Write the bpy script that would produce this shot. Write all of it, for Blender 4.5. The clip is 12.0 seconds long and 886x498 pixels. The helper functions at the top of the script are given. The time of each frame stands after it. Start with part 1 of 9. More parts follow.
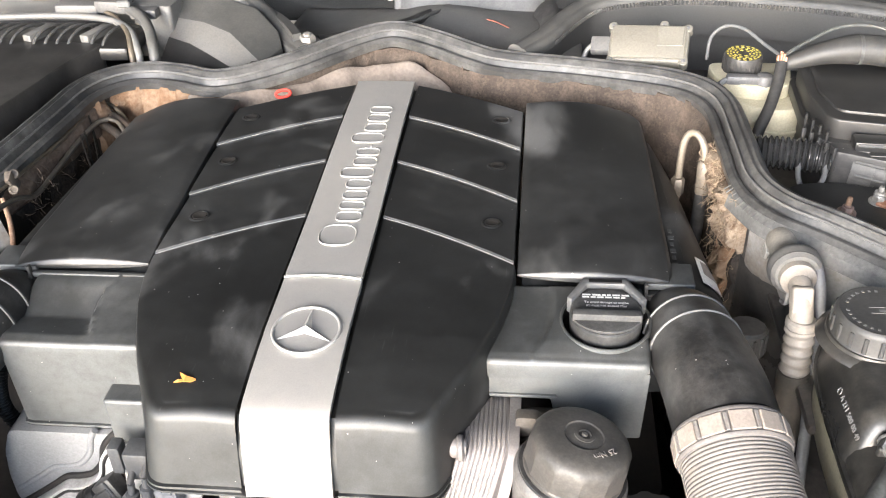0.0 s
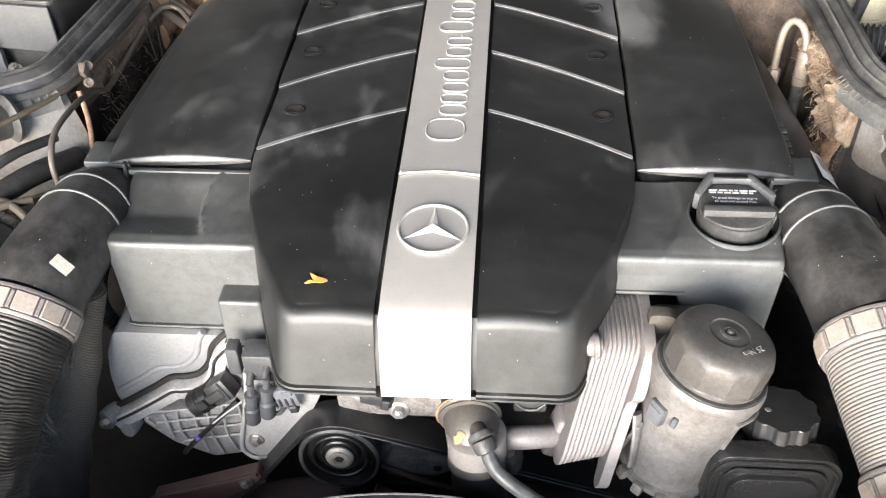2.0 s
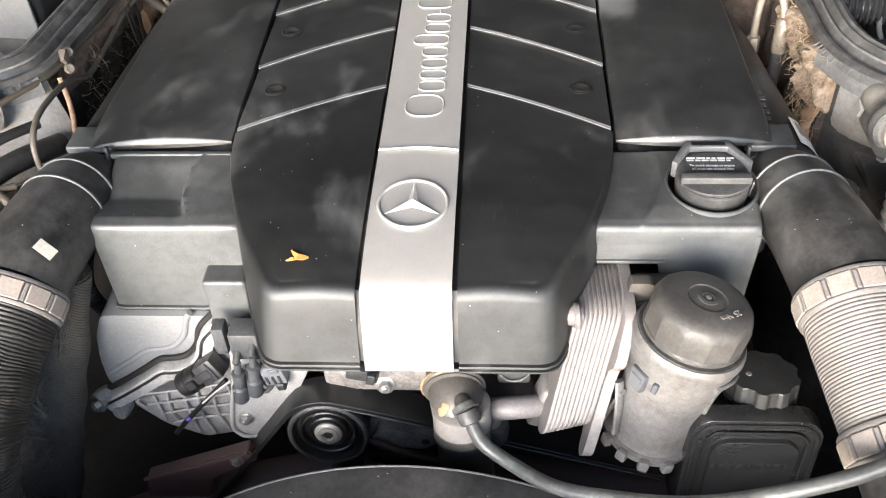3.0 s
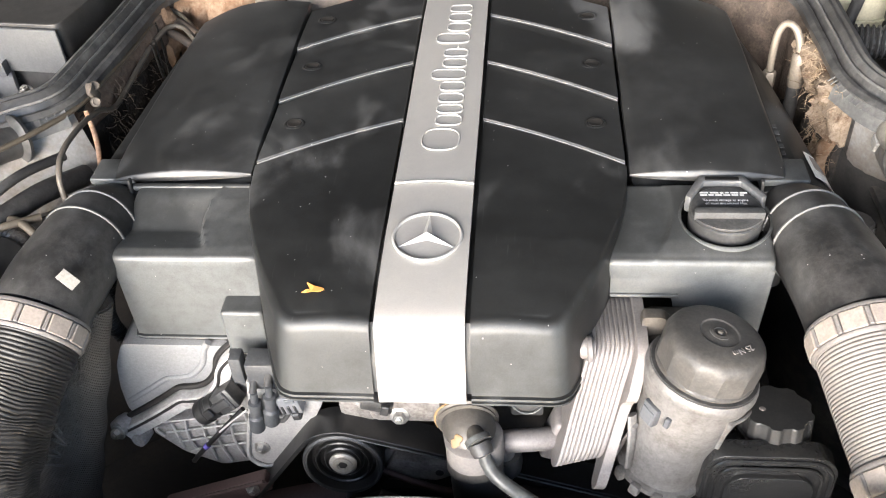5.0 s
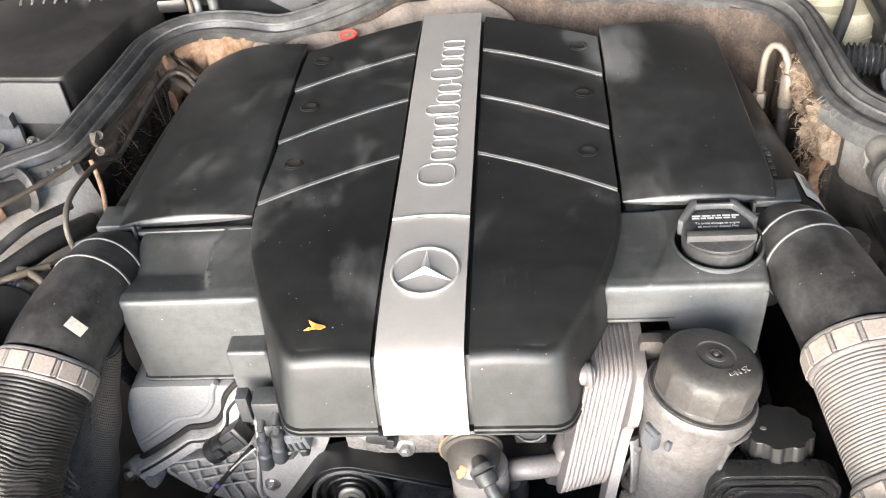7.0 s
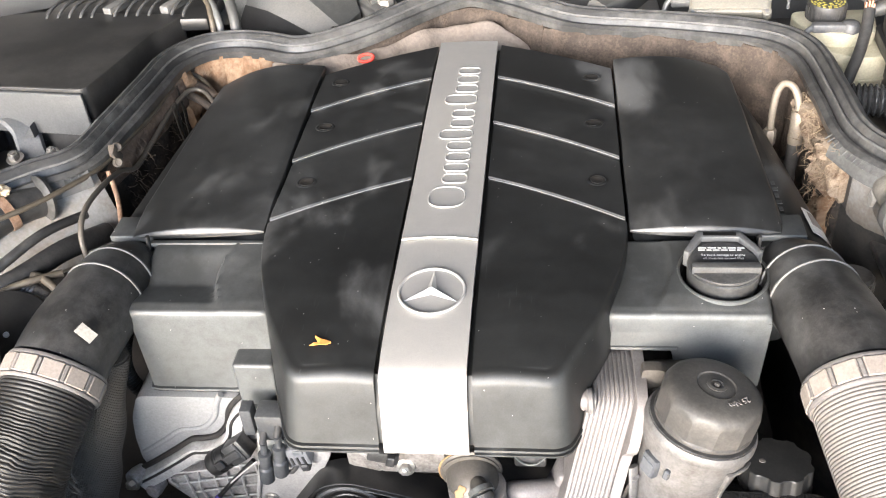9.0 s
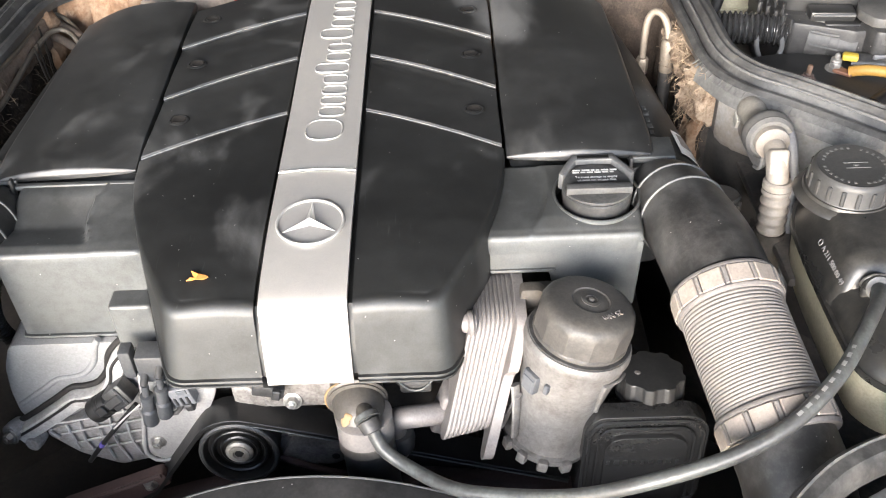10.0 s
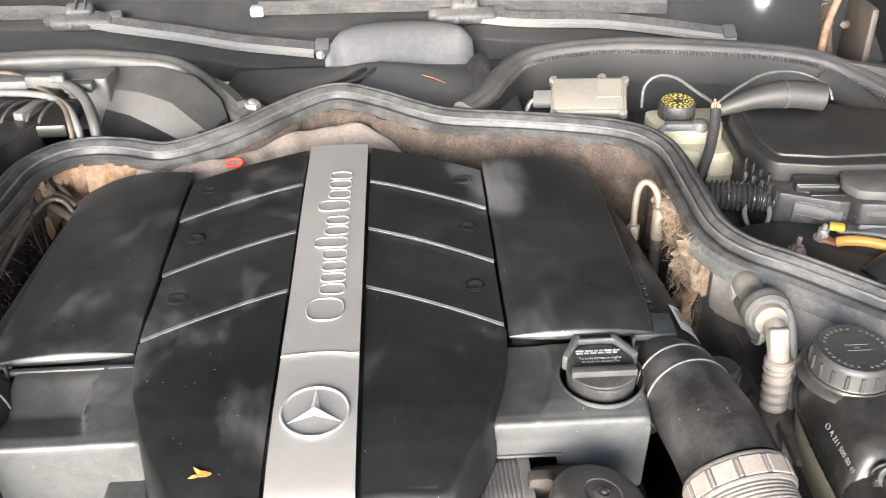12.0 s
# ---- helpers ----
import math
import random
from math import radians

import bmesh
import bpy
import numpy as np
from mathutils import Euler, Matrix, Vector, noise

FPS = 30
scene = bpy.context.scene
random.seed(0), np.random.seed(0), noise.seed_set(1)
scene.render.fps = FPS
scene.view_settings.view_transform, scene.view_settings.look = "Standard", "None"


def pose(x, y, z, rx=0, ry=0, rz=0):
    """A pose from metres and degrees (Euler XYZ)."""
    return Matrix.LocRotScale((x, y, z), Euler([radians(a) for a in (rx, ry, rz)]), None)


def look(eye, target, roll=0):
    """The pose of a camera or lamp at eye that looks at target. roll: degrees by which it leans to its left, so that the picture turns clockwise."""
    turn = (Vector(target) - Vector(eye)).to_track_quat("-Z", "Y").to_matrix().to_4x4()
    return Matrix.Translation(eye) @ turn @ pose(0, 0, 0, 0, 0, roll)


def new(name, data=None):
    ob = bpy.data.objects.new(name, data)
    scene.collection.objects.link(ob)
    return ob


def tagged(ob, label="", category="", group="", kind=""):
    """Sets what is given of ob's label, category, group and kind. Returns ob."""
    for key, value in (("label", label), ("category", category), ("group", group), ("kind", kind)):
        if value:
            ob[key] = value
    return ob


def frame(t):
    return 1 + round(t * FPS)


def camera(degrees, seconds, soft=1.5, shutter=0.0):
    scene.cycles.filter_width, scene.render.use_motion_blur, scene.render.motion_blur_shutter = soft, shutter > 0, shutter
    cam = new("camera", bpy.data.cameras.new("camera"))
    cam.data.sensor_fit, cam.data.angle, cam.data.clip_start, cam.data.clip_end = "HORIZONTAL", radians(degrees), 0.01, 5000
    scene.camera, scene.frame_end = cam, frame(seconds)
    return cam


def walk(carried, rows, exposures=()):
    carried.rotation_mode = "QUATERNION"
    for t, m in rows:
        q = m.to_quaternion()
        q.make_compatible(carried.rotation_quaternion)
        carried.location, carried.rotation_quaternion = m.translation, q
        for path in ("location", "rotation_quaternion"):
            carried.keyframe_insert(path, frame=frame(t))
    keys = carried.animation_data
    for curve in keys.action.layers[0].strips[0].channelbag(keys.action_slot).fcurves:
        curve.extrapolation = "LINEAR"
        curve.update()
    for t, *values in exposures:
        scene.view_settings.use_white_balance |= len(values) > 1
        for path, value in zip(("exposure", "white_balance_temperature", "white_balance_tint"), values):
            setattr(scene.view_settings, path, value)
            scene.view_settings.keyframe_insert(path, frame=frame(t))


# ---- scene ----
cam = camera(50.8, 12.0, soft=1.1)
EXPOSURE, KELVIN = 2.46, 6250
PATH = [
    (0, (0.205, -0.92, 1.423), (0.003, 0.709, 0.281), -2.5),
    (0.3, (0.142, -0.903, 1.433), (-0.039, 0.674, 0.217), -3.1),
    (0.4, (0.114, -0.902, 1.438), (-0.031, 0.65, 0.185), -2.7),
    (0.5, (0.108, -0.903, 1.421), (-0.047, 0.645, 0.163), -3.2),
    (1, (0.073, -0.902, 1.413), (-0.054, 0.591, 0.088), -2.5),
    (1.5, (0.063, -0.904, 1.413), (-0.073, 0.569, 0.067), -2.0),
    (2, (0.063, -0.91, 1.416), (-0.069, 0.581, 0.09), -1.6),
    (2.5, (0.073, -0.915, 1.415), (-0.054, 0.567, 0.078), -1.9),
    (3, (0.081, -0.919, 1.414), (-0.051, 0.548, 0.061), -3.2),
    (3.2, (0.083, -0.92, 1.421), (-0.06, 0.562, 0.086), -3.8),
    (5, (0.091, -0.922, 1.424), (-0.094, 0.58, 0.116), -4.1),
    (5.5, (0.093, -0.925, 1.426), (-0.099, 0.585, 0.129), -4.5),
    (6, (0.108, -0.924, 1.43), (-0.058, 0.6, 0.145), -5.8),
    (6.5, (0.115, -0.926, 1.441), (-0.062, 0.613, 0.176), -7.0),
    (7, (0.108, -0.929, 1.438), (-0.107, 0.607, 0.176), -7.0),
    (8.8, (0.105, -0.937, 1.437), (-0.172, 0.627, 0.221), -6.0),
    (9, (0.112, -0.941, 1.44), (-0.125, 0.631, 0.226), -5.2),
    (9.5, (0.123, -0.944, 1.432), (0.024, 0.62, 0.188), -3.2),
    (10, (0.131, -0.957, 1.418), (0.106, 0.566, 0.122), -2.6),
    (10.5, (0.139, -0.96, 1.415), (0.139, 0.555, 0.109), -1.9),
    (11, (0.132, -0.944, 1.448), (0.074, 0.657, 0.25), -2.5),
    (11.5, (0.132, -0.929, 1.472), (0.065, 0.746, 0.381), -2.0),
    (12, (0.101, -0.915, 1.471), (0.15, 0.753, 0.367), -1.6),
]
walk(cam, [(t, look(eye, target, roll)) for t, eye, target, roll in PATH], exposures=[(0.0, EXPOSURE, KELVIN, 12), (12.0, EXPOSURE, KELVIN, 12)])

# ---- world, sun, exposure ----
world = bpy.data.worlds.new("overcast_sky")
scene.world = world
world.use_nodes = True
wn = world.node_tree
wn.nodes.clear()
sky = wn.nodes.new("ShaderNodeTexSky")
sky.sky_type = "NISHITA"
sky.sun_disc = False
sky.sun_elevation, sky.sun_rotation = radians(15), radians(196.7)
sky.air_density, sky.dust_density, sky.ozone_density = 1.0, 2.0, 2.0
bg = wn.nodes.new("ShaderNodeBackground")
bg.inputs["Strength"].default_value = 0.125
wout = wn.nodes.new("ShaderNodeOutputWorld")
wn.links.new(sky.outputs[0], bg.inputs[0])
wn.links.new(bg.outputs[0], wout.inputs[0])
sun = new("sun", bpy.data.lights.new("sun", "SUN"))
sun.data.energy, sun.data.angle, sun.data.color = 2.6, radians(46), (1.0, 0.97, 0.94)
sun.matrix_world = look((-1.2, -4, 1.62), (0, 0, 0.8))

# ---- materials ----


def nodes_of(name):
    m = bpy.data.materials.new(name)
    m.use_nodes = True
    t = m.node_tree
    return m, t, t.nodes["Principled BSDF"]


def surface(name, base, rough=0.5, metal=0.0, dirt=None, dirt_amount=0.3, dirt_scale=9.0, grain=400.0, bump=0.08,
            spec=0.5, rough_var=0.12, per_object=0.0, transmission=0.0, coat=0.0, smear=0.0, specks=0.0, lit_dust=None, lit_dust_amount=0.0):
    """A worn surface: base colour, patches of dirt at a large scale, fine grain in colour, gloss and relief."""
    m, t, p = nodes_of(name)
    n, l = t.nodes, t.links
    co = n.new("ShaderNodeTexCoord")
    big = n.new("ShaderNodeTexNoise")
    big.inputs["Scale"].default_value, big.inputs["Detail"].default_value, big.inputs["Roughness"].default_value = dirt_scale, 6, 0.6
    fine = n.new("ShaderNodeTexNoise")
    fine.inputs["Scale"].default_value, fine.inputs["Detail"].default_value = grain, 3
    l.new(co.outputs["Object"], big.inputs["Vector"])
    l.new(co.outputs["Object"], fine.inputs["Vector"])
    ramp = n.new("ShaderNodeValToRGB")
    ramp.color_ramp.elements[0].position, ramp.color_ramp.elements[1].position = 0.44, 0.64
    mid = n.new("ShaderNodeTexNoise")
    mid.inputs["Scale"].default_value, mid.inputs["Detail"].default_value, mid.inputs["Roughness"].default_value = dirt_scale * 7, 5, 0.65
    l.new(co.outputs["Object"], mid.inputs["Vector"])
    blend = n.new("ShaderNodeMix")
    blend.inputs[0].default_value = 0.38
    l.new(big.outputs["Fac"], blend.inputs[2])
    l.new(mid.outputs["Fac"], blend.inputs[3])
    l.new(blend.outputs[0], ramp.inputs["Fac"])
    amount = n.new("ShaderNodeMath")
    amount.operation = "MULTIPLY"
    amount.inputs[1].default_value = dirt_amount
    l.new(ramp.outputs["Color"], amount.inputs[0])
    mix = n.new("ShaderNodeMix")
    mix.data_type = "RGBA"
    mix.inputs[6].default_value = (*base, 1)
    mix.inputs[7].default_value = (*(dirt or [c * 0.7 for c in base]), 1)
    l.new(amount.outputs[0], mix.inputs[0])
    shown = mix.outputs[2]
    dusty = None
    if smear:
        # wiped dust: soft streaks drawn out along the car, broken up, with fine scratches
        mp = n.new("ShaderNodeMapping")
        mp.inputs["Scale"].default_value = (10, 6.0, 8)
        mp.inputs["Rotation"].default_value = (0, 0, 0.45)
        st = n.new("ShaderNodeTexNoise")
        st.inputs["Scale"].default_value, st.inputs["Detail"].default_value, st.inputs["Distortion"].default_value = 1.0, 7, 0.35
        st.inputs["Roughness"].default_value = 0.55
        l.new(co.outputs["Object"], mp.inputs["Vector"])
        l.new(mp.outputs[0], st.inputs["Vector"])
        sr = n.new("ShaderNodeMapRange")
        sr.interpolation_type = "SMOOTHSTEP"
        sr.inputs["From Min"].default_value, sr.inputs["From Max"].default_value, sr.inputs["To Max"].default_value = 0.53, 0.75, smear
        l.new(st.outputs["Fac"], sr.inputs["Value"])
        ms = n.new("ShaderNodeMapping")
        ms.inputs["Scale"].default_value = (520, 16, 300)
        ms.inputs["Rotation"].default_value = (0, 0, -0.5)
        sc = n.new("ShaderNodeTexNoise")
        sc.inputs["Scale"].default_value, sc.inputs["Detail"].default_value = 1.0, 1
        l.new(co.outputs["Object"], ms.inputs["Vector"])
        l.new(ms.outputs[0], sc.inputs["Vector"])
        sf = n.new("ShaderNodeMapRange")
        sf.inputs["From Min"].default_value, sf.inputs["From Max"].default_value, sf.inputs["To Max"].default_value = 0.72, 0.82, smear * 0.2
        l.new(sc.outputs["Fac"], sf.inputs["Value"])
        both_dust = n.new("ShaderNodeMath")
        both_dust.operation, both_dust.use_clamp = "ADD", True
        l.new(sr.outputs[0], both_dust.inputs[0])
        l.new(sf.outputs[0], both_dust.inputs[1])
        dusty = both_dust.outputs[0]
        m2 = n.new("ShaderNodeMix")
        m2.data_type = "RGBA"
        m2.inputs[7].default_value = (0.20, 0.20, 0.196, 1)
        l.new(dusty, m2.inputs[0])
        l.new(shown, m2.inputs[6])
        shown = m2.outputs[2]
    if lit_dust:
        # front light put into the colour of front-facing sides, mixed with patchy dust
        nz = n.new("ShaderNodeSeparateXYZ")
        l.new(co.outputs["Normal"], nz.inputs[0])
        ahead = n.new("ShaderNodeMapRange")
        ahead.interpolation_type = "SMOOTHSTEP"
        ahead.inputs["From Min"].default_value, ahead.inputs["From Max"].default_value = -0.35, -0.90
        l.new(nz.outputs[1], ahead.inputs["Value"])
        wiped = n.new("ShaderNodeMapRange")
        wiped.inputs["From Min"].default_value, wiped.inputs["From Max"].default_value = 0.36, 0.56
        wiped.inputs["To Min"].default_value, wiped.inputs["To Max"].default_value = lit_dust_amount * 0.45, lit_dust_amount
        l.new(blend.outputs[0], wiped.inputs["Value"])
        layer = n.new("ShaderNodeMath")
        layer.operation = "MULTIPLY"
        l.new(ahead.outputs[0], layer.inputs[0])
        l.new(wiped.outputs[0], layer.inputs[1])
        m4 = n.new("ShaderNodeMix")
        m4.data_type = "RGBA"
        m4.inputs[7].default_value = (*lit_dust, 1)
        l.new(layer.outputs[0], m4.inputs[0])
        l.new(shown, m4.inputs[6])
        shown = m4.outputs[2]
    if specks:
        # scattered grit
        vo = n.new("ShaderNodeTexVoronoi")
        vo.inputs["Scale"].default_value = 130
        l.new(co.outputs["Object"], vo.inputs["Vector"])
        near = n.new("ShaderNodeMath")
        near.operation = "LESS_THAN"
        near.inputs[1].default_value = 0.075
        l.new(vo.outputs["Distance"], near.inputs[0])
        sep = n.new("ShaderNodeSeparateColor")
        l.new(vo.outputs["Color"], sep.inputs[0])
        few = n.new("ShaderNodeMath")
        few.operation = "GREATER_THAN"
        few.inputs[1].default_value = 1 - specks
        l.new(sep.outputs[0], few.inputs[0])
        both = n.new("ShaderNodeMath")
        both.operation = "MULTIPLY"
        l.new(near.outputs[0], both.inputs[0])
        l.new(few.outputs[0], both.inputs[1])
        m3 = n.new("ShaderNodeMix")
        m3.data_type = "RGBA"
        m3.inputs[7].default_value = (0.36, 0.35, 0.33, 1)
        l.new(both.outputs[0], m3.inputs[0])
        l.new(shown, m3.inputs[6])
        shown = m3.outputs[2]
    hsv = n.new("ShaderNodeHueSaturation")
    l.new(shown, hsv.inputs["Color"])
    val = n.new("ShaderNodeMapRange")
    val.inputs["To Min"].default_value, val.inputs["To Max"].default_value = 0.72, 1.28
    l.new(fine.outputs["Fac"], val.inputs["Value"])
    if per_object:
        info = n.new("ShaderNodeObjectInfo")
        r = n.new("ShaderNodeMapRange")
        r.inputs["To Min"].default_value, r.inputs["To Max"].default_value = 1 - per_object, 1 + per_object
        l.new(info.outputs["Random"], r.inputs["Value"])
        mul = n.new("ShaderNodeMath")
        mul.operation = "MULTIPLY"
        l.new(val.outputs[0], mul.inputs[0])
        l.new(r.outputs[0], mul.inputs[1])
        l.new(mul.outputs[0], hsv.inputs["Value"])
    else:
        l.new(val.outputs[0], hsv.inputs["Value"])
    l.new(hsv.outputs[0], p.inputs["Base Color"])
    rr = n.new("ShaderNodeMapRange")
    rr.inputs["To Min"].default_value = max(0.03, rough - rough_var)
    rr.inputs["To Max"].default_value = min(1.0, rough + rough_var)
    l.new(big.outputs["Fac"], rr.inputs["Value"])
    if dusty is None:
        l.new(rr.outputs[0], p.inputs["Roughness"])
    else:
        dull = n.new("ShaderNodeMath")
        dull.operation, dull.use_clamp, dull.inputs[1].default_value = "MULTIPLY_ADD", True, 0.5
        l.new(dusty, dull.inputs[0])
        l.new(rr.outputs[0], dull.inputs[2])
        l.new(dull.outputs[0], p.inputs["Roughness"])
    p.inputs["Metallic"].default_value = metal
    p.inputs["Specular IOR Level"].default_value = spec
    p.inputs["Transmission Weight"].default_value = transmission
    p.inputs["Coat Weight"].default_value = coat
    if bump:
        b = n.new("ShaderNodeBump")
        b.inputs["Strength"].default_value, b.inputs["Distance"].default_value = bump, 0.001
        l.new(fine.outputs["Fac"], b.inputs["Height"])
        l.new(b.outputs[0], p.inputs["Normal"])
    return m


wall_tan = surface("rust_tan_dusty_wall", (0.155, 0.118, 0.092), 0.9, dirt=(0.075, 0.048, 0.036), dirt_amount=0.9, dirt_scale=30, grain=220, bump=0.5, spec=0.15)
felt_black = surface("charcoal_fibre_insulation", (0.028, 0.026, 0.024), 0.95, dirt=(0.13, 0.105, 0.085), dirt_amount=0.45, dirt_scale=30, grain=260, bump=0.9, spec=0.1)
felt_straw = surface("torn_straw_insulation", (0.27, 0.215, 0.16), 0.95, dirt=(0.10, 0.058, 0.034), dirt_amount=0.95, dirt_scale=48, grain=160, bump=0.9, spec=0.1)
felt_brown = surface("matted_brown_insulation", (0.105, 0.078, 0.058), 0.95, dirt=(0.035, 0.023, 0.016), dirt_amount=0.95, dirt_scale=40, grain=200, bump=0.9, spec=0.1)
tower_dark = surface("dark_dusty_tower_paint", (0.026, 0.026, 0.026), 0.30, dirt=(0.085, 0.08, 0.072), dirt_amount=0.6, dirt_scale=14, bump=0.08)
sheet_pale = surface("pale_dusty_sheet_metal", (0.25, 0.248, 0.24), 0.55, dirt=(0.17, 0.135, 0.10), dirt_amount=0.75, dirt_scale=16, grain=300, bump=0.15)
cover_black = surface("cover_black_plastic", (0.0100, 0.0104, 0.0104), 0.45, spec=0.47, lit_dust=(0.085, 0.090, 0.089), lit_dust_amount=0.45, dirt=(0.025, 0.0262, 0.026), dirt_amount=0.55, dirt_scale=8, grain=900, bump=0.06, smear=0.50, specks=0.14, rough_var=0.06)
lid_black = surface("dusty_lid_plastic", (0.0130, 0.0134, 0.0136), 0.42, spec=0.72, dirt=(0.046, 0.047, 0.047), dirt_amount=0.5, dirt_scale=7, grain=900, bump=0.06, smear=0.5, specks=0.16, rough_var=0.06)
box_black = surface("airbox_black_plastic", (0.034, 0.0358, 0.0356), 0.45, spec=0.55, lit_dust=(0.12, 0.126, 0.125), lit_dust_amount=0.7, dirt=(0.105, 0.108, 0.108), dirt_amount=0.42, dirt_scale=12, grain=800, bump=0.08, smear=0.36, specks=0.12, rough_var=0.08)
duct_black = surface("duct_black_plastic", (0.0185, 0.0185, 0.0184), 0.42, dirt=(0.105, 0.101, 0.096), dirt_amount=0.5, dirt_scale=16, grain=700, bump=0.06, smear=0.6, specks=0.15)
dull_black = surface("dull_black_plastic", (0.024, 0.024, 0.024), 0.5, dirt=(0.10, 0.095, 0.09), dirt_amount=0.5, dirt_scale=16, specks=0.2)
# near-black oily metal; also paints in the shade of holes and deep gaps
dark_void = surface("oily_metal_and_shade", (0.012, 0.011, 0.010), 0.7, dirt=(0.04, 0.032, 0.025), dirt_amount=0.6, dirt_scale=20)
rubber = surface("aged_black_rubber", (0.028, 0.028, 0.028), 0.36, dirt=(0.13, 0.127, 0.12), dirt_amount=0.7, dirt_scale=11, grain=300, bump=0.15)
seal_rubber = surface("weathered_seal_rubber", (0.04, 0.04, 0.04), 0.36, dirt=(0.16, 0.157, 0.15), dirt_amount=0.75, dirt_scale=9, grain=300, bump=0.12)
rubber_dusty = surface("dusty_grey_rubber", (0.085, 0.085, 0.083), 0.5, dirt=(0.20, 0.196, 0.185), dirt_amount=0.6, dirt_scale=20, grain=300, bump=0.15)
satin_silver = surface("brushed_silver_trim", (0.39, 0.378, 0.36), 0.38, metal=0.35, dirt=(0.5, 0.48, 0.44), dirt_amount=0.4, dirt_scale=8, grain=1500, bump=0.04, rough_var=0.05)
silver_raised = surface("raised_silver_relief", (0.52, 0.51, 0.49), 0.32, metal=0.4, grain=900, bump=0.02, rough_var=0.04)
cast_alu = surface("cast_aluminium", (0.195, 0.189, 0.182), 0.55, metal=0.3, dirt=(0.08, 0.07, 0.061), dirt_amount=0.7, dirt_scale=22, grain=420, bump=0.3)
fin_alu = surface("dusty_aluminium_plate", (0.208, 0.193, 0.187), 0.55, metal=0.2, dirt=(0.135, 0.12, 0.109), dirt_amount=0.5, dirt_scale=30, grain=600, bump=0.15, per_object=0.06)
steel = surface("zinc_steel", (0.45, 0.44, 0.42), 0.38, metal=0.85, dirt=(0.25, 0.2, 0.14), dirt_amount=0.5, dirt_scale=40)
rusty = surface("rusty_steel", (0.30, 0.20, 0.14), 0.7, metal=0.3, dirt=(0.16, 0.07, 0.03), dirt_amount=0.8, dirt_scale=60, bump=0.3)
grey_plastic = surface("grey_plastic", (0.11, 0.115, 0.118), 0.5, dirt=(0.19, 0.18, 0.17), dirt_amount=0.4, dirt_scale=20)
dusty_black = surface("dust_covered_plastic", (0.05, 0.05, 0.049), 0.6, dirt=(0.115, 0.11, 0.104), dirt_amount=0.7, dirt_scale=9, grain=500, bump=0.1)
cap_grey = surface("dusty_brown_grey_plastic", (0.056, 0.053, 0.049), 0.5, dirt=(0.115, 0.106, 0.095), dirt_amount=0.7, dirt_scale=26, grain=500, bump=0.12)
tan_plastic = surface("dusty_clamp_window", (0.27, 0.235, 0.205), 0.75, dirt=(0.19, 0.16, 0.137), dirt_amount=0.6, dirt_scale=60, bump=0.15)
collar_grey = surface("dusty_collar_plastic", (0.155, 0.143, 0.134), 0.6, dirt=(0.24, 0.215, 0.195), dirt_amount=0.6, dirt_scale=40)
felt_brown = surface("matted_brown_insulation", (0.17, 0.105, 0.065), 0.95, dirt=(0.30, 0.225, 0.16), dirt_amount=0.8, dirt_scale=22, grain=220, bump=0.9, spec=0.1)
felt_pale = surface("dusty_pale_insulation", (0.245, 0.205, 0.172), 0.95, dirt=(0.165, 0.125, 0.097), dirt_amount=0.5, dirt_scale=9, grain=260, bump=0.8, spec=0.1)
felt_mid = surface("grey_brown_insulation", (0.070, 0.056, 0.046), 0.95, dirt=(0.165, 0.128, 0.10), dirt_amount=0.6, dirt_scale=40, grain=320, bump=0.9, spec=0.1)
felt_dark = surface("dark_fibre_insulation", (0.045, 0.038, 0.032), 0.95, dirt=(0.165, 0.125, 0.096), dirt_amount=0.7, dirt_scale=18, grain=260, bump=0.9, spec=0.1)
body_mid = surface("grey_painted_steel", (0.17, 0.172, 0.172), 0.42, dirt=(0.38, 0.34, 0.29), dirt_amount=0.65, dirt_scale=10, bump=0.08)
body_dark = surface("dark_painted_steel", (0.03, 0.031, 0.032), 0.35, dirt=(0.16, 0.14, 0.12), dirt_amount=0.6, dirt_scale=12, bump=0.06)
cream = surface("yellowed_translucent_plastic", (0.45, 0.43, 0.325), 0.42, dirt=(0.36, 0.32, 0.22), dirt_amount=0.5, dirt_scale=22, bump=0.05)
beige_module = surface("beige_module_plastic", (0.165, 0.157, 0.134), 0.5, dirt=(0.118, 0.11, 0.093), dirt_amount=0.5, dirt_scale=30, bump=0.08)
white_part = surface("cream_white_plastic", (0.25, 0.229, 0.203), 0.55, dirt=(0.22, 0.185, 0.15), dirt_amount=0.6, dirt_scale=50, bump=0.1)
yellow = surface("yellow_plastic", (0.56, 0.40, 0.05), 0.5)
yellow_print = surface("yellow_print", (0.40, 0.345, 0.075), 0.6)
orange_wire = surface("orange_cable", (0.46, 0.255, 0.055), 0.5)
leaf_orange = surface("dry_orange_leaf", (0.62, 0.25, 0.05), 0.7, dirt=(0.55, 0.33, 0.12), dirt_amount=0.6, dirt_scale=120)
red_plastic = surface("red_plastic", (0.62, 0.05, 0.03), 0.45)
paper_white = surface("clean_paper_label", (0.70, 0.68, 0.65), 0.6, dirt=(0.45, 0.42, 0.38), dirt_amount=0.5, dirt_scale=60)
white_label = surface("white_paper_label", (0.36, 0.345, 0.31), 0.6, dirt=(0.27, 0.25, 0.22), dirt_amount=0.5, dirt_scale=60)
print_white = surface("white_print", (0.62, 0.62, 0.60), 0.6, bump=0)
print_faint = surface("faded_print", (0.20, 0.20, 0.195), 0.6, bump=0)
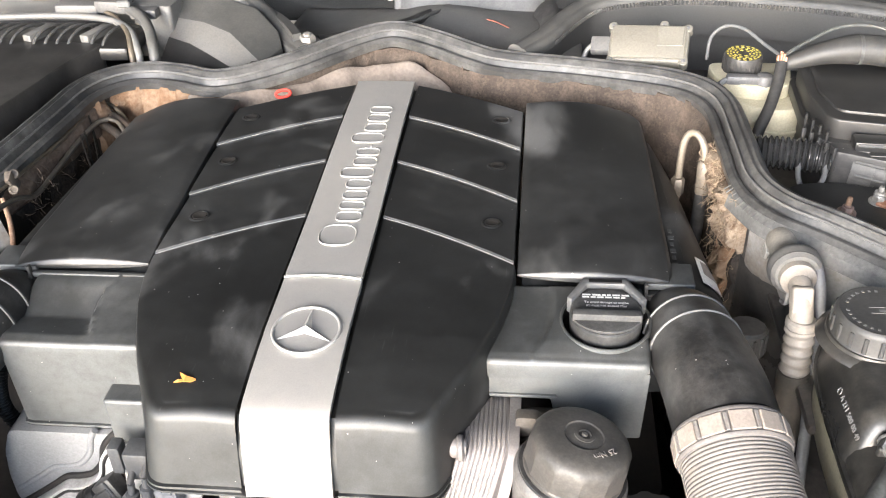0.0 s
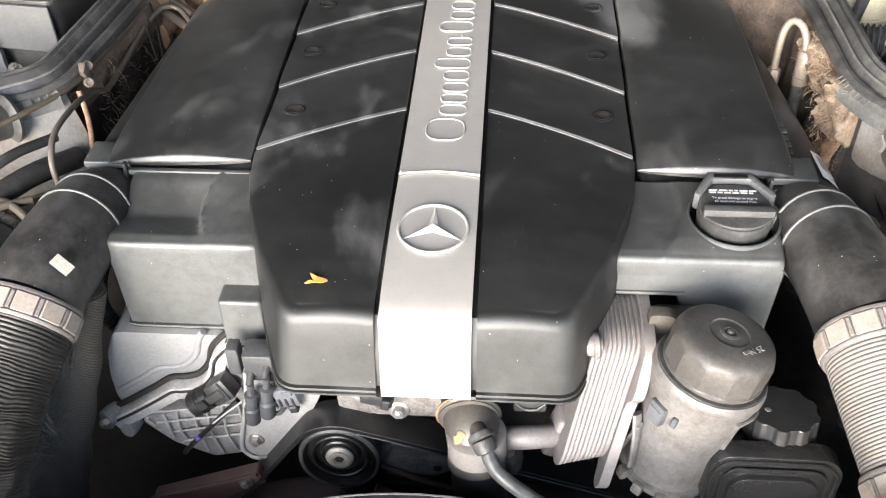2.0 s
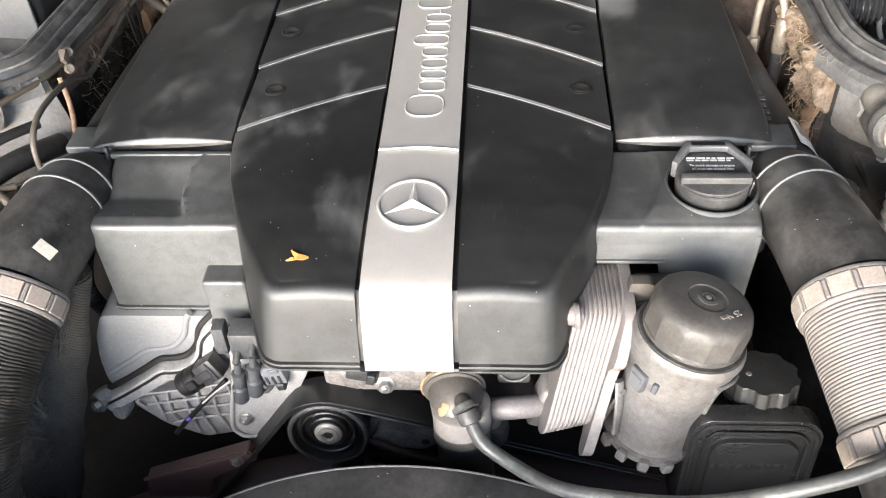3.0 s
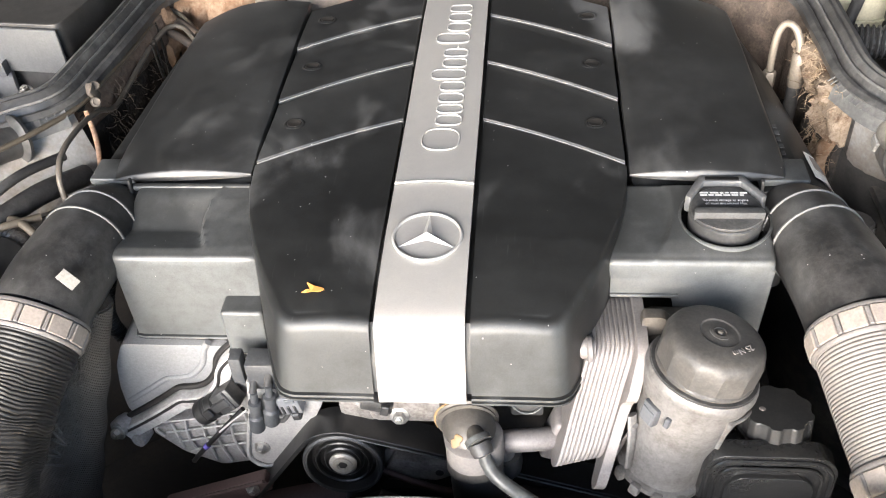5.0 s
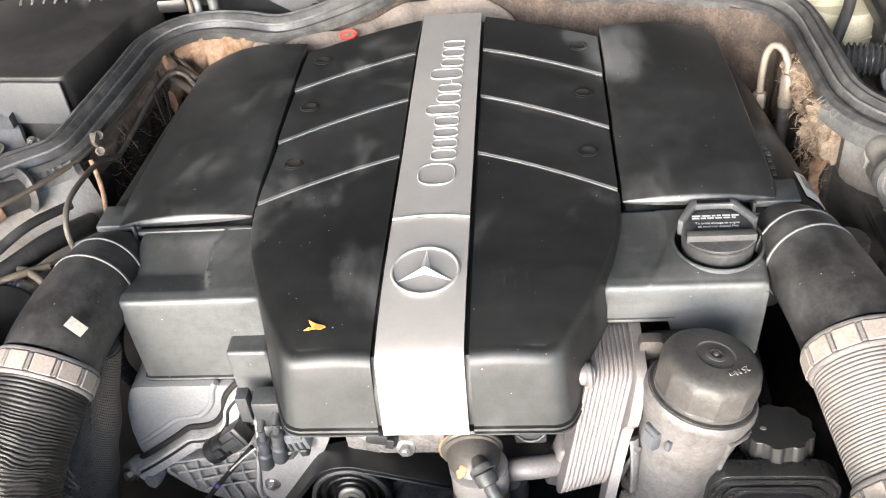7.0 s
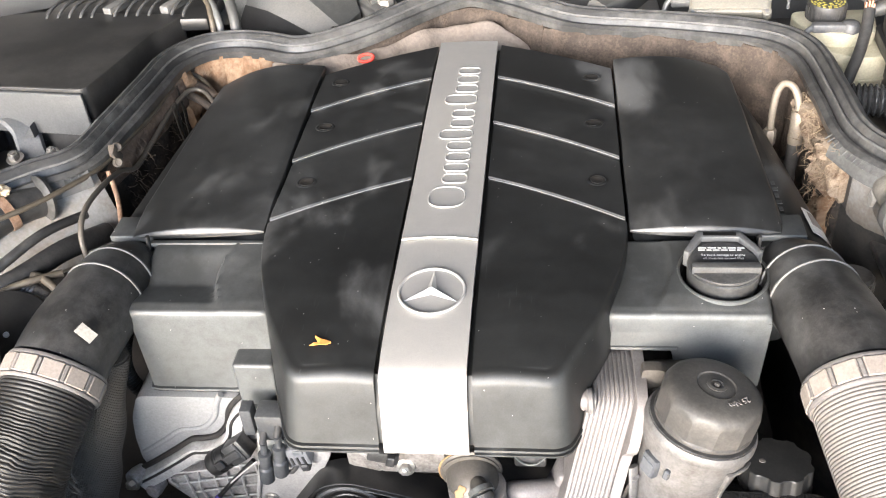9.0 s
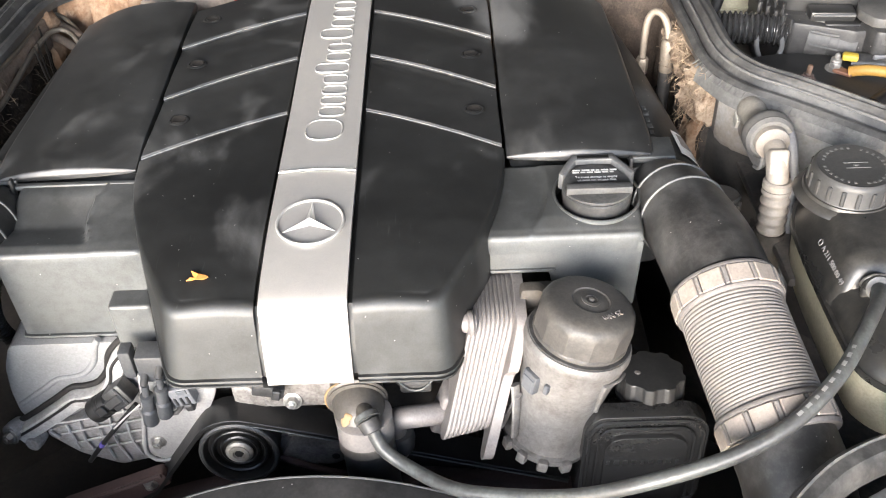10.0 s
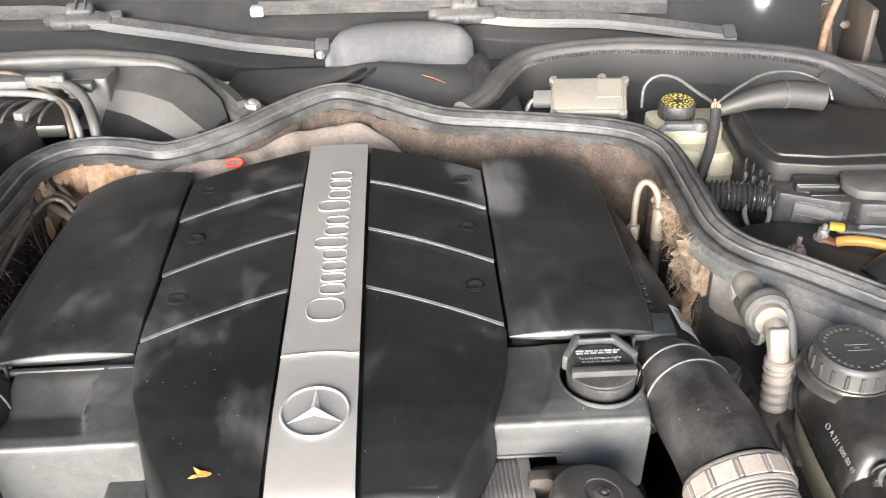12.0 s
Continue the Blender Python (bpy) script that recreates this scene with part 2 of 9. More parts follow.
print_grey = surface("faint_grey_print", (0.13, 0.13, 0.128), 0.6, bump=0)
orange_seal = surface("amber_sealant", (0.26, 0.165, 0.075), 0.6, dirt=(0.18, 0.125, 0.075), dirt_amount=0.6, dirt_scale=60)
copper = surface("exposed_copper", (0.36, 0.19, 0.125), 0.5, metal=0.5)
brake_pipe = surface("dusty_brake_line", (0.105, 0.088, 0.066), 0.55, metal=0.2, dirt=(0.06, 0.048, 0.036), dirt_amount=0.6, dirt_scale=50)
red_metal = surface("dull_red_primer", (0.075, 0.045, 0.040), 0.6, dirt=(0.06, 0.04, 0.035), dirt_amount=0.7, dirt_scale=20)
net_cloth = surface("black_woven_sleeve", (0.012, 0.0105, 0.009), 0.9, spec=0.2, dirt=(0.03, 0.025, 0.021), dirt_amount=0.5, dirt_scale=20, grain=900, bump=0.6)
asphalt = surface("concrete_floor", (0.38, 0.37, 0.35), 0.85, dirt=(0.13, 0.125, 0.12), dirt_amount=0.7, dirt_scale=2.5, grain=120, bump=0.4)
screen_glass = surface("dark_windscreen_glass", (0.045, 0.046, 0.045), 0.06, dirt=(0.075, 0.074, 0.07), dirt_amount=0.8, dirt_scale=2, bump=0, rough_var=0.02)
car_paint = surface("dark_car_paint", (0.02, 0.021, 0.022), 0.25, coat=0.6, bump=0)
hood_pad = surface("black_bonnet_lining", (0.012, 0.012, 0.012), 0.95, grain=300, bump=0.4, spec=0.1)

# ---- building kit ----


def thing(name, place, label, category, group=""):
    ob = new(name)
    ob.location = place
    ob.empty_display_size = 0.02
    return tagged(ob, label, category, group)


def finish(bm, name, material, angle=35):
    bmesh.ops.recalc_face_normals(bm, faces=bm.faces)
    me = bpy.data.meshes.new(name)
    bm.to_mesh(me)
    bm.free()
    me.materials.append(material)
    me.shade_smooth()
    me.set_sharp_from_angle(angle=radians(angle))
    return me


def unparent(parent):
    """What keeps a part, drawn in world metres, where it was drawn."""
    return Matrix.Translation(-parent.location) if parent.parent is None else Matrix()


def part(name, bm, material, parent=None, label="", angle=35):
    """Links a bmesh, drawn in world metres, as one mesh under a thing or a part."""
    ob = new(name, finish(bm, name, material, angle))
    if parent is not None:
        ob.parent = parent
        ob.matrix_parent_inverse = unparent(parent)
    if label:
        ob["label"] = label
    return ob


def single(name, bm, material, label, category, group="", kind="", angle=35):
    ob = part(name, bm, material, None, "", angle)
    return tagged(ob, label, category, group, kind)


def spline(points, step=0.008):
    """A smooth line through the points, in even steps."""
    p = [Vector(q) for q in points]
    p = [2 * p[0] - p[1]] + p + [2 * p[-1] - p[-2]]
    out = []
    for i in range(1, len(p) - 2):
        n = max(2, int((p[i + 1] - p[i]).length / step))
        for k in range(n):
            t = k / n
            a, b, c, d = p[i - 1], p[i], p[i + 1], p[i + 2]
            out.append(0.5 * ((2 * b) + (c - a) * t + (2 * a - 5 * b + 4 * c - d) * t * t + (3 * b - a - 3 * c + d) * t ** 3))
    out.append(p[-2].copy())
    return out


def rings_to_mesh(bm, rings, caps=True, closed=True):
    n = len(rings[0])
    for a, b in zip(rings, rings[1:]):
        for i in range(n if closed else n - 1):
            j = (i + 1) % n
            bm.faces.new((a[i], a[j], b[j], b[i]))
    if caps and closed:
        bm.faces.new(rings[0][::-1])
        bm.faces.new(rings[-1])


def tube(points, r, n=14, step=0.008, radius=None, bm=None, caps=True, straight=False, squash=1.0):
    """A round bar along a smooth line; radius(s, length) may change its thickness."""
    bm = bm or bmesh.new()
    line = [Vector(q) for q in points] if straight else spline(points, step)
    run, total = [0.0], 0.0
    for a, b in zip(line, line[1:]):
        total += (b - a).length
        run.append(total)
    t0 = (line[1] - line[0]).normalized()
    u = t0.orthogonal().normalized()
    rings = []
    for i, c in enumerate(line):
        t = (line[min(i + 1, len(line) - 1)] - line[max(i - 1, 0)]).normalized()
        u = (u - t * u.dot(t)).normalized()
        v = t.cross(u)
        rr = radius(run[i], total) if radius else r
        rings.append([bm.verts.new(c + rr * (math.cos(2 * math.pi * k / n) * u + squash * math.sin(2 * math.pi * k / n) * v)) for k in range(n)])
    rings_to_mesh(bm, rings, caps)
    return bm


def sweep(points, profile, step=0.012, bm=None, flip=1, lift=None):
    """Draws a flat profile (across, up) along a line, upright all the way."""
    bm = bm or bmesh.new()
    line = spline(points, step)
    rings = []
    for i, c in enumerate(line):
        t = line[min(i + 1, len(line) - 1)] - line[max(i - 1, 0)]
        side = Vector((t.y, -t.x, 0)).normalized() * flip
        rings.append([bm.verts.new(c + side * a + Vector((0, 0, b))) for a, b in profile])
    rings_to_mesh(bm, rings)
    return bm


def lathe(profile, base=(0, 0, 0), axis=(0, 0, 1), n=32, bm=None, shape=None, caps=True):
    """Turns (radius, height) pairs round an axis; shape(angle, radius, height) may change the radius."""
    bm = bm or bmesh.new()
    turn = Vector((0, 0, 1)).rotation_difference(Vector(axis).normalized()).to_matrix()
    base = Vector(base)
    rings = []
    for r, h in profile:
        ring = []
        for k in range(n):
            a = 2 * math.pi * k / n
            rr = shape(a, r, h) if shape else r
            ring.append(bm.verts.new(base + turn @ Vector((rr * math.cos(a), rr * math.sin(a), h))))
        rings.append(ring)
    rings_to_mesh(bm, rings, caps)
    return bm


def rbox(centre, size, bevel=0.003, seg=2, turn=None, bm=None, taper=0.0):
    """A box with rounded edges."""
    bm = bm or bmesh.new()
    made = bmesh.ops.create_cube(bm, size=1.0)["verts"]
    for v in made:
        k = 1 - taper * (v.co.z + 0.5)
        v.co = Vector((v.co.x * size[0] * k, v.co.y * size[1] * k, v.co.z * size[2]))
    if bevel:
        edges = list({e for v in made for e in v.link_edges})
        res = bmesh.ops.bevel(bm, geom=edges, offset=min(bevel, min(size) * 0.45), segments=seg, affect="EDGES", profile=0.5)
        made = list({v for f in res["faces"] for v in f.verts} | {v for v in made if v.is_valid})
    m = Matrix.Translation(centre) @ (turn.to_4x4() if turn else Matrix())
    bmesh.ops.transform(bm, matrix=m, verts=made)
    return bm


def prism(outline, lo, hi, plane="xy", bevel=0.0, seg=2, bm=None):
    """An outline in a plane, made thick from lo to hi along the third axis."""
    bm = bm or bmesh.new()

    def at(a, b, c):
        return {"xy": (a, b, c), "xz": (a, c, b), "yz": (c, a, b)}[plane]
    low = [bm.verts.new(at(a, b, lo)) for a, b in outline]
    high = [bm.verts.new(at(a, b, hi)) for a, b in outline]
    n = len(outline)
    faces = [bm.faces.new(low), bm.faces.new(high)]
    for i in range(n):
        faces.append(bm.faces.new((low[i], low[(i + 1) % n], high[(i + 1) % n], high[i])))
    bmesh.ops.recalc_face_normals(bm, faces=faces)
    if bevel:
        edges = list({e for f in faces for e in f.edges})
        bmesh.ops.bevel(bm, geom=edges, offset=bevel, segments=seg, affect="EDGES", profile=0.5, clamp_overlap=True)
    return bm


def round_outline(points, r, n=5):
    """Rounds the corners of a polygon."""
    out = []
    k = len(points)
    for i in range(k):
        p, a, b = Vector(points[i]), Vector(points[i - 1]), Vector(points[(i + 1) % k])
        ra = min(r, 0.45 * (a - p).length, 0.45 * (b - p).length)
        s, e = p + (a - p).normalized() * ra, p + (b - p).normalized() * ra
        for j in range(n + 1):
            t = j / n
            q = (1 - t) ** 2 * s + 2 * t * (1 - t) * p + t * t * e
            out.append((q.x, q.y))
    return out


def shell(rows, rings, weight=None, direct=None, fall=None):
    """A surface from rows of points, with its rim carried outward and down ring by ring, and closed below."""
    bm = bmesh.new()
    grid = [[bm.verts.new(p) for p in row] for row in rows]
    for a, b in zip(grid, grid[1:]):
        for i in range(len(a) - 1):
            bm.faces.new((a[i], a[i + 1], b[i + 1], b[i]))
    rim = grid[0][:] + [r[-1] for r in grid[1:-1]] + grid[-1][::-1] + [r[0] for r in grid[-2:0:-1]]
    mid = sum((v.co for v in rim), Vector()) / len(rim)
    n = len(rim)
    out = []
    for i, v in enumerate(rim):
        t = rim[(i + 1) % n].co - rim[i - 1].co
        o = Vector((t.y, -t.x, 0)).normalized()
        out.append(o)
    area = sum(rim[i].co.x * rim[(i + 1) % n].co.y - rim[(i + 1) % n].co.x * rim[i].co.y for i in range(n))
    sign = 1 if area > 0 else -1
    if direct:
        out = [Vector(direct(v.co, o * sign)) * sign for v, o in zip(rim, out)]
    wt = [weight(v.co) if weight else 1.0 for v in rim]
    ft = [fall(v.co) if fall else 1.0 for v in rim]
    last = rim
    for a, d in rings:
        ring = [bm.verts.new(v.co + sign * o * a * w + Vector((0, 0, -d * f))) for v, o, w, f in zip(rim, out, wt, ft)]
        for i in range(n):
            j = (i + 1) % n
            bm.faces.new((last[i], last[j], ring[j], ring[i]))
        last = ring
    bm.faces.new(last)
    return bm


def ease(a, b, x):
    """A soft step from 0 at a to 1 at b."""
    k = max(0.0, min(1.0, (x - a) / (b - a)))
    return k * k * (3 - 2 * k)


def lerp(table, x):
    """Reads a table of (x, y) pairs between its rows."""
    if x <= table[0][0]:
        return table[0][1]
    for (a, p), (b, q) in zip(table, table[1:]):
        if x <= b:
            return p + (q - p) * (x - a) / (b - a)
    return table[-1][1]


def writing(words, size, matrix, name, material, parent, depth=0.0003, label=""):
    """Letters as a mesh, in the built-in font."""
    c = bpy.data.curves.new(name, "FONT")
    c.body, c.size, c.extrude, c.align_x, c.align_y = words, size, depth, "CENTER", "CENTER"
    c.resolution_u = 2
    tmp = bpy.data.objects.new(name, c)
    me = bpy.data.meshes.new_from_object(tmp)
    bpy.data.objects.remove(tmp)
    me.transform(matrix)
    me.materials.clear()
    me.materials.append(material)
    ob = new(name, me)
    ob.parent = parent
    ob.matrix_parent_inverse = unparent(parent)
    if label:
        ob["label"] = label
    return ob


def bolt(place, axis, r, parent, name="bolt", material=None, label=""):
    """A hexagon head on a washer."""
    bm = lathe([(r * 1.5, 0), (r * 1.5, r * 0.25), (r * 1.3, r * 0.3)], place, axis, 20)
    up = Vector(axis).normalized()
    lathe([(r, 0), (r, r * 0.8), (r * 0.85, r)], Vector(place) + up * r * 0.3, axis, 6, bm)
    lathe([(r * 0.45, 0), (r * 0.45, r * 0.3), (r * 0.3, r * 0.35)], Vector(place) + up * r * 1.28, axis, 10, bm)
    if parent is None:
        return bm
    return part(name, bm, material or steel, parent, label)

# ---- the setting: ground, bay walls, body around ----
Z_SEAL = 0.905
SEAL = [(-0.78, -0.36), (-0.64, -0.235), (-0.52, -0.152), (-0.47, -0.110), (-0.428, -0.075), (-0.417, 0.0), (-0.408, 0.09), (-0.400, 0.165),
        (-0.372, 0.208), (-0.33, 0.222), (-0.283, 0.215), (-0.225, 0.198), (-0.155, 0.236), (-0.085, 0.298), (-0.04, 0.332), (0.0, 0.342),
        (0.055, 0.315), (0.108, 0.282), (0.153, 0.262), (0.268, 0.242), (0.375, 0.208), (0.42, 0.155), (0.427, 0.05), (0.43, -0.038),
        (0.452, -0.088), (0.49, -0.122), (0.535, -0.165), (0.60, -0.23), (0.75, -0.38)]


def ground():
    bm = bmesh.new()
    bmesh.ops.create_grid(bm, x_segments=20, y_segments=20, size=60)
    single("ground", bm, asphalt, "grey concrete ground under the car", "ground", kind="structure")


def wall_along(name, pts, z0, z1, material, label, thick=0.02):
    prof = [(-thick / 2, z0), (-thick / 2, z1), (thick / 2, z1), (thick / 2, z0)]
    bm = sweep([(x, y, 0) for x, y in pts], prof, 0.02, flip=-1)
    return single(name, bm, material, label, "wall", kind="structure")


def undertray():
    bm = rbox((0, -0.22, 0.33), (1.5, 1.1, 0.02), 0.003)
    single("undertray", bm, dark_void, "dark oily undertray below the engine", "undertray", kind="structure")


ground()
undertray()
wall_along("bulkhead", SEAL[7:22], 0.34, 0.893, felt_dark, "dark steel bulkhead behind the engine")
# near-black colour holds the shade of the gap beside the head
wall_along("inner_wing_left", SEAL[:8], 0.34, 0.893, dark_void, "dusty steel inner wing, near-black with painted shade")
wall_along("inner_wing_right", SEAL[21:], 0.34, 0.893, body_dark, "dark painted steel inner wing")


def front_panel():
    bm = rbox((0, -0.66, 0.56), (1.5, 0.03, 0.44), 0.01)
    single("radiator_support", bm, dark_void, "dark steel radiator support panel across the front", "panel", kind="structure")


def outer_wing(side):
    """The body side beyond the bay: inner shelf and the outer panel that closes it."""
    bm = rbox((side * 0.93, 0.1, 0.55), (0.03, 1.9, 0.8), 0.012)
    single("outer_wing_left" if side < 0 else "outer_wing_right", bm, car_paint, "dark painted outer wing panel", "wing", kind="structure")


front_panel()
outer_wing(-1)
outer_wing(1)


def shelf(name, x0, x1, y0, y1, z, label):
    bm = rbox(((x0 + x1) / 2, (y0 + y1) / 2, z), (x1 - x0, y1 - y0, 0.012), 0.004)
    single(name, bm, body_dark, label, "panel", kind="structure")


shelf("battery_floor", 0.45, 0.92, -0.30, 0.56, 0.80, "dark steel floor under the battery and fuse box")
shelf("control_unit_floor", -0.92, -0.43, -0.30, 0.56, 0.79, "dark steel floor under the control unit box")
shelf("cowl_floor", -0.46, 0.46, 0.28, 0.60, 0.80, "dark cowl floor below the windscreen")


cowl_dust = surface("dust_coated_cowl_plastic", (0.10, 0.10, 0.097), 0.55, dirt=(0.17, 0.163, 0.152), dirt_amount=0.6, dirt_scale=7, grain=500, bump=0.1)


def cowl_panel():
    """The moulded wiper cowl between the bay seal and the windscreen, with a swelling in the middle."""
    rows = []
    for j in range(16):
        v = j / 15
        row = []
        for i in range(41):
            x = -0.20 + 0.46 * i / 40
            y0 = 0.305 + 0.055 * math.exp(-((x - 0.0) / 0.07) ** 2)
            y = y0 + (0.60 - y0) * v
            z = 0.885 - 0.03 * v + 0.02 * math.exp(-((x + 0.01) / 0.07) ** 2) * (1 - v)
            z += 0.028 * math.exp(-((x - 0.07) / 0.10) ** 2 - ((y - 0.50) / 0.06) ** 2)
            z -= 0.016 * math.exp(-((x - 0.13) / 0.06) ** 2 - ((y - 0.40) / 0.05) ** 2)
            row.append(Vector((x, y, z)))
        rows.append(row)
    bm = shell(rows, [(0.002, 0.003), (0.002, 0.02)])
    single("wiper_cowl", bm, cowl_dust, "dust-covered black plastic cowl below the windscreen", "cowl", kind="structure", angle=60)


def windscreen():
    bm = bmesh.new()
    a = Vector((0, 0.605, 0.836))
    d = Vector((0, 0.86, 0.50)).normalized()
    nrm = Vector((0, -d.z, d.y))
    lo, hi = [], []
    for j in range(9):
        for i in range(25):
            x = -0.95 + 1.9 * i / 24
            p = a + d * (0.9 * j / 8) + Vector((x, -0.03 * (x / 0.9) ** 2, 0))
            lo.append(bm.verts.new(p))
            hi.append(bm.verts.new(p - nrm * 0.006))
    for g in (lo, hi):
        for j in range(8):
            for i in range(24):
                k = j * 25 + i
                bm.faces.new((g[k], g[k + 1], g[k + 26], g[k + 25]))
    single("windscreen", bm, screen_glass, "dusty dark windscreen glass behind the wipers", "windscreen", kind="structure", angle=60)


cowl_panel()
windscreen()


def bay_seal():
    prof = [(-0.019, -0.016), (-0.020, -0.007), (-0.015, -0.003), (-0.011, -0.003), (-0.008, -0.007), (-0.004, 0.000), (0.001, 0.008), (0.004, 0.0105), (0.006, 0.0092), (0.0078, 0.0092), (0.010, 0.0118),
            (0.015, 0.010), (0.020, 0.004), (0.021, -0.004), (0.018, -0.012), (0.005, -0.016)]
    pts = []
    for x, y in SEAL:
        pts.append((x, y, Z_SEAL + 0.012 * math.exp(-(x / 0.12) ** 2)))
    t = thing("bay_seal", (0, 0.34, 0.89), "long grey-black rubber seal along the bulkhead and both wings", "seal")
    part("lip", sweep(pts, prof, 0.009, flip=-1), seal_rubber, t)
    # the seal's thin highlight is put into this ridge's paler rubber
    ridge = [(-0.006, 0.0035), (-0.0045, 0.0055), (-0.003, 0.0045), (-0.004, 0.002)]
    part("ridge", sweep(pts, ridge, 0.009, flip=-1), rubber_dusty, t, "dusty raised ridge with the seal's highlight in its tone")
    fl = [(-0.018, -0.006), (-0.027, -0.013), (-0.030, -0.026), (-0.027, -0.026), (-0.018, -0.016)]
    for run in (pts[:5], pts[23:]):
        part("flange", sweep(run, fl, 0.009, flip=-1), rubber_dusty, t, "sloping ribbed flange")
    # small moulded ribs on the flange along the straight side runs
    bm = bmesh.new()
    line = spline([(x, y, Z_SEAL - 0.004) for x, y in SEAL], 0.0065)
    for i in range(2, len(line) - 2):
        p = line[i]
        if p.y > (-0.03 if p.x > 0 else -0.085):
            continue
        d = (line[i + 1] - line[i - 1]).normalized()
        o = Vector((d.y, -d.x, 0))
        m = Matrix((d, o, Vector((0, 0, 1)))).transposed()
        rbox(p + o * 0.0235 + Vector((0, 0, -0.0065)), (0.0014, 0.008, 0.0010), 0.0, 1, m @ Matrix.Rotation(radians(-35), 3, "X"), bm)
    part("rib", bm, rubber_dusty, t, "fine cross ribs on the flange")["kind"] = "stuff"


cowl_sheet = surface("smooth_grey_cowl_sheet", (0.055, 0.055, 0.0535), 0.5, dirt=(0.085, 0.083, 0.079), dirt_amount=0.4, dirt_scale=3, grain=500, bump=0.05)
bulb_grey = surface("grey_bulb_rubber", (0.062, 0.062, 0.060), 0.55, dirt=(0.125, 0.121, 0.113), dirt_amount=0.6, dirt_scale=5)


def cowl_seal():
    """Broad hollow rubber seals: a flattened dome, a groove and a lower lip, with a line of small beads on the one by the battery."""
    dome = [(-0.016, -0.006), (-0.0165, 0.002), (-0.013, 0.0085), (-0.006, 0.0120), (0.001, 0.0118), (0.006, 0.0092), (0.008, 0.0080), (0.011, 0.0085), (0.0155, 0.0055), (0.017, -0.001), (0.0150, -0.010), (0.0, -0.012)]
    right = [(0.17, 0.278, 0.912), (0.205, 0.33, 0.912), (0.24, 0.40, 0.915), (0.275, 0.445, 0.918), (0.34, 0.462, 0.923), (0.428, 0.463, 0.926), (0.518, 0.462, 0.921),
             (0.654, 0.452, 0.911), (0.735, 0.432, 0.902), (0.79, 0.39, 0.887), (0.86, 0.30, 0.867)]
    left = [(-0.13, 0.283, 0.909), (-0.165, 0.33, 0.909), (-0.205, 0.38, 0.925), (-0.25, 0.40, 0.947), (-0.335, 0.40, 0.960), (-0.416, 0.40, 0.965), (-0.6, 0.39, 0.962), (-0.85, 0.33, 0.947)]
    for pts, f in ((right, 1), (left, -1)):
        t = thing("cowl_seal", pts[0], "broad grey rubber seal along the cowl edge", "seal", "cowl seals")
        part("bulb", sweep(pts, [(a * f, b) for a, b in dome], 0.01), bulb_grey, t, "", 50)
        part("flange", sweep(pts, [(0.009 * f, -0.055), (0.009 * f, -0.008), (0.015 * f, -0.008), (0.015 * f, -0.055)], 0.012), cowl_sheet, t, "dark flange under the bulb")
        if f < 0:
            continue
        bm = bmesh.new()
        line = spline(pts[1:], 0.0048)
        for i in range(1, len(line) - 1):
            d = (line[i + 1] - line[i - 1]).normalized()
            o = Vector((d.y, -d.x, 0)).normalized()
            m = Matrix((d, o, d.cross(o))).transposed()
            rbox(line[i] + o * 0.0180 + Vector((0, 0, -0.004)), (0.0022, 0.0040, 0.0060), 0.0007, 1, m, bm)
        part("bead", bm, seal_rubber, t, "fine line of moulded beads below the bulb")["kind"] = "stuff"


bay_seal()
cowl_seal()


def cowl_wall():
    """Dark sheet that closes the compartments behind, under the cowl seals."""
    for pts in ([(0.19, 0.30, 0), (0.235, 0.40, 0), (0.275, 0.455, 0), (0.34, 0.472, 0), (0.518, 0.472, 0), (0.654, 0.462, 0), (0.79, 0.405, 0), (0.92, 0.30, 0)],
                [(-0.92, 0.34, 0), (-0.6, 0.405, 0), (-0.335, 0.415, 0), (-0.25, 0.415, 0), (-0.205, 0.395, 0), (-0.165, 0.345, 0), (-0.14, 0.30, 0)]):
        top = 0.905 if pts[0][0] > 0 else 0.93
        bm = sweep(pts, [(-0.006, 0.78), (-0.006, top), (0.006, top), (0.006, 0.78)], 0.03)
        single("cowl_wall", bm, cowl_sheet, "dark dusty sheet under the cowl seal", "wall", kind="structure")


cowl_wall()


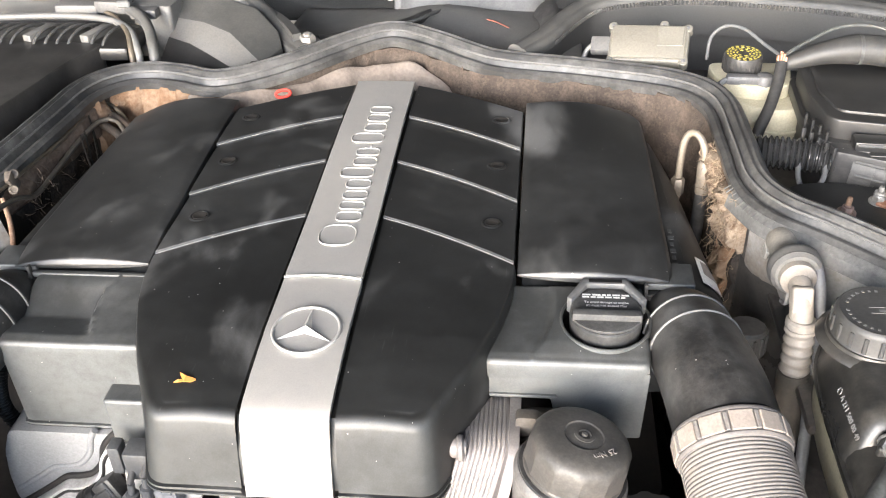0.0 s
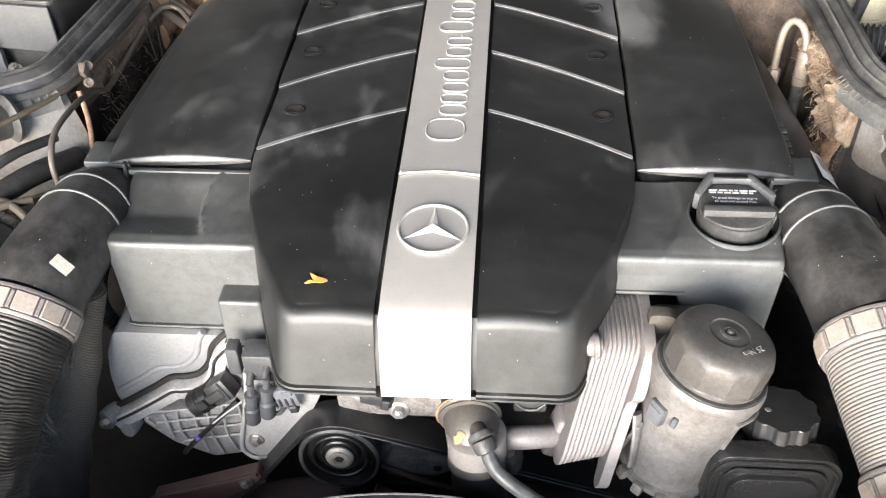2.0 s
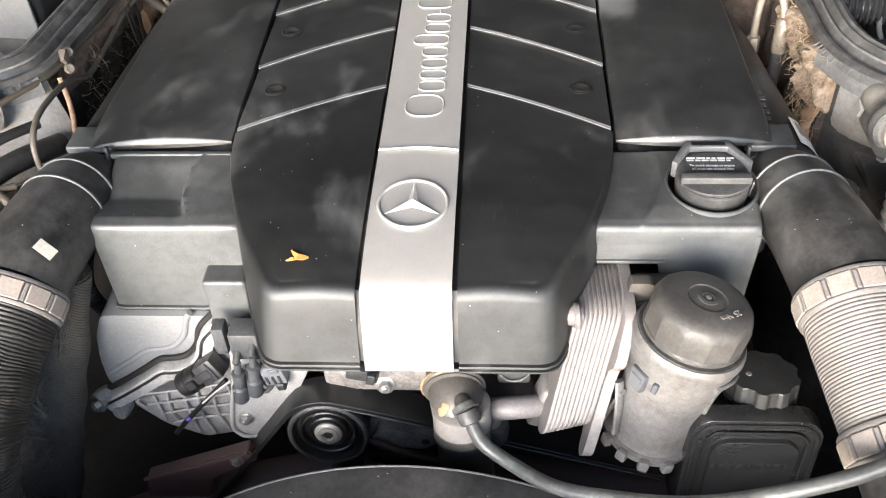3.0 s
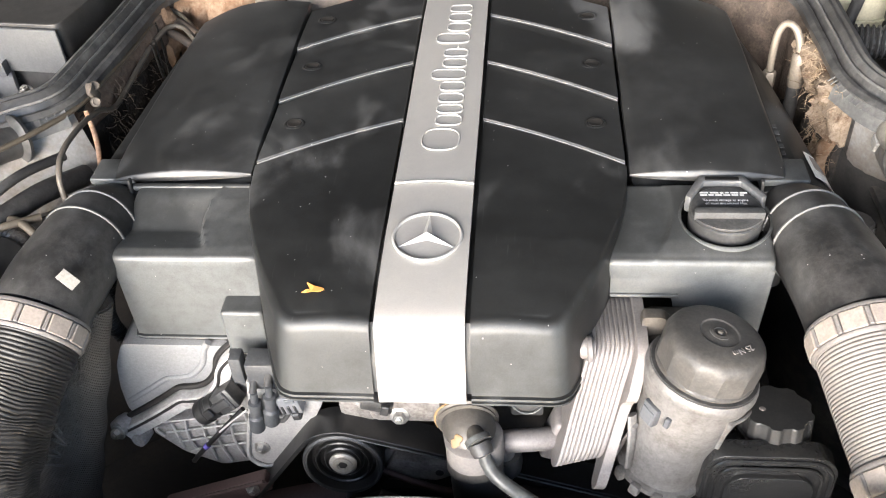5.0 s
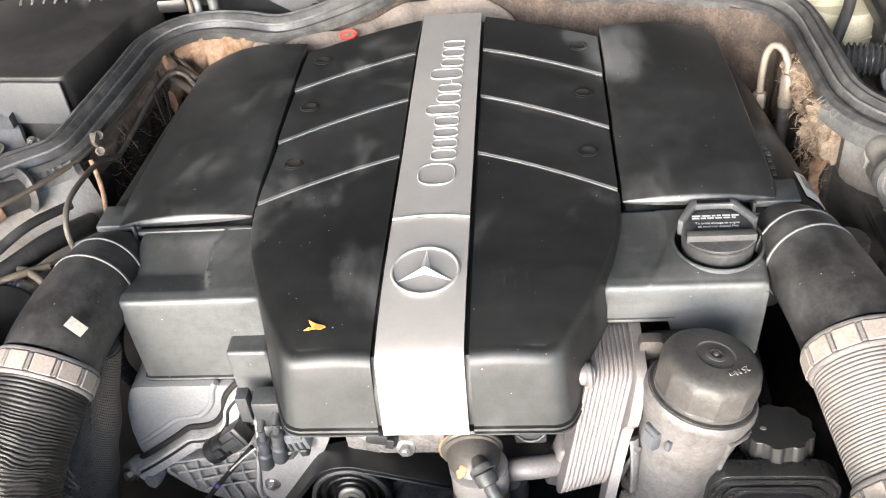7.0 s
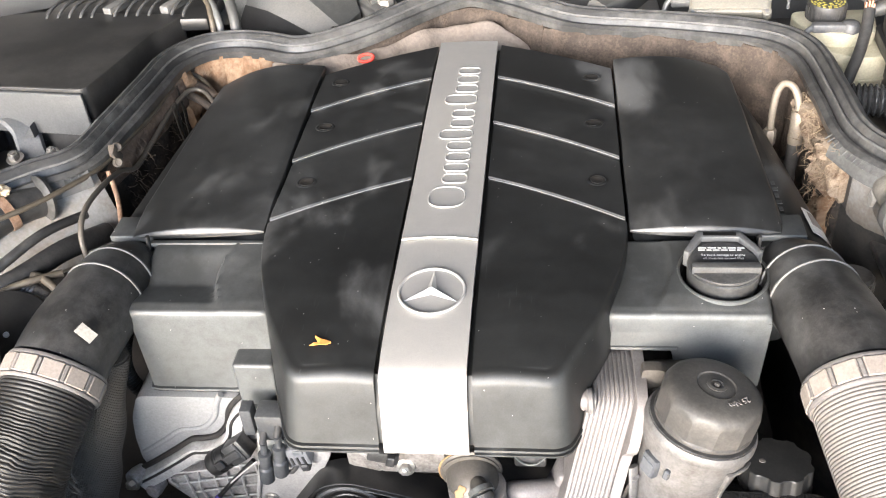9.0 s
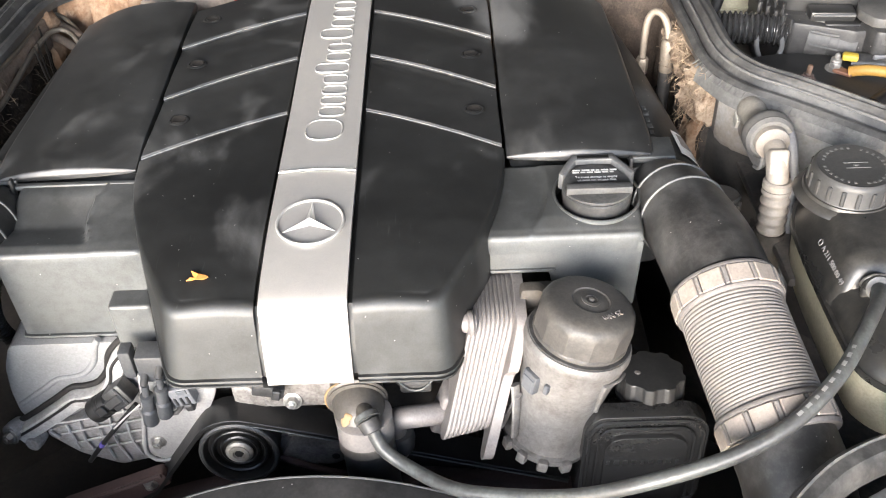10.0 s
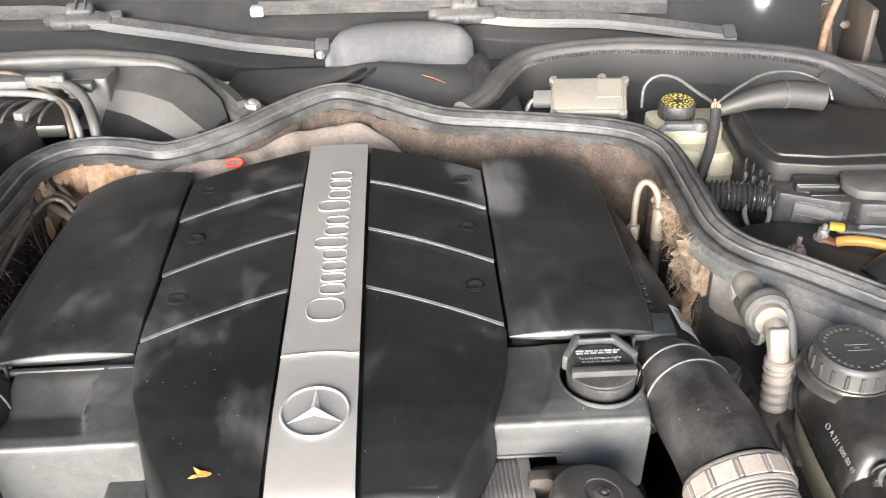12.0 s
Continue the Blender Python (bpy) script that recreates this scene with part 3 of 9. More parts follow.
def mat_sheet(name, pts, z0, z1, material, label, push=0.012, amp=0.010, flip=1, seed=0.0, top_wave=0.006, end_drop=0.0, lumps=30):
    """A lumpy fibre mat standing against a wall along a line."""
    bm = bmesh.new()
    line = spline([(x, y, 0) for x, y in pts], 0.008)
    cols, back = [], []
    n = 16
    for i, c in enumerate(line):
        d = line[min(i + 1, len(line) - 1)] - line[max(i - 1, 0)]
        side = Vector((d.y, -d.x, 0)).normalized() * flip
        top = z1 + top_wave * noise.noise(Vector((c.x * 25, c.y * 25, seed)))
        top -= end_drop * max(0.0, (i / len(line) - 0.72) / 0.28) ** 1.5
        col, bk = [], []
        for k in range(n + 1):
            z = z0 + (top - z0) * k / n
            w = noise.fractal(Vector((c.x * lumps + seed, c.y * lumps, z * lumps)), 1.0, 2.0, 4) * amp
            roll = 0.008 * math.sin(min(1.0, (k / n)) * math.pi) * 0.5
            edge = 0.0 if k < n else -0.006
            col.append(bm.verts.new(c + side * (push + w + roll + edge) + Vector((0, 0, z))))
            bk.append(bm.verts.new(c + side * 0.002 + Vector((0, 0, z))))
        cols.append(col)
        back.append(bk)
    for g in (cols, back):
        for a, b in zip(g, g[1:]):
            for k in range(n):
                bm.faces.new((a[k], b[k], b[k + 1], a[k + 1]))
    for a, b, c, d in zip(cols, cols[1:], back, back[1:]):
        bm.faces.new((a[n], b[n], d[n], c[n]))
        bm.faces.new((a[0], b[0], d[0], c[0]))
    for g, h in ((cols[0], back[0]), (cols[-1], back[-1])):
        for k in range(n):
            bm.faces.new((g[k], g[k + 1], h[k + 1], h[k]))
    return single(name, bm, material, label, "insulation", "bulkhead insulation", angle=70)


mat_sheet("insulation_mat", [(-0.398, 0.15), (-0.385, 0.192), (-0.35, 0.212), (-0.283, 0.205), (-0.225, 0.188)], 0.62, 0.892, felt_brown,
          "torn orange-brown fibre insulation on the bulkhead", 0.014, 0.016, 1, 3.1, 0.003, 0.0, 55)
mat_sheet("insulation_mat", [(-0.225, 0.188), (-0.155, 0.226), (-0.085, 0.286), (-0.04, 0.320), (0.0, 0.33), (0.055, 0.303), (0.10, 0.272)], 0.62, 0.897, felt_mid,
          "grey-brown fibre insulation under the bulkhead seal", 0.010, 0.012, 1, 7.7, 0.002)
mat_sheet("insulation_mat", [(-0.265, 0.192), (-0.225, 0.180), (-0.155, 0.214), (-0.085, 0.266), (-0.04, 0.294), (0.0, 0.300), (0.045, 0.290), (0.080, 0.277), (0.12, 0.276), (0.15, 0.282)], 0.70, 0.889, felt_pale,
          "pale dusty sheet of insulation curling over the engine", 0.014, 0.010, 1, 2.7, 0.010, 0.13)
mat_sheet("insulation_mat", [(0.10, 0.272), (0.153, 0.250), (0.268, 0.230), (0.365, 0.198), (0.408, 0.15), (0.416, 0.06)], 0.55, 0.893, felt_mid,
          "dark matted fibre insulation on the bulkhead", 0.012, 0.012, 1, 1.3)
mat_sheet("insulation_mat", [(0.4165, 0.095), (0.4165, 0.06), (0.417, 0.03), (0.419, -0.03), (0.428, -0.060)], 0.60, 0.872, felt_black,
          "charcoal fibre insulation hanging on the wing edge", 0.006, 0.014, 1, 5.2, 0.010, 0.0, 40)
mat_sheet("insulation_mat", [(0.4165, 0.085), (0.4165, 0.05), (0.4175, 0.02), (0.419, -0.025), (0.427, -0.056)], 0.846, 0.888, felt_straw,
          "frayed straw-coloured insulation along the wing edge", 0.010, 0.014, 1, 8.2, 0.008, 0.0, 75)
mat_sheet("insulation_mat", [(0.4185, -0.018), (0.420, -0.034), (0.424, -0.050), (0.4285, -0.064)], 0.828, 0.884, felt_straw,
          "torn straw strip of insulation below the seal", 0.013, 0.016, 1, 4.4, 0.012, 0.0, 58)
mat_sheet("insulation_mat", [(0.4180, -0.020), (0.420, -0.034), (0.4225, -0.046), (0.4255, -0.056)], 0.765, 0.842, felt_brown,
          "matted brown flap of insulation hanging from the wing edge", 0.011, 0.014, 1, 2.7, 0.014, 0.0, 50)
mat_sheet("insulation_mat", [(-0.420, -0.06), (-0.409, 0.0), (-0.400, 0.09), (-0.392, 0.15)], 0.55, 0.862, felt_black,
          "charcoal fibre insulation along the inner wing", 0.004, 0.010, 1, 9.4)
mat_sheet("insulation_mat", [(-0.424, -0.072), (-0.409, 0.0), (-0.400, 0.09), (-0.392, 0.15)], 0.846, 0.889, wall_tan,
          "dusty rust-tan strip of insulation below the wing seal", 0.006, 0.005, 1, 6.1, 0.006, 0.0, 44)


def bonnet():
    """The raised bonnet over the bay, hinged at the cowl."""
    t = thing("bonnet", (0, 0.66, 1.02), "raised dark bonnet with a black lining", "bonnet")
    a, e = Vector((0, 0.66, 1.02)), Vector((0, 0.10, 2.02))
    d = (e - a).normalized()
    nrm = Vector((0, -d.z, d.y))
    for name, off, mat, w in (("skin", 0.03, car_paint, 0.85), ("lining", 0.0, hood_pad, 0.74)):
        bm = bmesh.new()
        rows = []
        for j in range(9):
            row = []
            for i in range(17):
                x = -w + 2 * w * i / 16
                p = a + d * ((e - a).length * j / 8) + nrm * (-off - 0.06 * (x / w) ** 2 * -1)
                row.append(Vector((x, p.y, p.z)))
            rows.append(row)
        g = [[bm.verts.new(p) for p in r] for r in rows]
        g2 = [[bm.verts.new(p - nrm * 0.008) for p in r] for r in rows]
        for q in (g, g2):
            for r0, r1 in zip(q, q[1:]):
                for i in range(16):
                    bm.faces.new((r0[i], r0[i + 1], r1[i + 1], r1[i]))
        part(name, bm, mat, t)


bonnet()

# ---- engine: block, heads, top covers ----
TOP = [(-0.41, 0.866), (-0.376, 0.8752), (-0.36, 0.8785), (-0.33, 0.8828), (-0.29, 0.8865), (-0.2, 0.8885), (-0.1, 0.8905), (0.0, 0.8955), (0.1, 0.899), (0.22, 0.899)]
WIDE = [(-0.3745, 0.104), (-0.3738, 0.109), (-0.372, 0.1125), (-0.368, 0.1165), (-0.36, 0.1215), (-0.35, 0.127), (-0.315, 0.148), (-0.28, 0.162), (-0.25, 0.1725), (-0.215, 0.180), (-0.18, 0.183), (0.25, 0.183)]
GAP = 0.0425


def engine_block():
    t = thing("engine_block", (0, -0.05, 0.40), "oily grey cast engine block below the covers", "engine")
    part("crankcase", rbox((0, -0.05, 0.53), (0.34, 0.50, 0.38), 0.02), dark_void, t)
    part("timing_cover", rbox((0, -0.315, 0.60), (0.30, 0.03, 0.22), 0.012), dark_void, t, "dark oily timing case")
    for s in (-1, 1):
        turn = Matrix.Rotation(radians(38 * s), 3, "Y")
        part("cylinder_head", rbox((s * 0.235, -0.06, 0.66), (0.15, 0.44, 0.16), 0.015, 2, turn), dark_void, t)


engine_block()


def panel_rows(side, y_back, y_front, nv=9, nu=12, drop=0.0, lip=0.0):
    """A rib panel of the cover: both edges swing back towards the outside."""
    rows = []
    for j in range(nv):
        v = j / (nv - 1)
        row = []
        for i in range(nu):
            u = i / (nu - 1)
            x = GAP + (0.1815 - GAP) * u
            sw = 0.40 * (x - GAP) + 0.95 * (x - GAP) ** 2
            y = y_back + (y_front - y_back) * v - sw
            z = lerp(TOP, y) - drop + lip * v
            row.append(Vector((side * x, y, z)))
        rows.append(row)
    return rows


FOOT = [(0.1865, -0.190), (0.183, -0.225), (0.175, -0.262), (0.164, -0.302), (0.149, -0.345), (0.1375, -0.375), (0.131, -0.391), (0.1255, -0.3985), (0.118, -0.4025), (0.112, -0.4035)]


def point_at(points, k):
    """The point at a share k of the length of a line."""
    run = [0.0]
    for a, b in zip(points, points[1:]):
        run.append(run[-1] + (b - a).length)
    want = k * run[-1]
    for i in range(len(points) - 1):
        if want <= run[i + 1] + 1e-9:
            return points[i].lerp(points[i + 1], (want - run[i]) / max(1e-9, run[i + 1] - run[i]))
    return points[-1]


def cover_front(s):
    """The front half of the cover on one side: flat top, wide rounding, sloping face and a double lower lip."""
    rows = []
    nv, nu = 44, 18
    for j in range(nv):
        v = j / (nv - 1)
        vv = 1 - (1 - v) ** 1.6
        row = []
        for i in range(nu):
            u = i / (nu - 1)
            yc = -0.1065 + (-0.3745 + 0.1065) * vv
            fade = max(0.0, 1 - vv * 1.15) ** 1.2
            x = GAP + (0.1815 - GAP) * u
            sw = (0.40 * (x - GAP) + 0.95 * (x - GAP) ** 2) * fade
            y = max(-0.3745, yc - sw * (1 - vv))
            x = GAP + (lerp(WIDE, y) - GAP) * u
            z = lerp(TOP, y) - 0.002 + 0.0022 * math.sin(math.pi * u) * min(1, max(0, (-0.15 - y) / 0.1))
            row.append(Vector((s * x, y, z)))
        rows.append(row)
    bm = bmesh.new()
    grid = [[bm.verts.new(p) for p in row] for row in rows]
    for a, b in zip(grid, grid[1:]):
        for i in range(nu - 1):
            bm.faces.new((a[i], a[i + 1], b[i + 1], b[i]))
    side = [r[-1] for r in grid]
    front = grid[-1][::-1][1:]
    foot = [Vector((s * p.x, p.y, 0)) for p in spline([(x, y, 0) for x, y in FOOT], 0.004)]
    flat = [Vector((v.co.x, v.co.y, 0)) for v in side]
    run = [0.0]
    for a, b in zip(flat, flat[1:]):
        run.append(run[-1] + (b - a).length)
    chain = side + front
    goal = [point_at(foot, r / run[-1]) for r in run]
    n = len(front)
    goal += [Vector((s * (0.112 + (GAP - 0.112) * (k + 1) / n), -0.4035, 0)) for k in range(n)]
    ring_shares = [(0.44 * math.sin(radians(q)) / math.sin(radians(70)), 0.135 * (1 - math.cos(radians(q))) / (1 - math.cos(radians(70)))) for q in (10, 20, 30, 40, 50, 60, 70)]
    ring_shares += [(0.56, 0.31), (0.73, 0.58), (0.90, 0.84), (0.93, 0.895), (1.03, 0.905), (1.05, 0.925), (1.00, 0.935), (1.00, 0.955), (1.07, 0.962), (1.08, 0.985), (1.04, 1.0)]
    last = chain
    for h, g in ring_shares:
        ring = []
        for v, q in zip(chain, goal):
            low = 0.7955 + 0.002 * (v.co.y + 0.3745) / 0.2
            ring.append(bm.verts.new((v.co.x + (q.x - v.co.x) * h, v.co.y + (q.y - v.co.y) * h, v.co.z + (low - v.co.z) * g)))
        for i in range(len(chain) - 1):
            bm.faces.new((last[i], last[i + 1], ring[i + 1], ring[i]))
        last = ring
    edge = [r[0] for r in grid[::-1]] + grid[0][1:]
    low = [bm.verts.new(v.co - Vector((0, 0, 0.03))) for v in edge]
    for i in range(len(edge) - 1):
        bm.faces.new((edge[i], edge[i + 1], low[i + 1], low[i]))
    return bm


def engine_cover():
    t = thing("engine_cover", (0, -0.08, 0.80), "black plastic engine cover with ribs and a silver centre strip, dusty", "engine cover")
    edges = ((0.208, 0.1125), (0.109, 0.0065), (0.003, -0.1025))
    for s in (-1, 1):
        for k, (yb, yf) in enumerate(edges):
            rows = panel_rows(s, yb, yf, drop=0.0035, lip=0.0045)
            pan = part("cover_panel", shell(rows, [(0.0004, 0.0004), (0.0010, 0.0012), (0.0012, 0.0022), (0.0012, 0.03)]), lid_black, t)
            # the screw recess of the panel
            yh = (0.105, 0.0, -0.11)[k]
            zh = lerp(TOP, yh)
            part("screw_recess", lathe([(0.0115, 0.0012), (0.0105, 0.0019), (0.0090, 0.0021), (0.0084, 0.0017), (0.0080, 0.0014), (0.0, 0.0014)], (s * 0.157, yh, zh - 0.0018), (0, 0.05, 1), 32), cover_black, pan, "round recessed screw hole")
            # flat dark disc paints the shade inside the screw hole
            part("screw_well", lathe([(0.0079, -0.0004), (0.0078, 0.0), (0.0060, 0.0001), (0.0052, -0.0003), (0.0, -0.0003)], (s * 0.157, yh + 0.0008, zh + 0.0001), (0, 0.05, 1), 24), dark_void, pan)
            # moulded edge along the step, its highlight put into a bright colour
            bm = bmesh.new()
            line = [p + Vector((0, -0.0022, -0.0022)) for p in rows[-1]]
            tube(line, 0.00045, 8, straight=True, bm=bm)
            part("edge_bead", bm, edge_glint, pan, "edge of the rib with its glint in a bright colour")
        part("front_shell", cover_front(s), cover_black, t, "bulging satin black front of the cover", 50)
    # trough under the strip
    pts = [(y, lerp(TOP, y) - 0.010) for y in (0.205, 0.1, 0.0, -0.1, -0.2, -0.28, -0.33, -0.36, -0.375)] + [(-0.393, 0.835), (-0.398, 0.802), (-0.36, 0.80), (-0.3, 0.84), (0.205, 0.86)]
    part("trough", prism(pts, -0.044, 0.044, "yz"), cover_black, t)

    # the silver strip: rear plate, front plate with its bent nose
    def plate(ys, z_add, half, name, label):
        rows = []
        for y, z in ys:
            rows.append([Vector((-half + 2 * half * i / 8, y, z + z_add + 0.0008 * (1 - (2 * i / 8 - 1) ** 2))) for i in range(9)])
        bm = bmesh.new()
        g = [[bm.verts.new(p) for p in r] for r in rows]
        low = [[bm.verts.new(p + Vector((0, 0.004 * (1 if r[0].z < 0.86 and r[0].y < -0.38 else 0), -0.006 if r[0].z > 0.86 else 0.0))) for p in r] for r in rows]
        for q in (g, low):
            for a, b in zip(q, q[1:]):
                for i in range(8):
                    bm.faces.new((a[i], a[i + 1], b[i + 1], b[i]))
        for q in (0, 8):
            for a, b, c, d in zip(g, g[1:], low, low[1:]):
                bm.faces.new((a[q], b[q], d[q], c[q]))
        for q in (0, -1):
            for i in range(8):
                bm.faces.new((g[q][i], g[q][i + 1], low[q][i + 1], low[q][i]))
        edge = [e for e in bm.edges if len(e.link_faces) == 2 and e.calc_face_angle(0) > 1.0]
        bmesh.ops.bevel(bm, geom=edge, offset=0.0009, segments=2, affect="EDGES")
        return part(name, bm, satin_silver, t, label, 40)
    back = [(y, lerp(TOP, y)) for y in (0.206, 0.16, 0.1, 0.05, 0.0, -0.05, -0.1, -0.15, -0.2, -0.2115)]
    plate(back, 0.0032, 0.0378, "strip_rear", "silver strip with raised lettering bars")
    front = [(-0.2135, lerp(TOP, -0.2135)), (-0.25, lerp(TOP, -0.25)), (-0.29, lerp(TOP, -0.29)), (-0.32, lerp(TOP, -0.32)), (-0.35, lerp(TOP, -0.35)), (-0.368, lerp(TOP, -0.368)), (-0.376, 0.8750), (-0.3815, 0.8728), (-0.3858, 0.8690),
             (-0.3885, 0.8640), (-0.3905, 0.857), (-0.396, 0.838), (-0.400, 0.822), (-0.404, 0.806), (-0.4055, 0.7955)]
    plate(front, 0.0018, 0.0380, "strip_front", "silver strip bending down over the cover's nose")
    # arched joint between both plates
    bm = tube([Vector((0.0378 * u, -0.2125 + 0.0045 * (1 - u * u) - 0.004, lerp(TOP, -0.2125) + 0.0038)) for u in [k / 8 - 1 for k in range(17)]], 0.0011, 8, straight=True)
    part("joint", bm, silver_raised, t, "raised arched joint")
    # badge: a ring with three tapered arms, and plain raised bars in place of the lettering
    c = Vector((0.0, -0.2905, lerp(TOP, -0.2905) + 0.0026))
    tilt = Matrix.Rotation(math.atan2(0.004, 0.09), 3, "X")
    bm = bmesh.new()
    tube([c + tilt @ Vector((0.0305 * math.cos(a), 0.0305 * math.sin(a), 0)) for a in [2 * math.pi * k / 48 for k in range(49)]], 0.0015, 8, straight=True, bm=bm, caps=False)
    bmesh.ops.remove_doubles(bm, verts=bm.verts, dist=0.0002)
    badge = part("badge_ring", bm, silver_raised, t, "raised silver ring badge")
    for k in range(3):
        a = math.pi / 2 + k * 2 * math.pi / 3
        d, o = Vector((math.cos(a), math.sin(a), 0)), Vector((-math.sin(a), math.cos(a), 0))
        bm = bmesh.new()
        v = [bm.verts.new(c + tilt @ p) for p in (d * 0.029, o * 0.0052 - d * 0.001, -o * 0.0052 - d * 0.001, Vector((0, 0, 0.0052)))]
        for f in ((0, 1, 3), (0, 3, 2), (1, 2, 3), (0, 2, 1)):
            bm.faces.new([v[i] for i in f])
        part("badge_arm", bm, silver_raised, badge)
    y = -0.168
    rnd = random.Random(4)
    for wide, tall in LETTERS:
        yc = y + wide / 2
        z = lerp(TOP, yc) + 0.0043
        bm = bmesh.new()
        h = 0.038 if tall else 0.027
        x1 = 0.020
        if wide < 0.009:
            tube([(x1 - 0.012, yc - 0.003, z), (x1 - 0.012, yc + 0.003, z)], 0.0009, 6, straight=True, bm=bm)
        else:
            r = wide * 0.40
            pts = round_outline([(x1 - h, yc - r), (x1, yc - r), (x1, yc + r), (x1 - h, yc + r)], r * 0.9, 5)
            tube([(a, b, z) for a, b in pts + pts[:1]], 0.00085, 6, straight=True, bm=bm)
        part("relief_bar", bm, silver_raised, t)
        y += wide
    return t


edge_glint = surface("plastic_edge_glint", (0.22, 0.22, 0.22), 0.3, bump=0.02)
LETTERS = ((0.046, 1), (0.022, 0), (0.019, 0), (0.021, 0), (0.022, 0), (0.024, 1), (0.022, 0), (0.020, 0), (0.008, 0), (0.028, 1), (0.023, 0), (0.023, 0), (0.021, 0))
engine_cover()


ledge_tan = surface("dusty_tan_ledge", (0.16, 0.135, 0.122), 0.6, dirt=(0.075, 0.068, 0.062), dirt_amount=0.6, dirt_scale=60)


def airbox_lid(s):
    z_out = 0.886 if s > 0 else 0.881
    rows = []

    def crescent(x):
        """The front lip is deep in the middle and thins out to both ends."""
        u = min(1.0, max(0.0, (abs(x) - 0.1865) / 0.144))
        return 0.16 + 0.84 * math.sin(math.pi * u) ** 0.7
    for j in range(22):
        v = j / 21
        y = 0.152 + (-0.189 - 0.152) * v
        row = []
        for i in range(14):
            u = i / 13
            w_out = lerp([(-0.20, 0.3305), (-0.10, 0.3285), (0.05, 0.3260), (0.125, 0.3232), (0.142, 0.3215), (0.1485, 0.3185), (0.152, 0.3125)], y)
            x = 0.1865 + (w_out - 0.1865) * u
            z = lerp(TOP, y) + (z_out - lerp(TOP, y)) * u ** 3 + 0.0035 * math.sin(math.pi * u)
            yy = y - 0.004 * math.sin(math.pi * u) * v
            z -= 0.0070 * (1 - crescent(x)) * ease(0.86, 1.0, v)
            row.append(Vector((s * x, yy, z)))
        rows.append(row)

    def rim(p):
        if p.y < -0.185:
            return 0.8 * crescent(p.x)
        return 0.15 if abs(p.x) < 0.188 else 1.0
    t = thing("airbox", (s * 0.27, 0.0, 0.74), "black plastic air filter housing beside the engine cover", "air filter box", "air filter boxes")
    part("lid", shell(rows, [(0.0012, 0.0002), (0.0024, 0.0010), (0.0034, 0.0024), (0.0052, 0.0050), (0.0060, 0.0070), (0.0056, 0.0078), (-0.005, 0.0082), (-0.005, 0.017)], rim, None, lambda p: crescent(p.x) if p.y < -0.185 else 1.0), lid_black, t, "smooth black lid with a rounded front edge", 50)
    low = [(0.19, -0.186), (0.20, -0.196), (0.305, -0.196), (0.352, -0.192), (0.354, -0.165), (0.346, -0.02), (0.340, 0.07), (0.332, 0.13), (0.31, 0.160), (0.19, 0.160)]
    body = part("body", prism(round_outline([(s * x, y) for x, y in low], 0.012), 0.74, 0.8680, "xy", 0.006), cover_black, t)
    rows = []
    for j in range(16):
        y = -0.188 + 0.300 * j / 15
        wide = lerp([(-0.19, 0.036), (-0.10, 0.030), (0.02, 0.022), (0.115, 0.012)] if s < 0 else [(-0.19, 0.060), (-0.10, 0.050), (0.02, 0.032), (0.115, 0.013)], y)
        x0 = lerp([(-0.19, 0.336), (0.05, 0.331), (0.12, 0.326)], y)
        rows.append([Vector((s * (x0 + wide * math.sin(radians(12 * i))), y, 0.8690 - wide * (1.1 if s < 0 else 0.8) * (1 - math.cos(radians(12 * i))))) for i in range(8)])
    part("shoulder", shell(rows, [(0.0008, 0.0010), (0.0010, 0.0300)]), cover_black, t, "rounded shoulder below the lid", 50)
    # clip ledge and latch at the front outer corner
    part("ledge", rbox((s * 0.3325, -0.1710, 0.8720), (0.048, 0.036, 0.0080), 0.002, 3), box_black, t, "upper ledge with a bright edge")
    part("lower_ledge", rbox((s * 0.3315, -0.1705, 0.8615), (0.046, 0.036, 0.0100), 0.002, 3), ledge_tan if s > 0 else box_black, t, "dusty tan lower ledge" if s > 0 else "")
    part("latch", rbox((s * 0.3085, -0.2005, 0.8735), (0.0035, 0.006, 0.022), 0.001), dull_black, t)
    part("latch_eye", rbox((s * 0.3120, -0.2010, 0.8690), (0.004, 0.003, 0.006), 0.0006, 1), dull_black, t)
    if s > 0:
        for k in range(6):
            part("moulded_mark", rbox((0.3425, -0.085 - 0.012 * k, 0.8680), (0.006 if k % 2 else 0.004, 0.007, 0.0016), 0.0003, 1), box_black, t)
    return t


airbox_lid(-1)
airbox_lid(1)


def box_top(s, x0, x1, y0, y1, low, high, arc, nx=40, ny=30):
    """Height rows of a housing's top: an outer level and an inner level parted by a curved step."""
    rows = []
    for j in range(ny):
        v = j / (ny - 1)
        y = y0 + (y1 - y0) * v
        row = []
        for i in range(nx):
            x = x0 + (x1 - x0) * i / (nx - 1)
            k = ease(arc(v) + 0.0015, arc(v) - 0.0015, x)
            lip = 0.0013 * math.exp(-((x - arc(v) + 0.0018) / 0.0016) ** 2)
            row.append(Vector((s * x, y, lerp(low, y) * (1 - k) + lerp(high, y) * k + lip)))
        rows.append(row)
    return rows


well_black = surface("recess_shade_black", (0.006, 0.006, 0.006), 0.7, spec=0.2)
hood_grey = surface("worn_grey_hood", (0.085, 0.086, 0.086), 0.45, spec=0.6, dirt=(0.15, 0.15, 0.148), dirt_amount=0.5, dirt_scale=30)


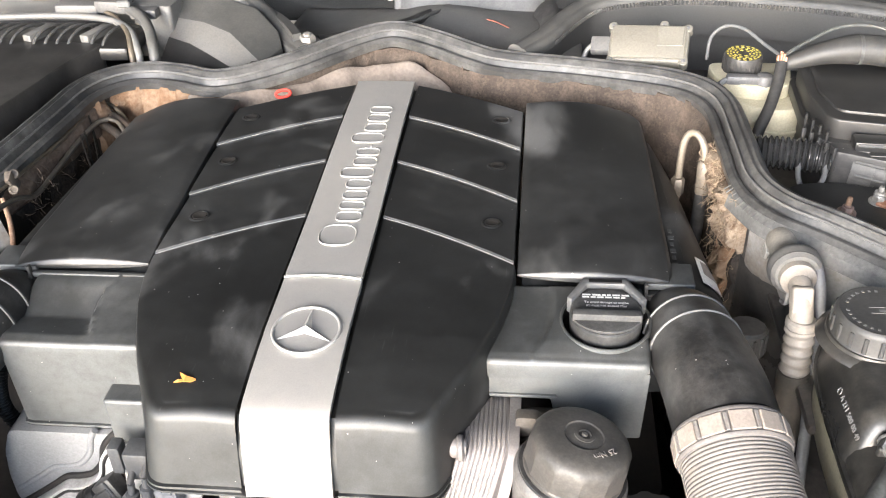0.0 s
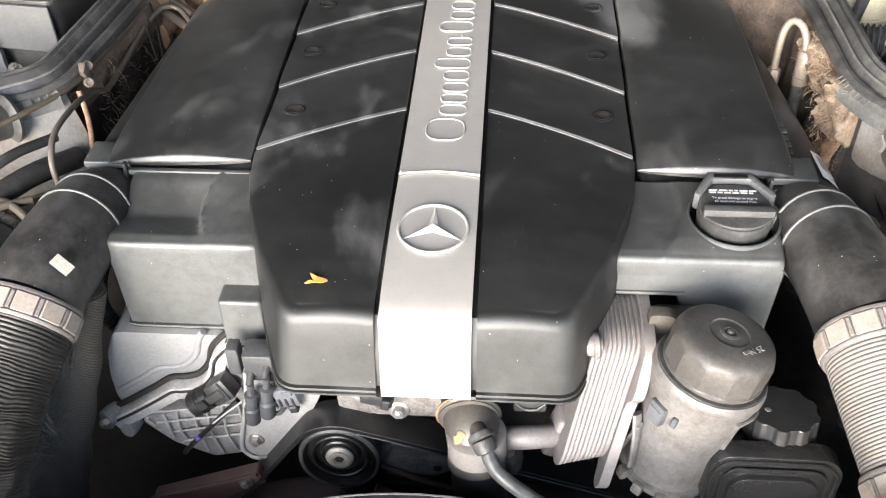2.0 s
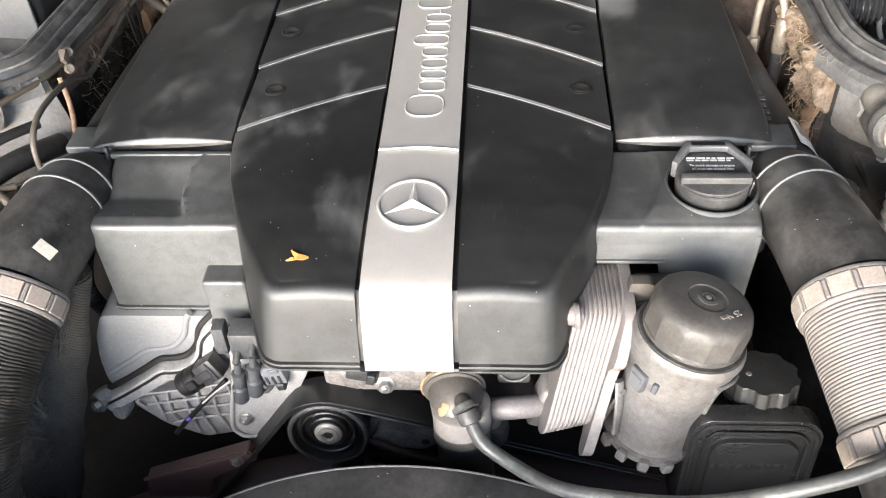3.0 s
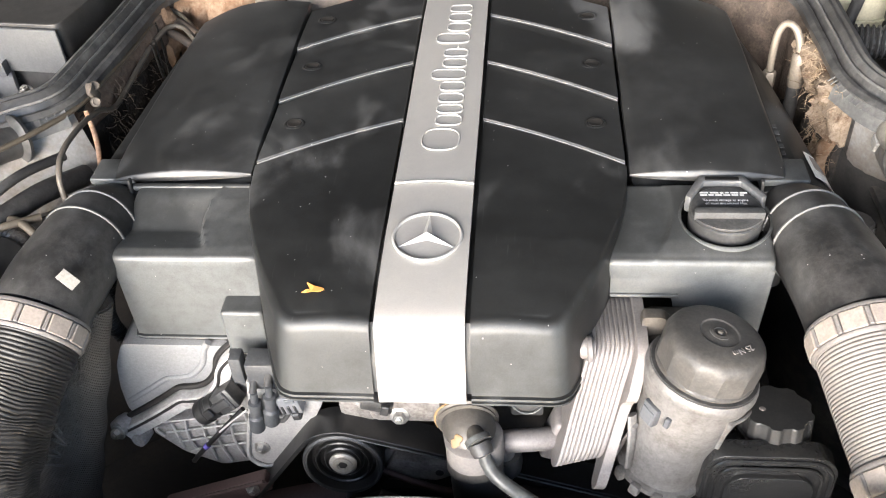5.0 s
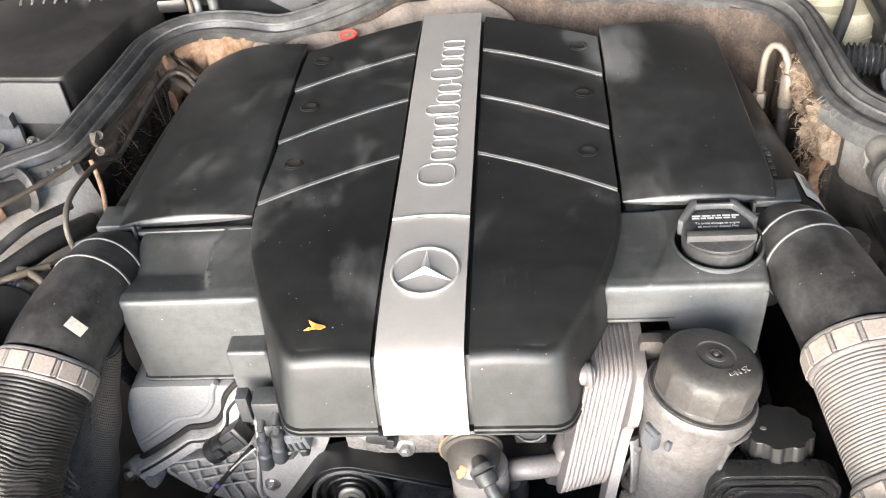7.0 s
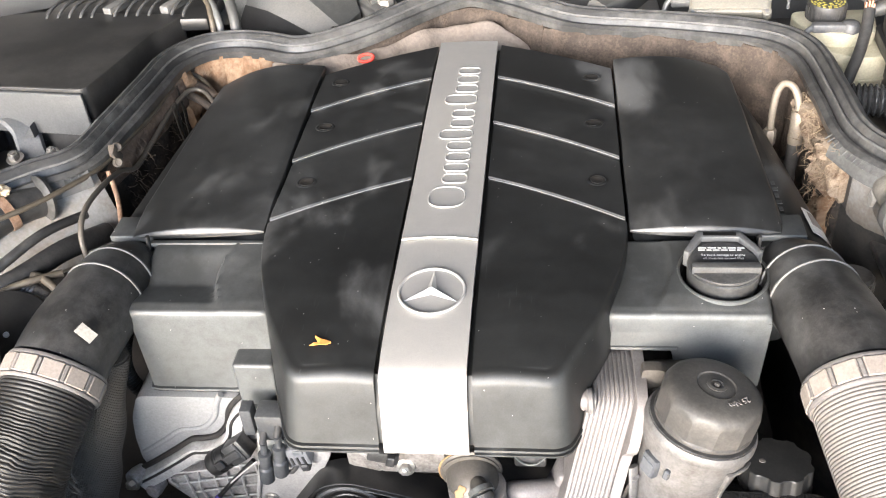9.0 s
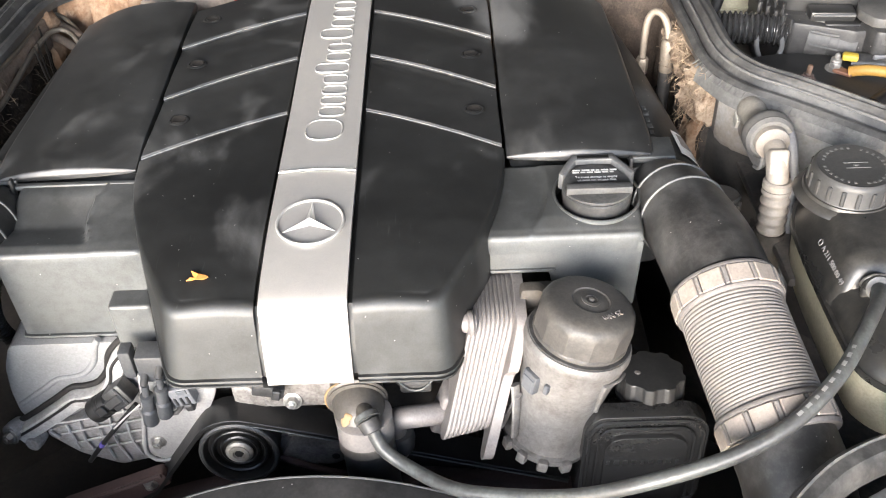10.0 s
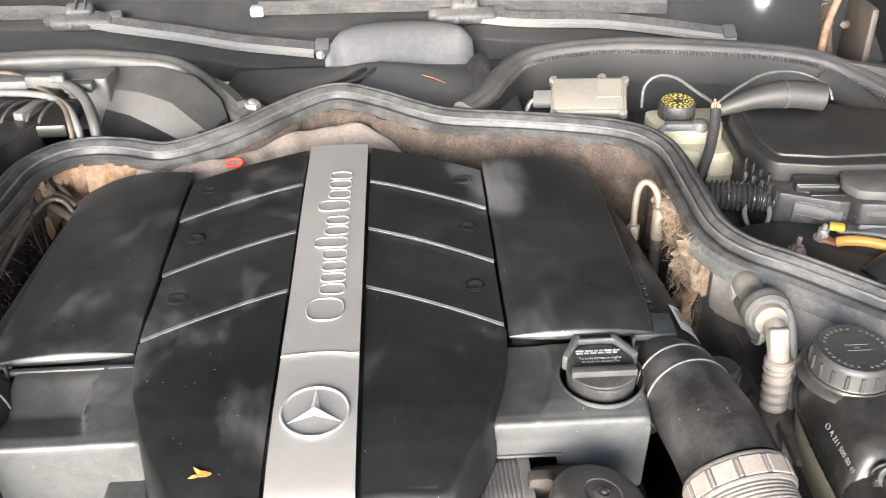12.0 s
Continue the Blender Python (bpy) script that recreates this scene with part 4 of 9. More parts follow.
def front_box_left():
    t = thing("front_housing", (-0.235, -0.25, 0.75), "satin black plastic housing in front of the air filter box", "engine cover", "front housings")
    low = [(-0.292, 0.8640), (-0.284, 0.8660), (-0.2505, 0.8600), (-0.2470, 0.8610), (-0.214, 0.8722), (-0.206, 0.8735), (-0.19, 0.8735)]
    high = [(-0.292, 0.8645), (-0.282, 0.8672), (-0.25, 0.8700), (-0.22, 0.8745), (-0.19, 0.8745)]
    rows = box_top(-1, 0.165, 0.2975, -0.196, -0.2905, low, high, lambda v: 0.213 + 0.012 * math.sin(math.pi * v) - 0.004 * v)
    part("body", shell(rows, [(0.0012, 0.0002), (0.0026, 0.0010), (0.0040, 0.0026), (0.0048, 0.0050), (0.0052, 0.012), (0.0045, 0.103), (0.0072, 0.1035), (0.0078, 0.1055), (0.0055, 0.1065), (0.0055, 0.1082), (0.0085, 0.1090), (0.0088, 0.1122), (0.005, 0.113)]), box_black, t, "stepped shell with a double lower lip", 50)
    part("rear_ledge", rbox((-0.248, -0.1975, 0.8725), (0.124, 0.006, 0.006), 0.0015), box_black, t, "thin ledge below the lid")
    part("snorkel", rbox((-0.1790, -0.2945, 0.7868), (0.042, 0.048, 0.0600), 0.0045, 4), box_black, t, "small square outlet box")
    part("snorkel_lip", prism(round_outline([(-0.2015, 0.7600), (-0.156, 0.7600), (-0.156, 0.7625), (-0.2015, 0.7625)], 0.001, 2), -0.3195, -0.27, "xz", 0.0008), box_black, t)
    part("snorkel_lip", prism(round_outline([(-0.2020, 0.7555), (-0.156, 0.7555), (-0.156, 0.7580), (-0.2020, 0.7580)], 0.001, 2), -0.3205, -0.27, "xz", 0.0008), box_black, t)


def front_box_right():
    t = thing("front_housing", (0.235, -0.25, 0.79), "satin black plastic housing round the oil filler", "engine cover", "front housings")
    low = [(-0.292, 0.8650), (-0.286, 0.8680), (-0.272, 0.8715), (-0.25, 0.8735), (-0.19, 0.8745)]
    high = [(-0.292, 0.8650), (-0.286, 0.8672), (-0.270, 0.8680), (-0.25, 0.8685), (-0.215, 0.8710), (-0.19, 0.8740)]
    rows = box_top(1, 0.165, 0.3025, -0.196, -0.2905, low, high, lambda v: 0.221 + 0.003 * math.sin(math.pi * v) - 0.016 * v * v, 70, 50)
    bm = shell(rows, [(0.0012, 0.0002), (0.0028, 0.0011), (0.0042, 0.0028), (0.0052, 0.0055), (0.0055, 0.012), (0.0052, 0.020)])
    c = Vector((0.2690, -0.2425, 0.8735))
    hole = [f for f in bm.faces if (f.calc_center_median().xy - c.xy).length < 0.0400 and f.calc_center_median().z > 0.864 and len(f.verts) == 4]
    bmesh.ops.delete(bm, geom=hole, context="FACES")
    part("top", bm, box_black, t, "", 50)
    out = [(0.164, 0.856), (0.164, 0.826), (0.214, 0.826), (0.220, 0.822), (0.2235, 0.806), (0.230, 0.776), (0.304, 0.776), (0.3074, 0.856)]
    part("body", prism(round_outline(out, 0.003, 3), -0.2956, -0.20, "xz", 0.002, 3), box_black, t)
    part("flange", rbox((0.195, -0.252, 0.8255), (0.062, 0.092, 0.004), 0.0015), box_black, t)
    # rim of the filler opening and its well, blackened to read as shade
    part("filler_collar", lathe([(0.0425, -0.004), (0.0423, 0.0004), (0.0412, 0.0012), (0.0398, 0.0008), (0.0394, -0.0006)], c, (0, -0.05, 1), 56, caps=False), box_black, t, "thin raised rim round the filler")
    part("filler_well", lathe([(0.0394, -0.0004), (0.0392, -0.0150), (0.0, -0.0150)], c, (0, -0.05, 1), 48, caps=False), well_black, t, "well under the cap, its shade painted black")
    hood = [(0.2330, -0.2290), (0.2490, -0.1975), (0.2900, -0.1975), (0.3065, -0.2290), (0.3020, -0.2330), (0.2870, -0.2075), (0.2520, -0.2075), (0.2375, -0.2330)]
    part("grip_bridge", prism(hood, 0.871, 0.8885, "xy", 0.0014), hood_grey, t, "worn grey hood behind the cap")
    part("grip_floor", prism([(0.2440, -0.2200), (0.2530, -0.2076), (0.2860, -0.2076), (0.2945, -0.2200)], 0.871, 0.8825, "xy"), dull_black, t)
    # thin black bar paints the shade of the hood's slot
    part("grip_slot", rbox((0.2695, -0.2030, 0.8885), (0.031, 0.0050, 0.0010), 0.0003, 1), well_black, t, "slot in the hood, its shade painted dark")


front_box_left()
front_box_right()


def oil_filler_cap():
    c = Vector((0.2690, -0.2425, 0.8735))
    t = thing("oil_filler_cap", c, "black plastic oil filler cap with raised grip and white print", "cap")
    tilt = Matrix.Rotation(radians(3), 3, "X")
    ax = tilt @ Vector((0, 0, 1))
    part("disc", lathe([(0.0325, -0.012), (0.0332, -0.002), (0.0334, 0.006), (0.0330, 0.0085), (0.0316, 0.0097), (0.0, 0.0097)], c, ax, 56), cap_black, t)
    bar = round_outline([(-0.0300, -0.0065), (0.0300, -0.0065), (0.0312, -0.0150), (-0.0312, -0.0150)], 0.0012, 3)
    bm = prism([(c.x + x, c.y + y) for x, y in bar], c.z + 0.009, c.z + 0.0172, "xy", 0.0012)
    part("grip_bar", bm, cap_worn, t, "worn grey grip bar")
    low = [(-0.0298, -0.0150)] + [(0.0330 * math.sin(a), -0.0330 * math.cos(a) * 0.93) for a in [radians(-58 + 116 * k / 16) for k in range(17)]] + [(0.0298, -0.0150)]
    part("grip_apron", prism([(c.x + x, c.y + y) for x, y in low], c.z + 0.002, c.z + 0.0108, "xy", 0.0022, 3), cap_black, t, "rounded apron before the grip")
    crest = [Vector((0.0316 * math.sin(a), -0.0316 * math.cos(a) * 0.92, 0.0098)) + c for a in [radians(-56 + 112 * k / 16) for k in range(17)]]
    part("grip_crest", tube(crest, 0.0011, 8, straight=True), cap_worn, t, "worn edge of the apron")
    rnd = random.Random(2)
    for row, yy in enumerate((0.0232, 0.0200)):
        x = -0.0215
        while x < 0.019:
            w = rnd.uniform(0.003, 0.008)
            part("print_bar", rbox(c + tilt @ Vector((x + w / 2, yy, 0.0100)), (w, 0.0020, 0.0003), 0, 1), print_white, t)
            x += w + 0.0014
    for words, yy in (("To avoid damage to engine", 0.0128), ("oil must not exceed Max", 0.0082)):
        m = Matrix.Translation(c + tilt @ Vector((0.0005, yy, 0.0100))) @ tilt.to_4x4()
        writing(words, 0.0037, m, "printed_line", print_white, t, 0.0002, "white printed warning")


cap_worn = surface("worn_cap_edge", (0.065, 0.065, 0.064), 0.45, dirt=(0.12, 0.12, 0.118), dirt_amount=0.5, dirt_scale=50)
cap_black = surface("filler_cap_plastic", (0.038, 0.038, 0.038), 0.42, dirt=(0.12, 0.12, 0.115), dirt_amount=0.5, dirt_scale=40)
oil_filler_cap()

# ---- intake ducts ----


def ring_frame(c, axis):
    z = Vector(axis).normalized()
    x = z.orthogonal().normalized()
    return Vector(c), x, z.cross(x), z


def clamp_ring(c, axis, r, wide, parent, n=12):
    """A collar with pale windows round it."""
    c, x, y, z = ring_frame(c, axis)
    col = part("collar", lathe([(r - 0.002, -wide / 2), (r + 0.001, -wide / 2), (r + 0.0022, -wide * 0.42), (r + 0.0022, -wide * 0.37), (r + 0.0006, -wide * 0.35), (r + 0.0006, wide * 0.35),
                                (r + 0.0022, wide * 0.37), (r + 0.0022, wide * 0.42), (r + 0.001, wide / 2), (r - 0.002, wide / 2)], c, axis, 56), collar_grey, parent, "dusty grey-brown clamp collar")
    for k in range(n):
        a = 2 * math.pi * (k + 0.5) / n
        o = math.cos(a) * x + math.sin(a) * y
        m = Matrix((z.cross(o) * -1, z, o)).transposed()
        w = 2 * math.pi * r / n
        bm = rbox(c + o * (r + 0.0012), (w * 0.82, wide * 0.66, 0.0028), 0.0008, 1, m)
        part("clamp_window", bm, tan_plastic, col)
        bm = rbox(c + o * (r + 0.0016), (w * 0.15, wide * 0.60, 0.0030), 0.0006, 1, Matrix((z.cross(math.cos(a + math.pi / n) * x + math.sin(a + math.pi / n) * y) * -1, z, math.cos(a + math.pi / n) * x + math.sin(a + math.pi / n) * y)).transposed())
        bm.transform(Matrix.Translation((math.cos(a + math.pi / n) * x + math.sin(a + math.pi / n) * y - o) * (r + 0.0016)))
        part("clamp_post", bm, collar_grey, col)


def corrugated(points, r, pitch, depth, n=40, crumple=0.0):
    """A ribbed hose; crumple pinches it unevenly towards its far end."""
    def at(s, total):
        return r + depth * (abs(math.sin(math.pi * s / pitch)) - 0.5)
    bm = tube(points, r, n, pitch / 6, radius=at)
    if crumple:
        a = Vector(points[0])
        for v in bm.verts:
            k = ease(0.035, 0.11, (v.co - a).length)
            w = noise.noise_vector(v.co * 38.0) * 0.6 + noise.noise_vector(v.co * 95.0) * 0.4
            v.co += w * crumple * k
    return bm


def intake_duct(s, upper, ring_c, bellows, end, label):
    t = thing("intake_duct", upper[0], label, "air duct", "intake ducts")
    n = len(upper)
    part("elbow", tube(upper, 0.042, 40, 0.006, radius=lambda u, total: 0.0405 + 0.0035 * min(1.0, u / total * 1.3)), duct_black, t, "smooth black plastic elbow", 60)
    line = spline(upper, 0.006)
    for k, rr in ((6, 0.0415), (10, 0.0422)):
        d = line[k + 1] - line[k]
        part("bead", lathe([(rr, -0.0018), (rr + 0.0014, -0.001), (rr + 0.0014, 0.001), (rr, 0.0018)], line[k], d, 48), duct_bead, t, "raised grey bead")
    ax = Vector(bellows[1]) - Vector(bellows[0])
    clamp_ring(ring_c, ax, 0.0445, 0.026, t)
    part("bellows", corrugated(bellows, 0.0438, 0.0030, 0.0009 if s > 0 else 0.0013, 48, 0.0 if s > 0 else 0.006), bellow_grey if s > 0 else bellow_dark, t, "ribbed flexible hose" if s > 0 else "ribbed dark flexible hose with loose threads", 60)
    return t


hose_thread = surface("dark_loose_thread", (0.05, 0.048, 0.045), 0.5)
duct_bead = surface("duct_bead", (0.10, 0.10, 0.098), 0.5)
bellow_grey = surface("dusty_ribbed_rubber", (0.15, 0.139, 0.128), 0.65, dirt=(0.205, 0.188, 0.17), dirt_amount=0.7, dirt_scale=26)
bellow_dark = surface("dark_ribbed_rubber", (0.018, 0.017, 0.016), 0.45, spec=0.35, dirt=(0.045, 0.042, 0.039), dirt_amount=0.6, dirt_scale=26)
right = intake_duct(1, [(0.342, -0.206, 0.836), (0.344, -0.222, 0.846), (0.347, -0.245, 0.855), (0.354, -0.29, 0.861), (0.360, -0.33, 0.861), (0.3645, -0.362, 0.8555)], (0.3655, -0.373, 0.8525),
                    [(0.3652, -0.372, 0.8530), (0.369, -0.400, 0.8445), (0.376, -0.435, 0.831), (0.384, -0.474, 0.816)], None, "black air intake duct with a dusty ribbed hose and pale clamps")
clamp_ring((0.3855, -0.481, 0.8135), (0.2, -0.92, -0.36), 0.0455, 0.028, right)
part("lower_pipe", tube([(0.387, -0.492, 0.809), (0.393, -0.520, 0.795), (0.398, -0.56, 0.76), (0.400, -0.585, 0.70)], 0.0425, 36, 0.008), duct_black, right, "smooth black lower pipe", 60)
left = intake_duct(-1, [(-0.334, -0.206, 0.832), (-0.334, -0.222, 0.843), (-0.336, -0.245, 0.852), (-0.341, -0.29, 0.855), (-0.348, -0.33, 0.850), (-0.352, -0.352, 0.843)], (-0.354, -0.363, 0.838),
                   [(-0.3535, -0.362, 0.8385), (-0.360, -0.395, 0.823), (-0.374, -0.44, 0.79), (-0.388, -0.475, 0.74), (-0.400, -0.49, 0.66), (-0.40, -0.49, 0.56)], None, "black air intake duct bending down, with a paper sticker")
for k in range(6):
    x0, z0 = -0.345 - 0.004 * k, 0.800 - 0.009 * k
    part("loose_thread", tube([(x0, -0.412 - 0.004 * k, z0), (x0 + 0.014, -0.425 - 0.003 * k, z0 - 0.012), (x0 + 0.016 + 0.003 * (k % 3), -0.424, z0 - 0.034 - 0.006 * (k % 2))], 0.0011, 6, 0.006), hose_thread, left, "loose dark thread")
c0 = Vector((-0.3380, -0.331, 0.8495))
nrm = Vector((0.53, -0.36, 0.76)).normalized()
along = Vector((-0.10, -0.90, 0.10))
along = (along - nrm * along.dot(nrm)).normalized()
turn = Matrix((along, nrm.cross(along), nrm)).transposed() @ Matrix.Rotation(radians(85), 3, "Z")
part("sticker", rbox(c0 + nrm * 0.0452, (0.018, 0.011, 0.0008), 0, 1, turn), white_label, left, "small white paper sticker")


def paper_label():
    """A worn label wrapped round the housing's shoulder."""
    def on_shoulder(y, a, lift):
        wide = lerp([(-0.19, 0.060), (-0.10, 0.050), (0.02, 0.032)], y)
        x0 = lerp([(-0.19, 0.336), (0.05, 0.331)], y)
        o = Vector((math.sin(radians(a)), 0, math.cos(radians(a))))
        return Vector((x0 + wide * math.sin(radians(a)), y, 0.8690 - 0.8 * wide * (1 - math.cos(radians(a))))) + o * lift
    t = thing("paper_label", on_shoulder(-0.145, 55, 0.0), "worn white paper label stuck on the air filter housing", "label")
    for name, y0, y1, a0, a1, lift, mat, word in (("sheet", -0.124, -0.166, 33, 68, 0.0020, paper_white, ""), ("stain", -0.129, -0.150, 38, 60, 0.0026, tan_plastic, "faded brown patch")):
        rows = [[on_shoulder(y0 + (y1 - y0) * j / 6, a0 + ((a1 - a0) * (0.45 + 0.55 * j / 6)) * i / 6, lift) for i in range(7)] for j in range(7)]
        part(name, shell(rows, [(0.0, 0.0005)]), mat, t, word)


paper_label()


# ---- oil cooler and oil filter ----
alu_grimy = surface("grimy_brown_aluminium", (0.088, 0.081, 0.072), 0.5, metal=0.3, dirt=(0.06, 0.05, 0.04), dirt_amount=0.7, dirt_scale=45, bump=0.15)
boot_grey_face = surface("worn_nylon_face", (0.095, 0.102, 0.112), 0.5, dirt=(0.11, 0.11, 0.11), dirt_amount=0.5, dirt_scale=60)
boot_black = surface("blue_grey_nylon", (0.07, 0.075, 0.083), 0.5, dirt=(0.12, 0.12, 0.12), dirt_amount=0.4, dirt_scale=40)


def oil_cooler():
    t = thing("oil_cooler", (0.17, -0.36, 0.72), "stacked-plate aluminium oil cooler beside the engine cover", "oil cooler")
    base = [(-0.290, 0.8190), (-0.345, 0.8265), (-0.358, 0.8245), (-0.368, 0.8165), (-0.420, 0.746), (-0.423, 0.736), (-0.414, 0.724), (-0.398, 0.724), (-0.335, 0.78), (-0.290, 0.790)]

    def sheared(x0, x1, outline, bev):
        """Upright above the knee, leaning inward below it."""
        bm = prism(outline, x0, x1, "yz", bev, 1)
        for v in bm.verts:
            k = max(0.0, 0.822 - v.co.z)
            v.co.x -= 0.31 * k
        return bm
    for k in range(10):
        x = 0.1420 + 0.0041 * k
        cut = 0.0012 * k
        out = [(y + cut * (1 if z < 0.80 else 0.4), z) for y, z in base]
        part("cooler_plate", sheared(x, x + 0.0029, round_outline(out, 0.012, 5), 0.0009), fin_alu, t)
        inner = [(y + 0.0022, z - 0.0012) for y, z in out]
        part("cooler_core", sheared(x + 0.0022, x + 0.0047, round_outline(inner, 0.010, 4), 0.0), fin_alu, t)
    flange = [(-0.288, 0.8215), (-0.346, 0.8290), (-0.364, 0.8260), (-0.392, 0.797), (-0.394, 0.790), (-0.388, 0.783), (-0.392, 0.772), (-0.420, 0.728), (-0.428, 0.714), (-0.425, 0.706), (-0.415, 0.706), (-0.406, 0.716), (-0.34, 0.77), (-0.288, 0.80)]
    part("mounting_flange", sheared(0.1842, 0.1940, round_outline(flange, 0.008, 5), 0.0035), fin_alu, t, "cast flange with rounded lugs")
    part("stub", lathe([(0.0082, -0.014), (0.0086, 0.004), (0.0092, 0.005), (0.0092, 0.008), (0.0080, 0.009), (0.0080, 0.016)], (0.1320, -0.362, 0.8230), (1, 0.1, 0), 20), fin_alu, t, "short round stub")
    part("stub_ring", lathe([(0.0098, -0.0030), (0.0118, -0.0015), (0.0118, 0.0015), (0.0098, 0.0030)], (0.1430, -0.362, 0.8230), (1, 0.1, 0), 24), fin_alu, t, "raised ring of the stub")
    part("oil_pipe", tube([(0.118, -0.386, 0.731), (0.098, -0.393, 0.735), (0.080, -0.395, 0.735), (0.070, -0.391, 0.727), (0.068, -0.385, 0.708), (0.069, -0.380, 0.665)], 0.0108, 18, 0.004), fin_alu, t, "bent aluminium pipe")
    part("pipe_ring", lathe([(0.0125, -0.012), (0.017, -0.010), (0.018, 0.0), (0.016, 0.010), (0.0115, 0.011)], (0.0685, -0.383, 0.690), (0, 0.1, 1), 24), rubber, t, "black rubber sleeve")
    part("pipe_block", rbox((0.1160, -0.378, 0.729), (0.016, 0.030, 0.052), 0.005, 3, Matrix.Rotation(radians(18), 3, "Y")), fin_alu, t, "cast end block of the pipe")


def oil_filter():
    top, foot = Vector((0.247, -0.376, 0.8600)), Vector((0.2095, -0.388, 0.680))
    ax = (top - foot).normalized()
    t = thing("oil_filter_housing", foot, "cast aluminium oil filter housing with a dusty brown-grey screw cap", "oil filter")
    side = (Vector((1, 0, 0)) - ax * ax.x).normalized()
    fore = side.cross(ax)

    def at(d, a=None, r=0.0):
        """A point d below the cap's top, r out from the axis at a degrees, where 0 is outboard and 90 is forward."""
        p = top - ax * d
        return p if a is None else p + (side * math.cos(radians(a)) + fore * math.sin(radians(a))) * r

    def out_way(a):
        return side * math.cos(radians(a)) + fore * math.sin(radians(a))

    def flats(a, r, h):
        m = a % (math.pi / 6) - math.pi / 12
        k = ease(0.004, 0.007, h) * ease(0.034, 0.0275, h)
        return r * (1 + k * (0.985 * math.cos(math.pi / 12) / math.cos(m) * 1.03 - 1))
    cap = part("screw_cap", lathe([(0.0425, 0.0), (0.0432, 0.003), (0.0432, 0.005), (0.0424, 0.0065), (0.0428, 0.014), (0.0428, 0.0255), (0.0426, 0.0280), (0.0418, 0.0312), (0.0405, 0.0338), (0.0386, 0.0360), (0.0358, 0.0376), (0.031, 0.0389), (0.024, 0.0400), (0.017, 0.0407), (0.0158, 0.0398), (0.0140, 0.0396), (0.011, 0.0404), (0.0, 0.0404)], at(0.0403), ax, 96, shape=flats), cap_grey, t, "dusty moulded cap with twelve flats", 22)
    part("nub", lathe([(0.0085, 0), (0.0085, 0.0010), (0.0055, 0.0016), (0.0050, 0.0006), (0.0026, 0.0004), (0.0024, 0.003), (0.0, 0.0036)], at(0.0002), ax, 20), cap_grey, cap)
    turn = Matrix((side, fore * -1, ax)).transposed()
    m = Matrix.Translation(at(0.0004) + side * 0.0165 + fore * 0.0165) @ (turn @ Matrix.Rotation(radians(215), 3, "Z") @ Matrix.Rotation(radians(-6), 3, "X")).to_4x4()
    writing("25 Nm", 0.0078, m, "raised_mark", collar_grey, cap, 0.0009, "raised torque marking")
    part("rim", lathe([(0.044, 0), (0.0478, 0.001), (0.0490, 0.004), (0.0488, 0.009), (0.0470, 0.0125), (0.044, 0.0125)], at(0.0528), ax, 64, caps=False), cast_alu, t, "machined rim")
    part("gasket", lathe([(0.0430, 0), (0.0462, 0.0005), (0.0462, 0.0022), (0.0430, 0.0028)], at(0.0406), ax, 56), rubber, t, "thin black ring")
    part("can", lathe([(0.026, 0.0), (0.0390, 0.001), (0.0420, 0.004), (0.0420, 0.009), (0.0375, 0.011), (0.0372, 0.030), (0.0385, 0.060), (0.0425, 0.088), (0.0460, 0.108), (0.0478, 0.122)], at(0.172), ax, 64), cast_alu, t, "tapered cast body with a foot ring", 60)
    plug = part("plug", rbox(at(0.078, 146, 0.0450), (0.017, 0.008, 0.020), 0.0016, 2, Matrix((out_way(56), out_way(146), ax)).transposed()), boot_black, t, "dark grey plastic plug")
    part("plug_face", rbox(at(0.080, 146, 0.0492), (0.013, 0.0015, 0.014), 0.0005, 1, Matrix((out_way(56), out_way(146), ax)).transposed()), boot_grey_face, plug, "worn face")
    part("plug_clip", rbox(at(0.074, 124, 0.0460), (0.005, 0.006, 0.010), 0.001, 1, Matrix((out_way(34), out_way(124), ax)).transposed()), boot_black, plug)
    for a in (70, 100, 128, 155):
        part("foot_lug", rbox(at(0.168, a, 0.0425), (0.010, 0.008, 0.012), 0.002, 2, Matrix((out_way(a - 90), out_way(a), ax)).transposed()), cast_alu, t)
    part("rib", tube([at(0.058, 62, 0.0480), at(0.075, 58, 0.0448), at(0.100, 50, 0.0410)], 0.0024, 8), cast_alu, t, "cast rib down the body")
    part("rib", tube([at(0.060, 60, 0.0482), at(0.060, 40, 0.0485), at(0.062, 25, 0.0482)], 0.0018, 8), cast_alu, t)
    part("web", tube([at(0.155, 150, 0.040), at(0.125, 158, 0.043), at(0.100, 168, 0.047)], 0.0055, 10, squash=0.5), cast_alu, t, "slanting cast web")
    part("web", tube([at(0.160, 172, 0.046), at(0.130, 168, 0.044), at(0.108, 160, 0.044)], 0.0040, 10, squash=0.5), cast_alu, t, "slanting cast web")
    part("neck", rbox((0.220, -0.325, 0.772), (0.060, 0.06, 0.09), 0.012), alu_grimy, t)
    part("neck_plate", prism(round_outline([(0.190, 0.838), (0.208, 0.838), (0.230, 0.815), (0.236, 0.79), (0.186, 0.79)], 0.004, 3), -0.338, -0.326, "xz", 0.002), alu_grimy, t, "flat cast plate behind the cap")


oil_cooler()
oil_filter()


# ---- power steering reservoir and the black case below it ----
case_black = surface("satin_black_case", (0.020, 0.020, 0.020), 0.24, spec=0.6, dirt=(0.035, 0.034, 0.032), dirt_amount=0.4, dirt_scale=12)


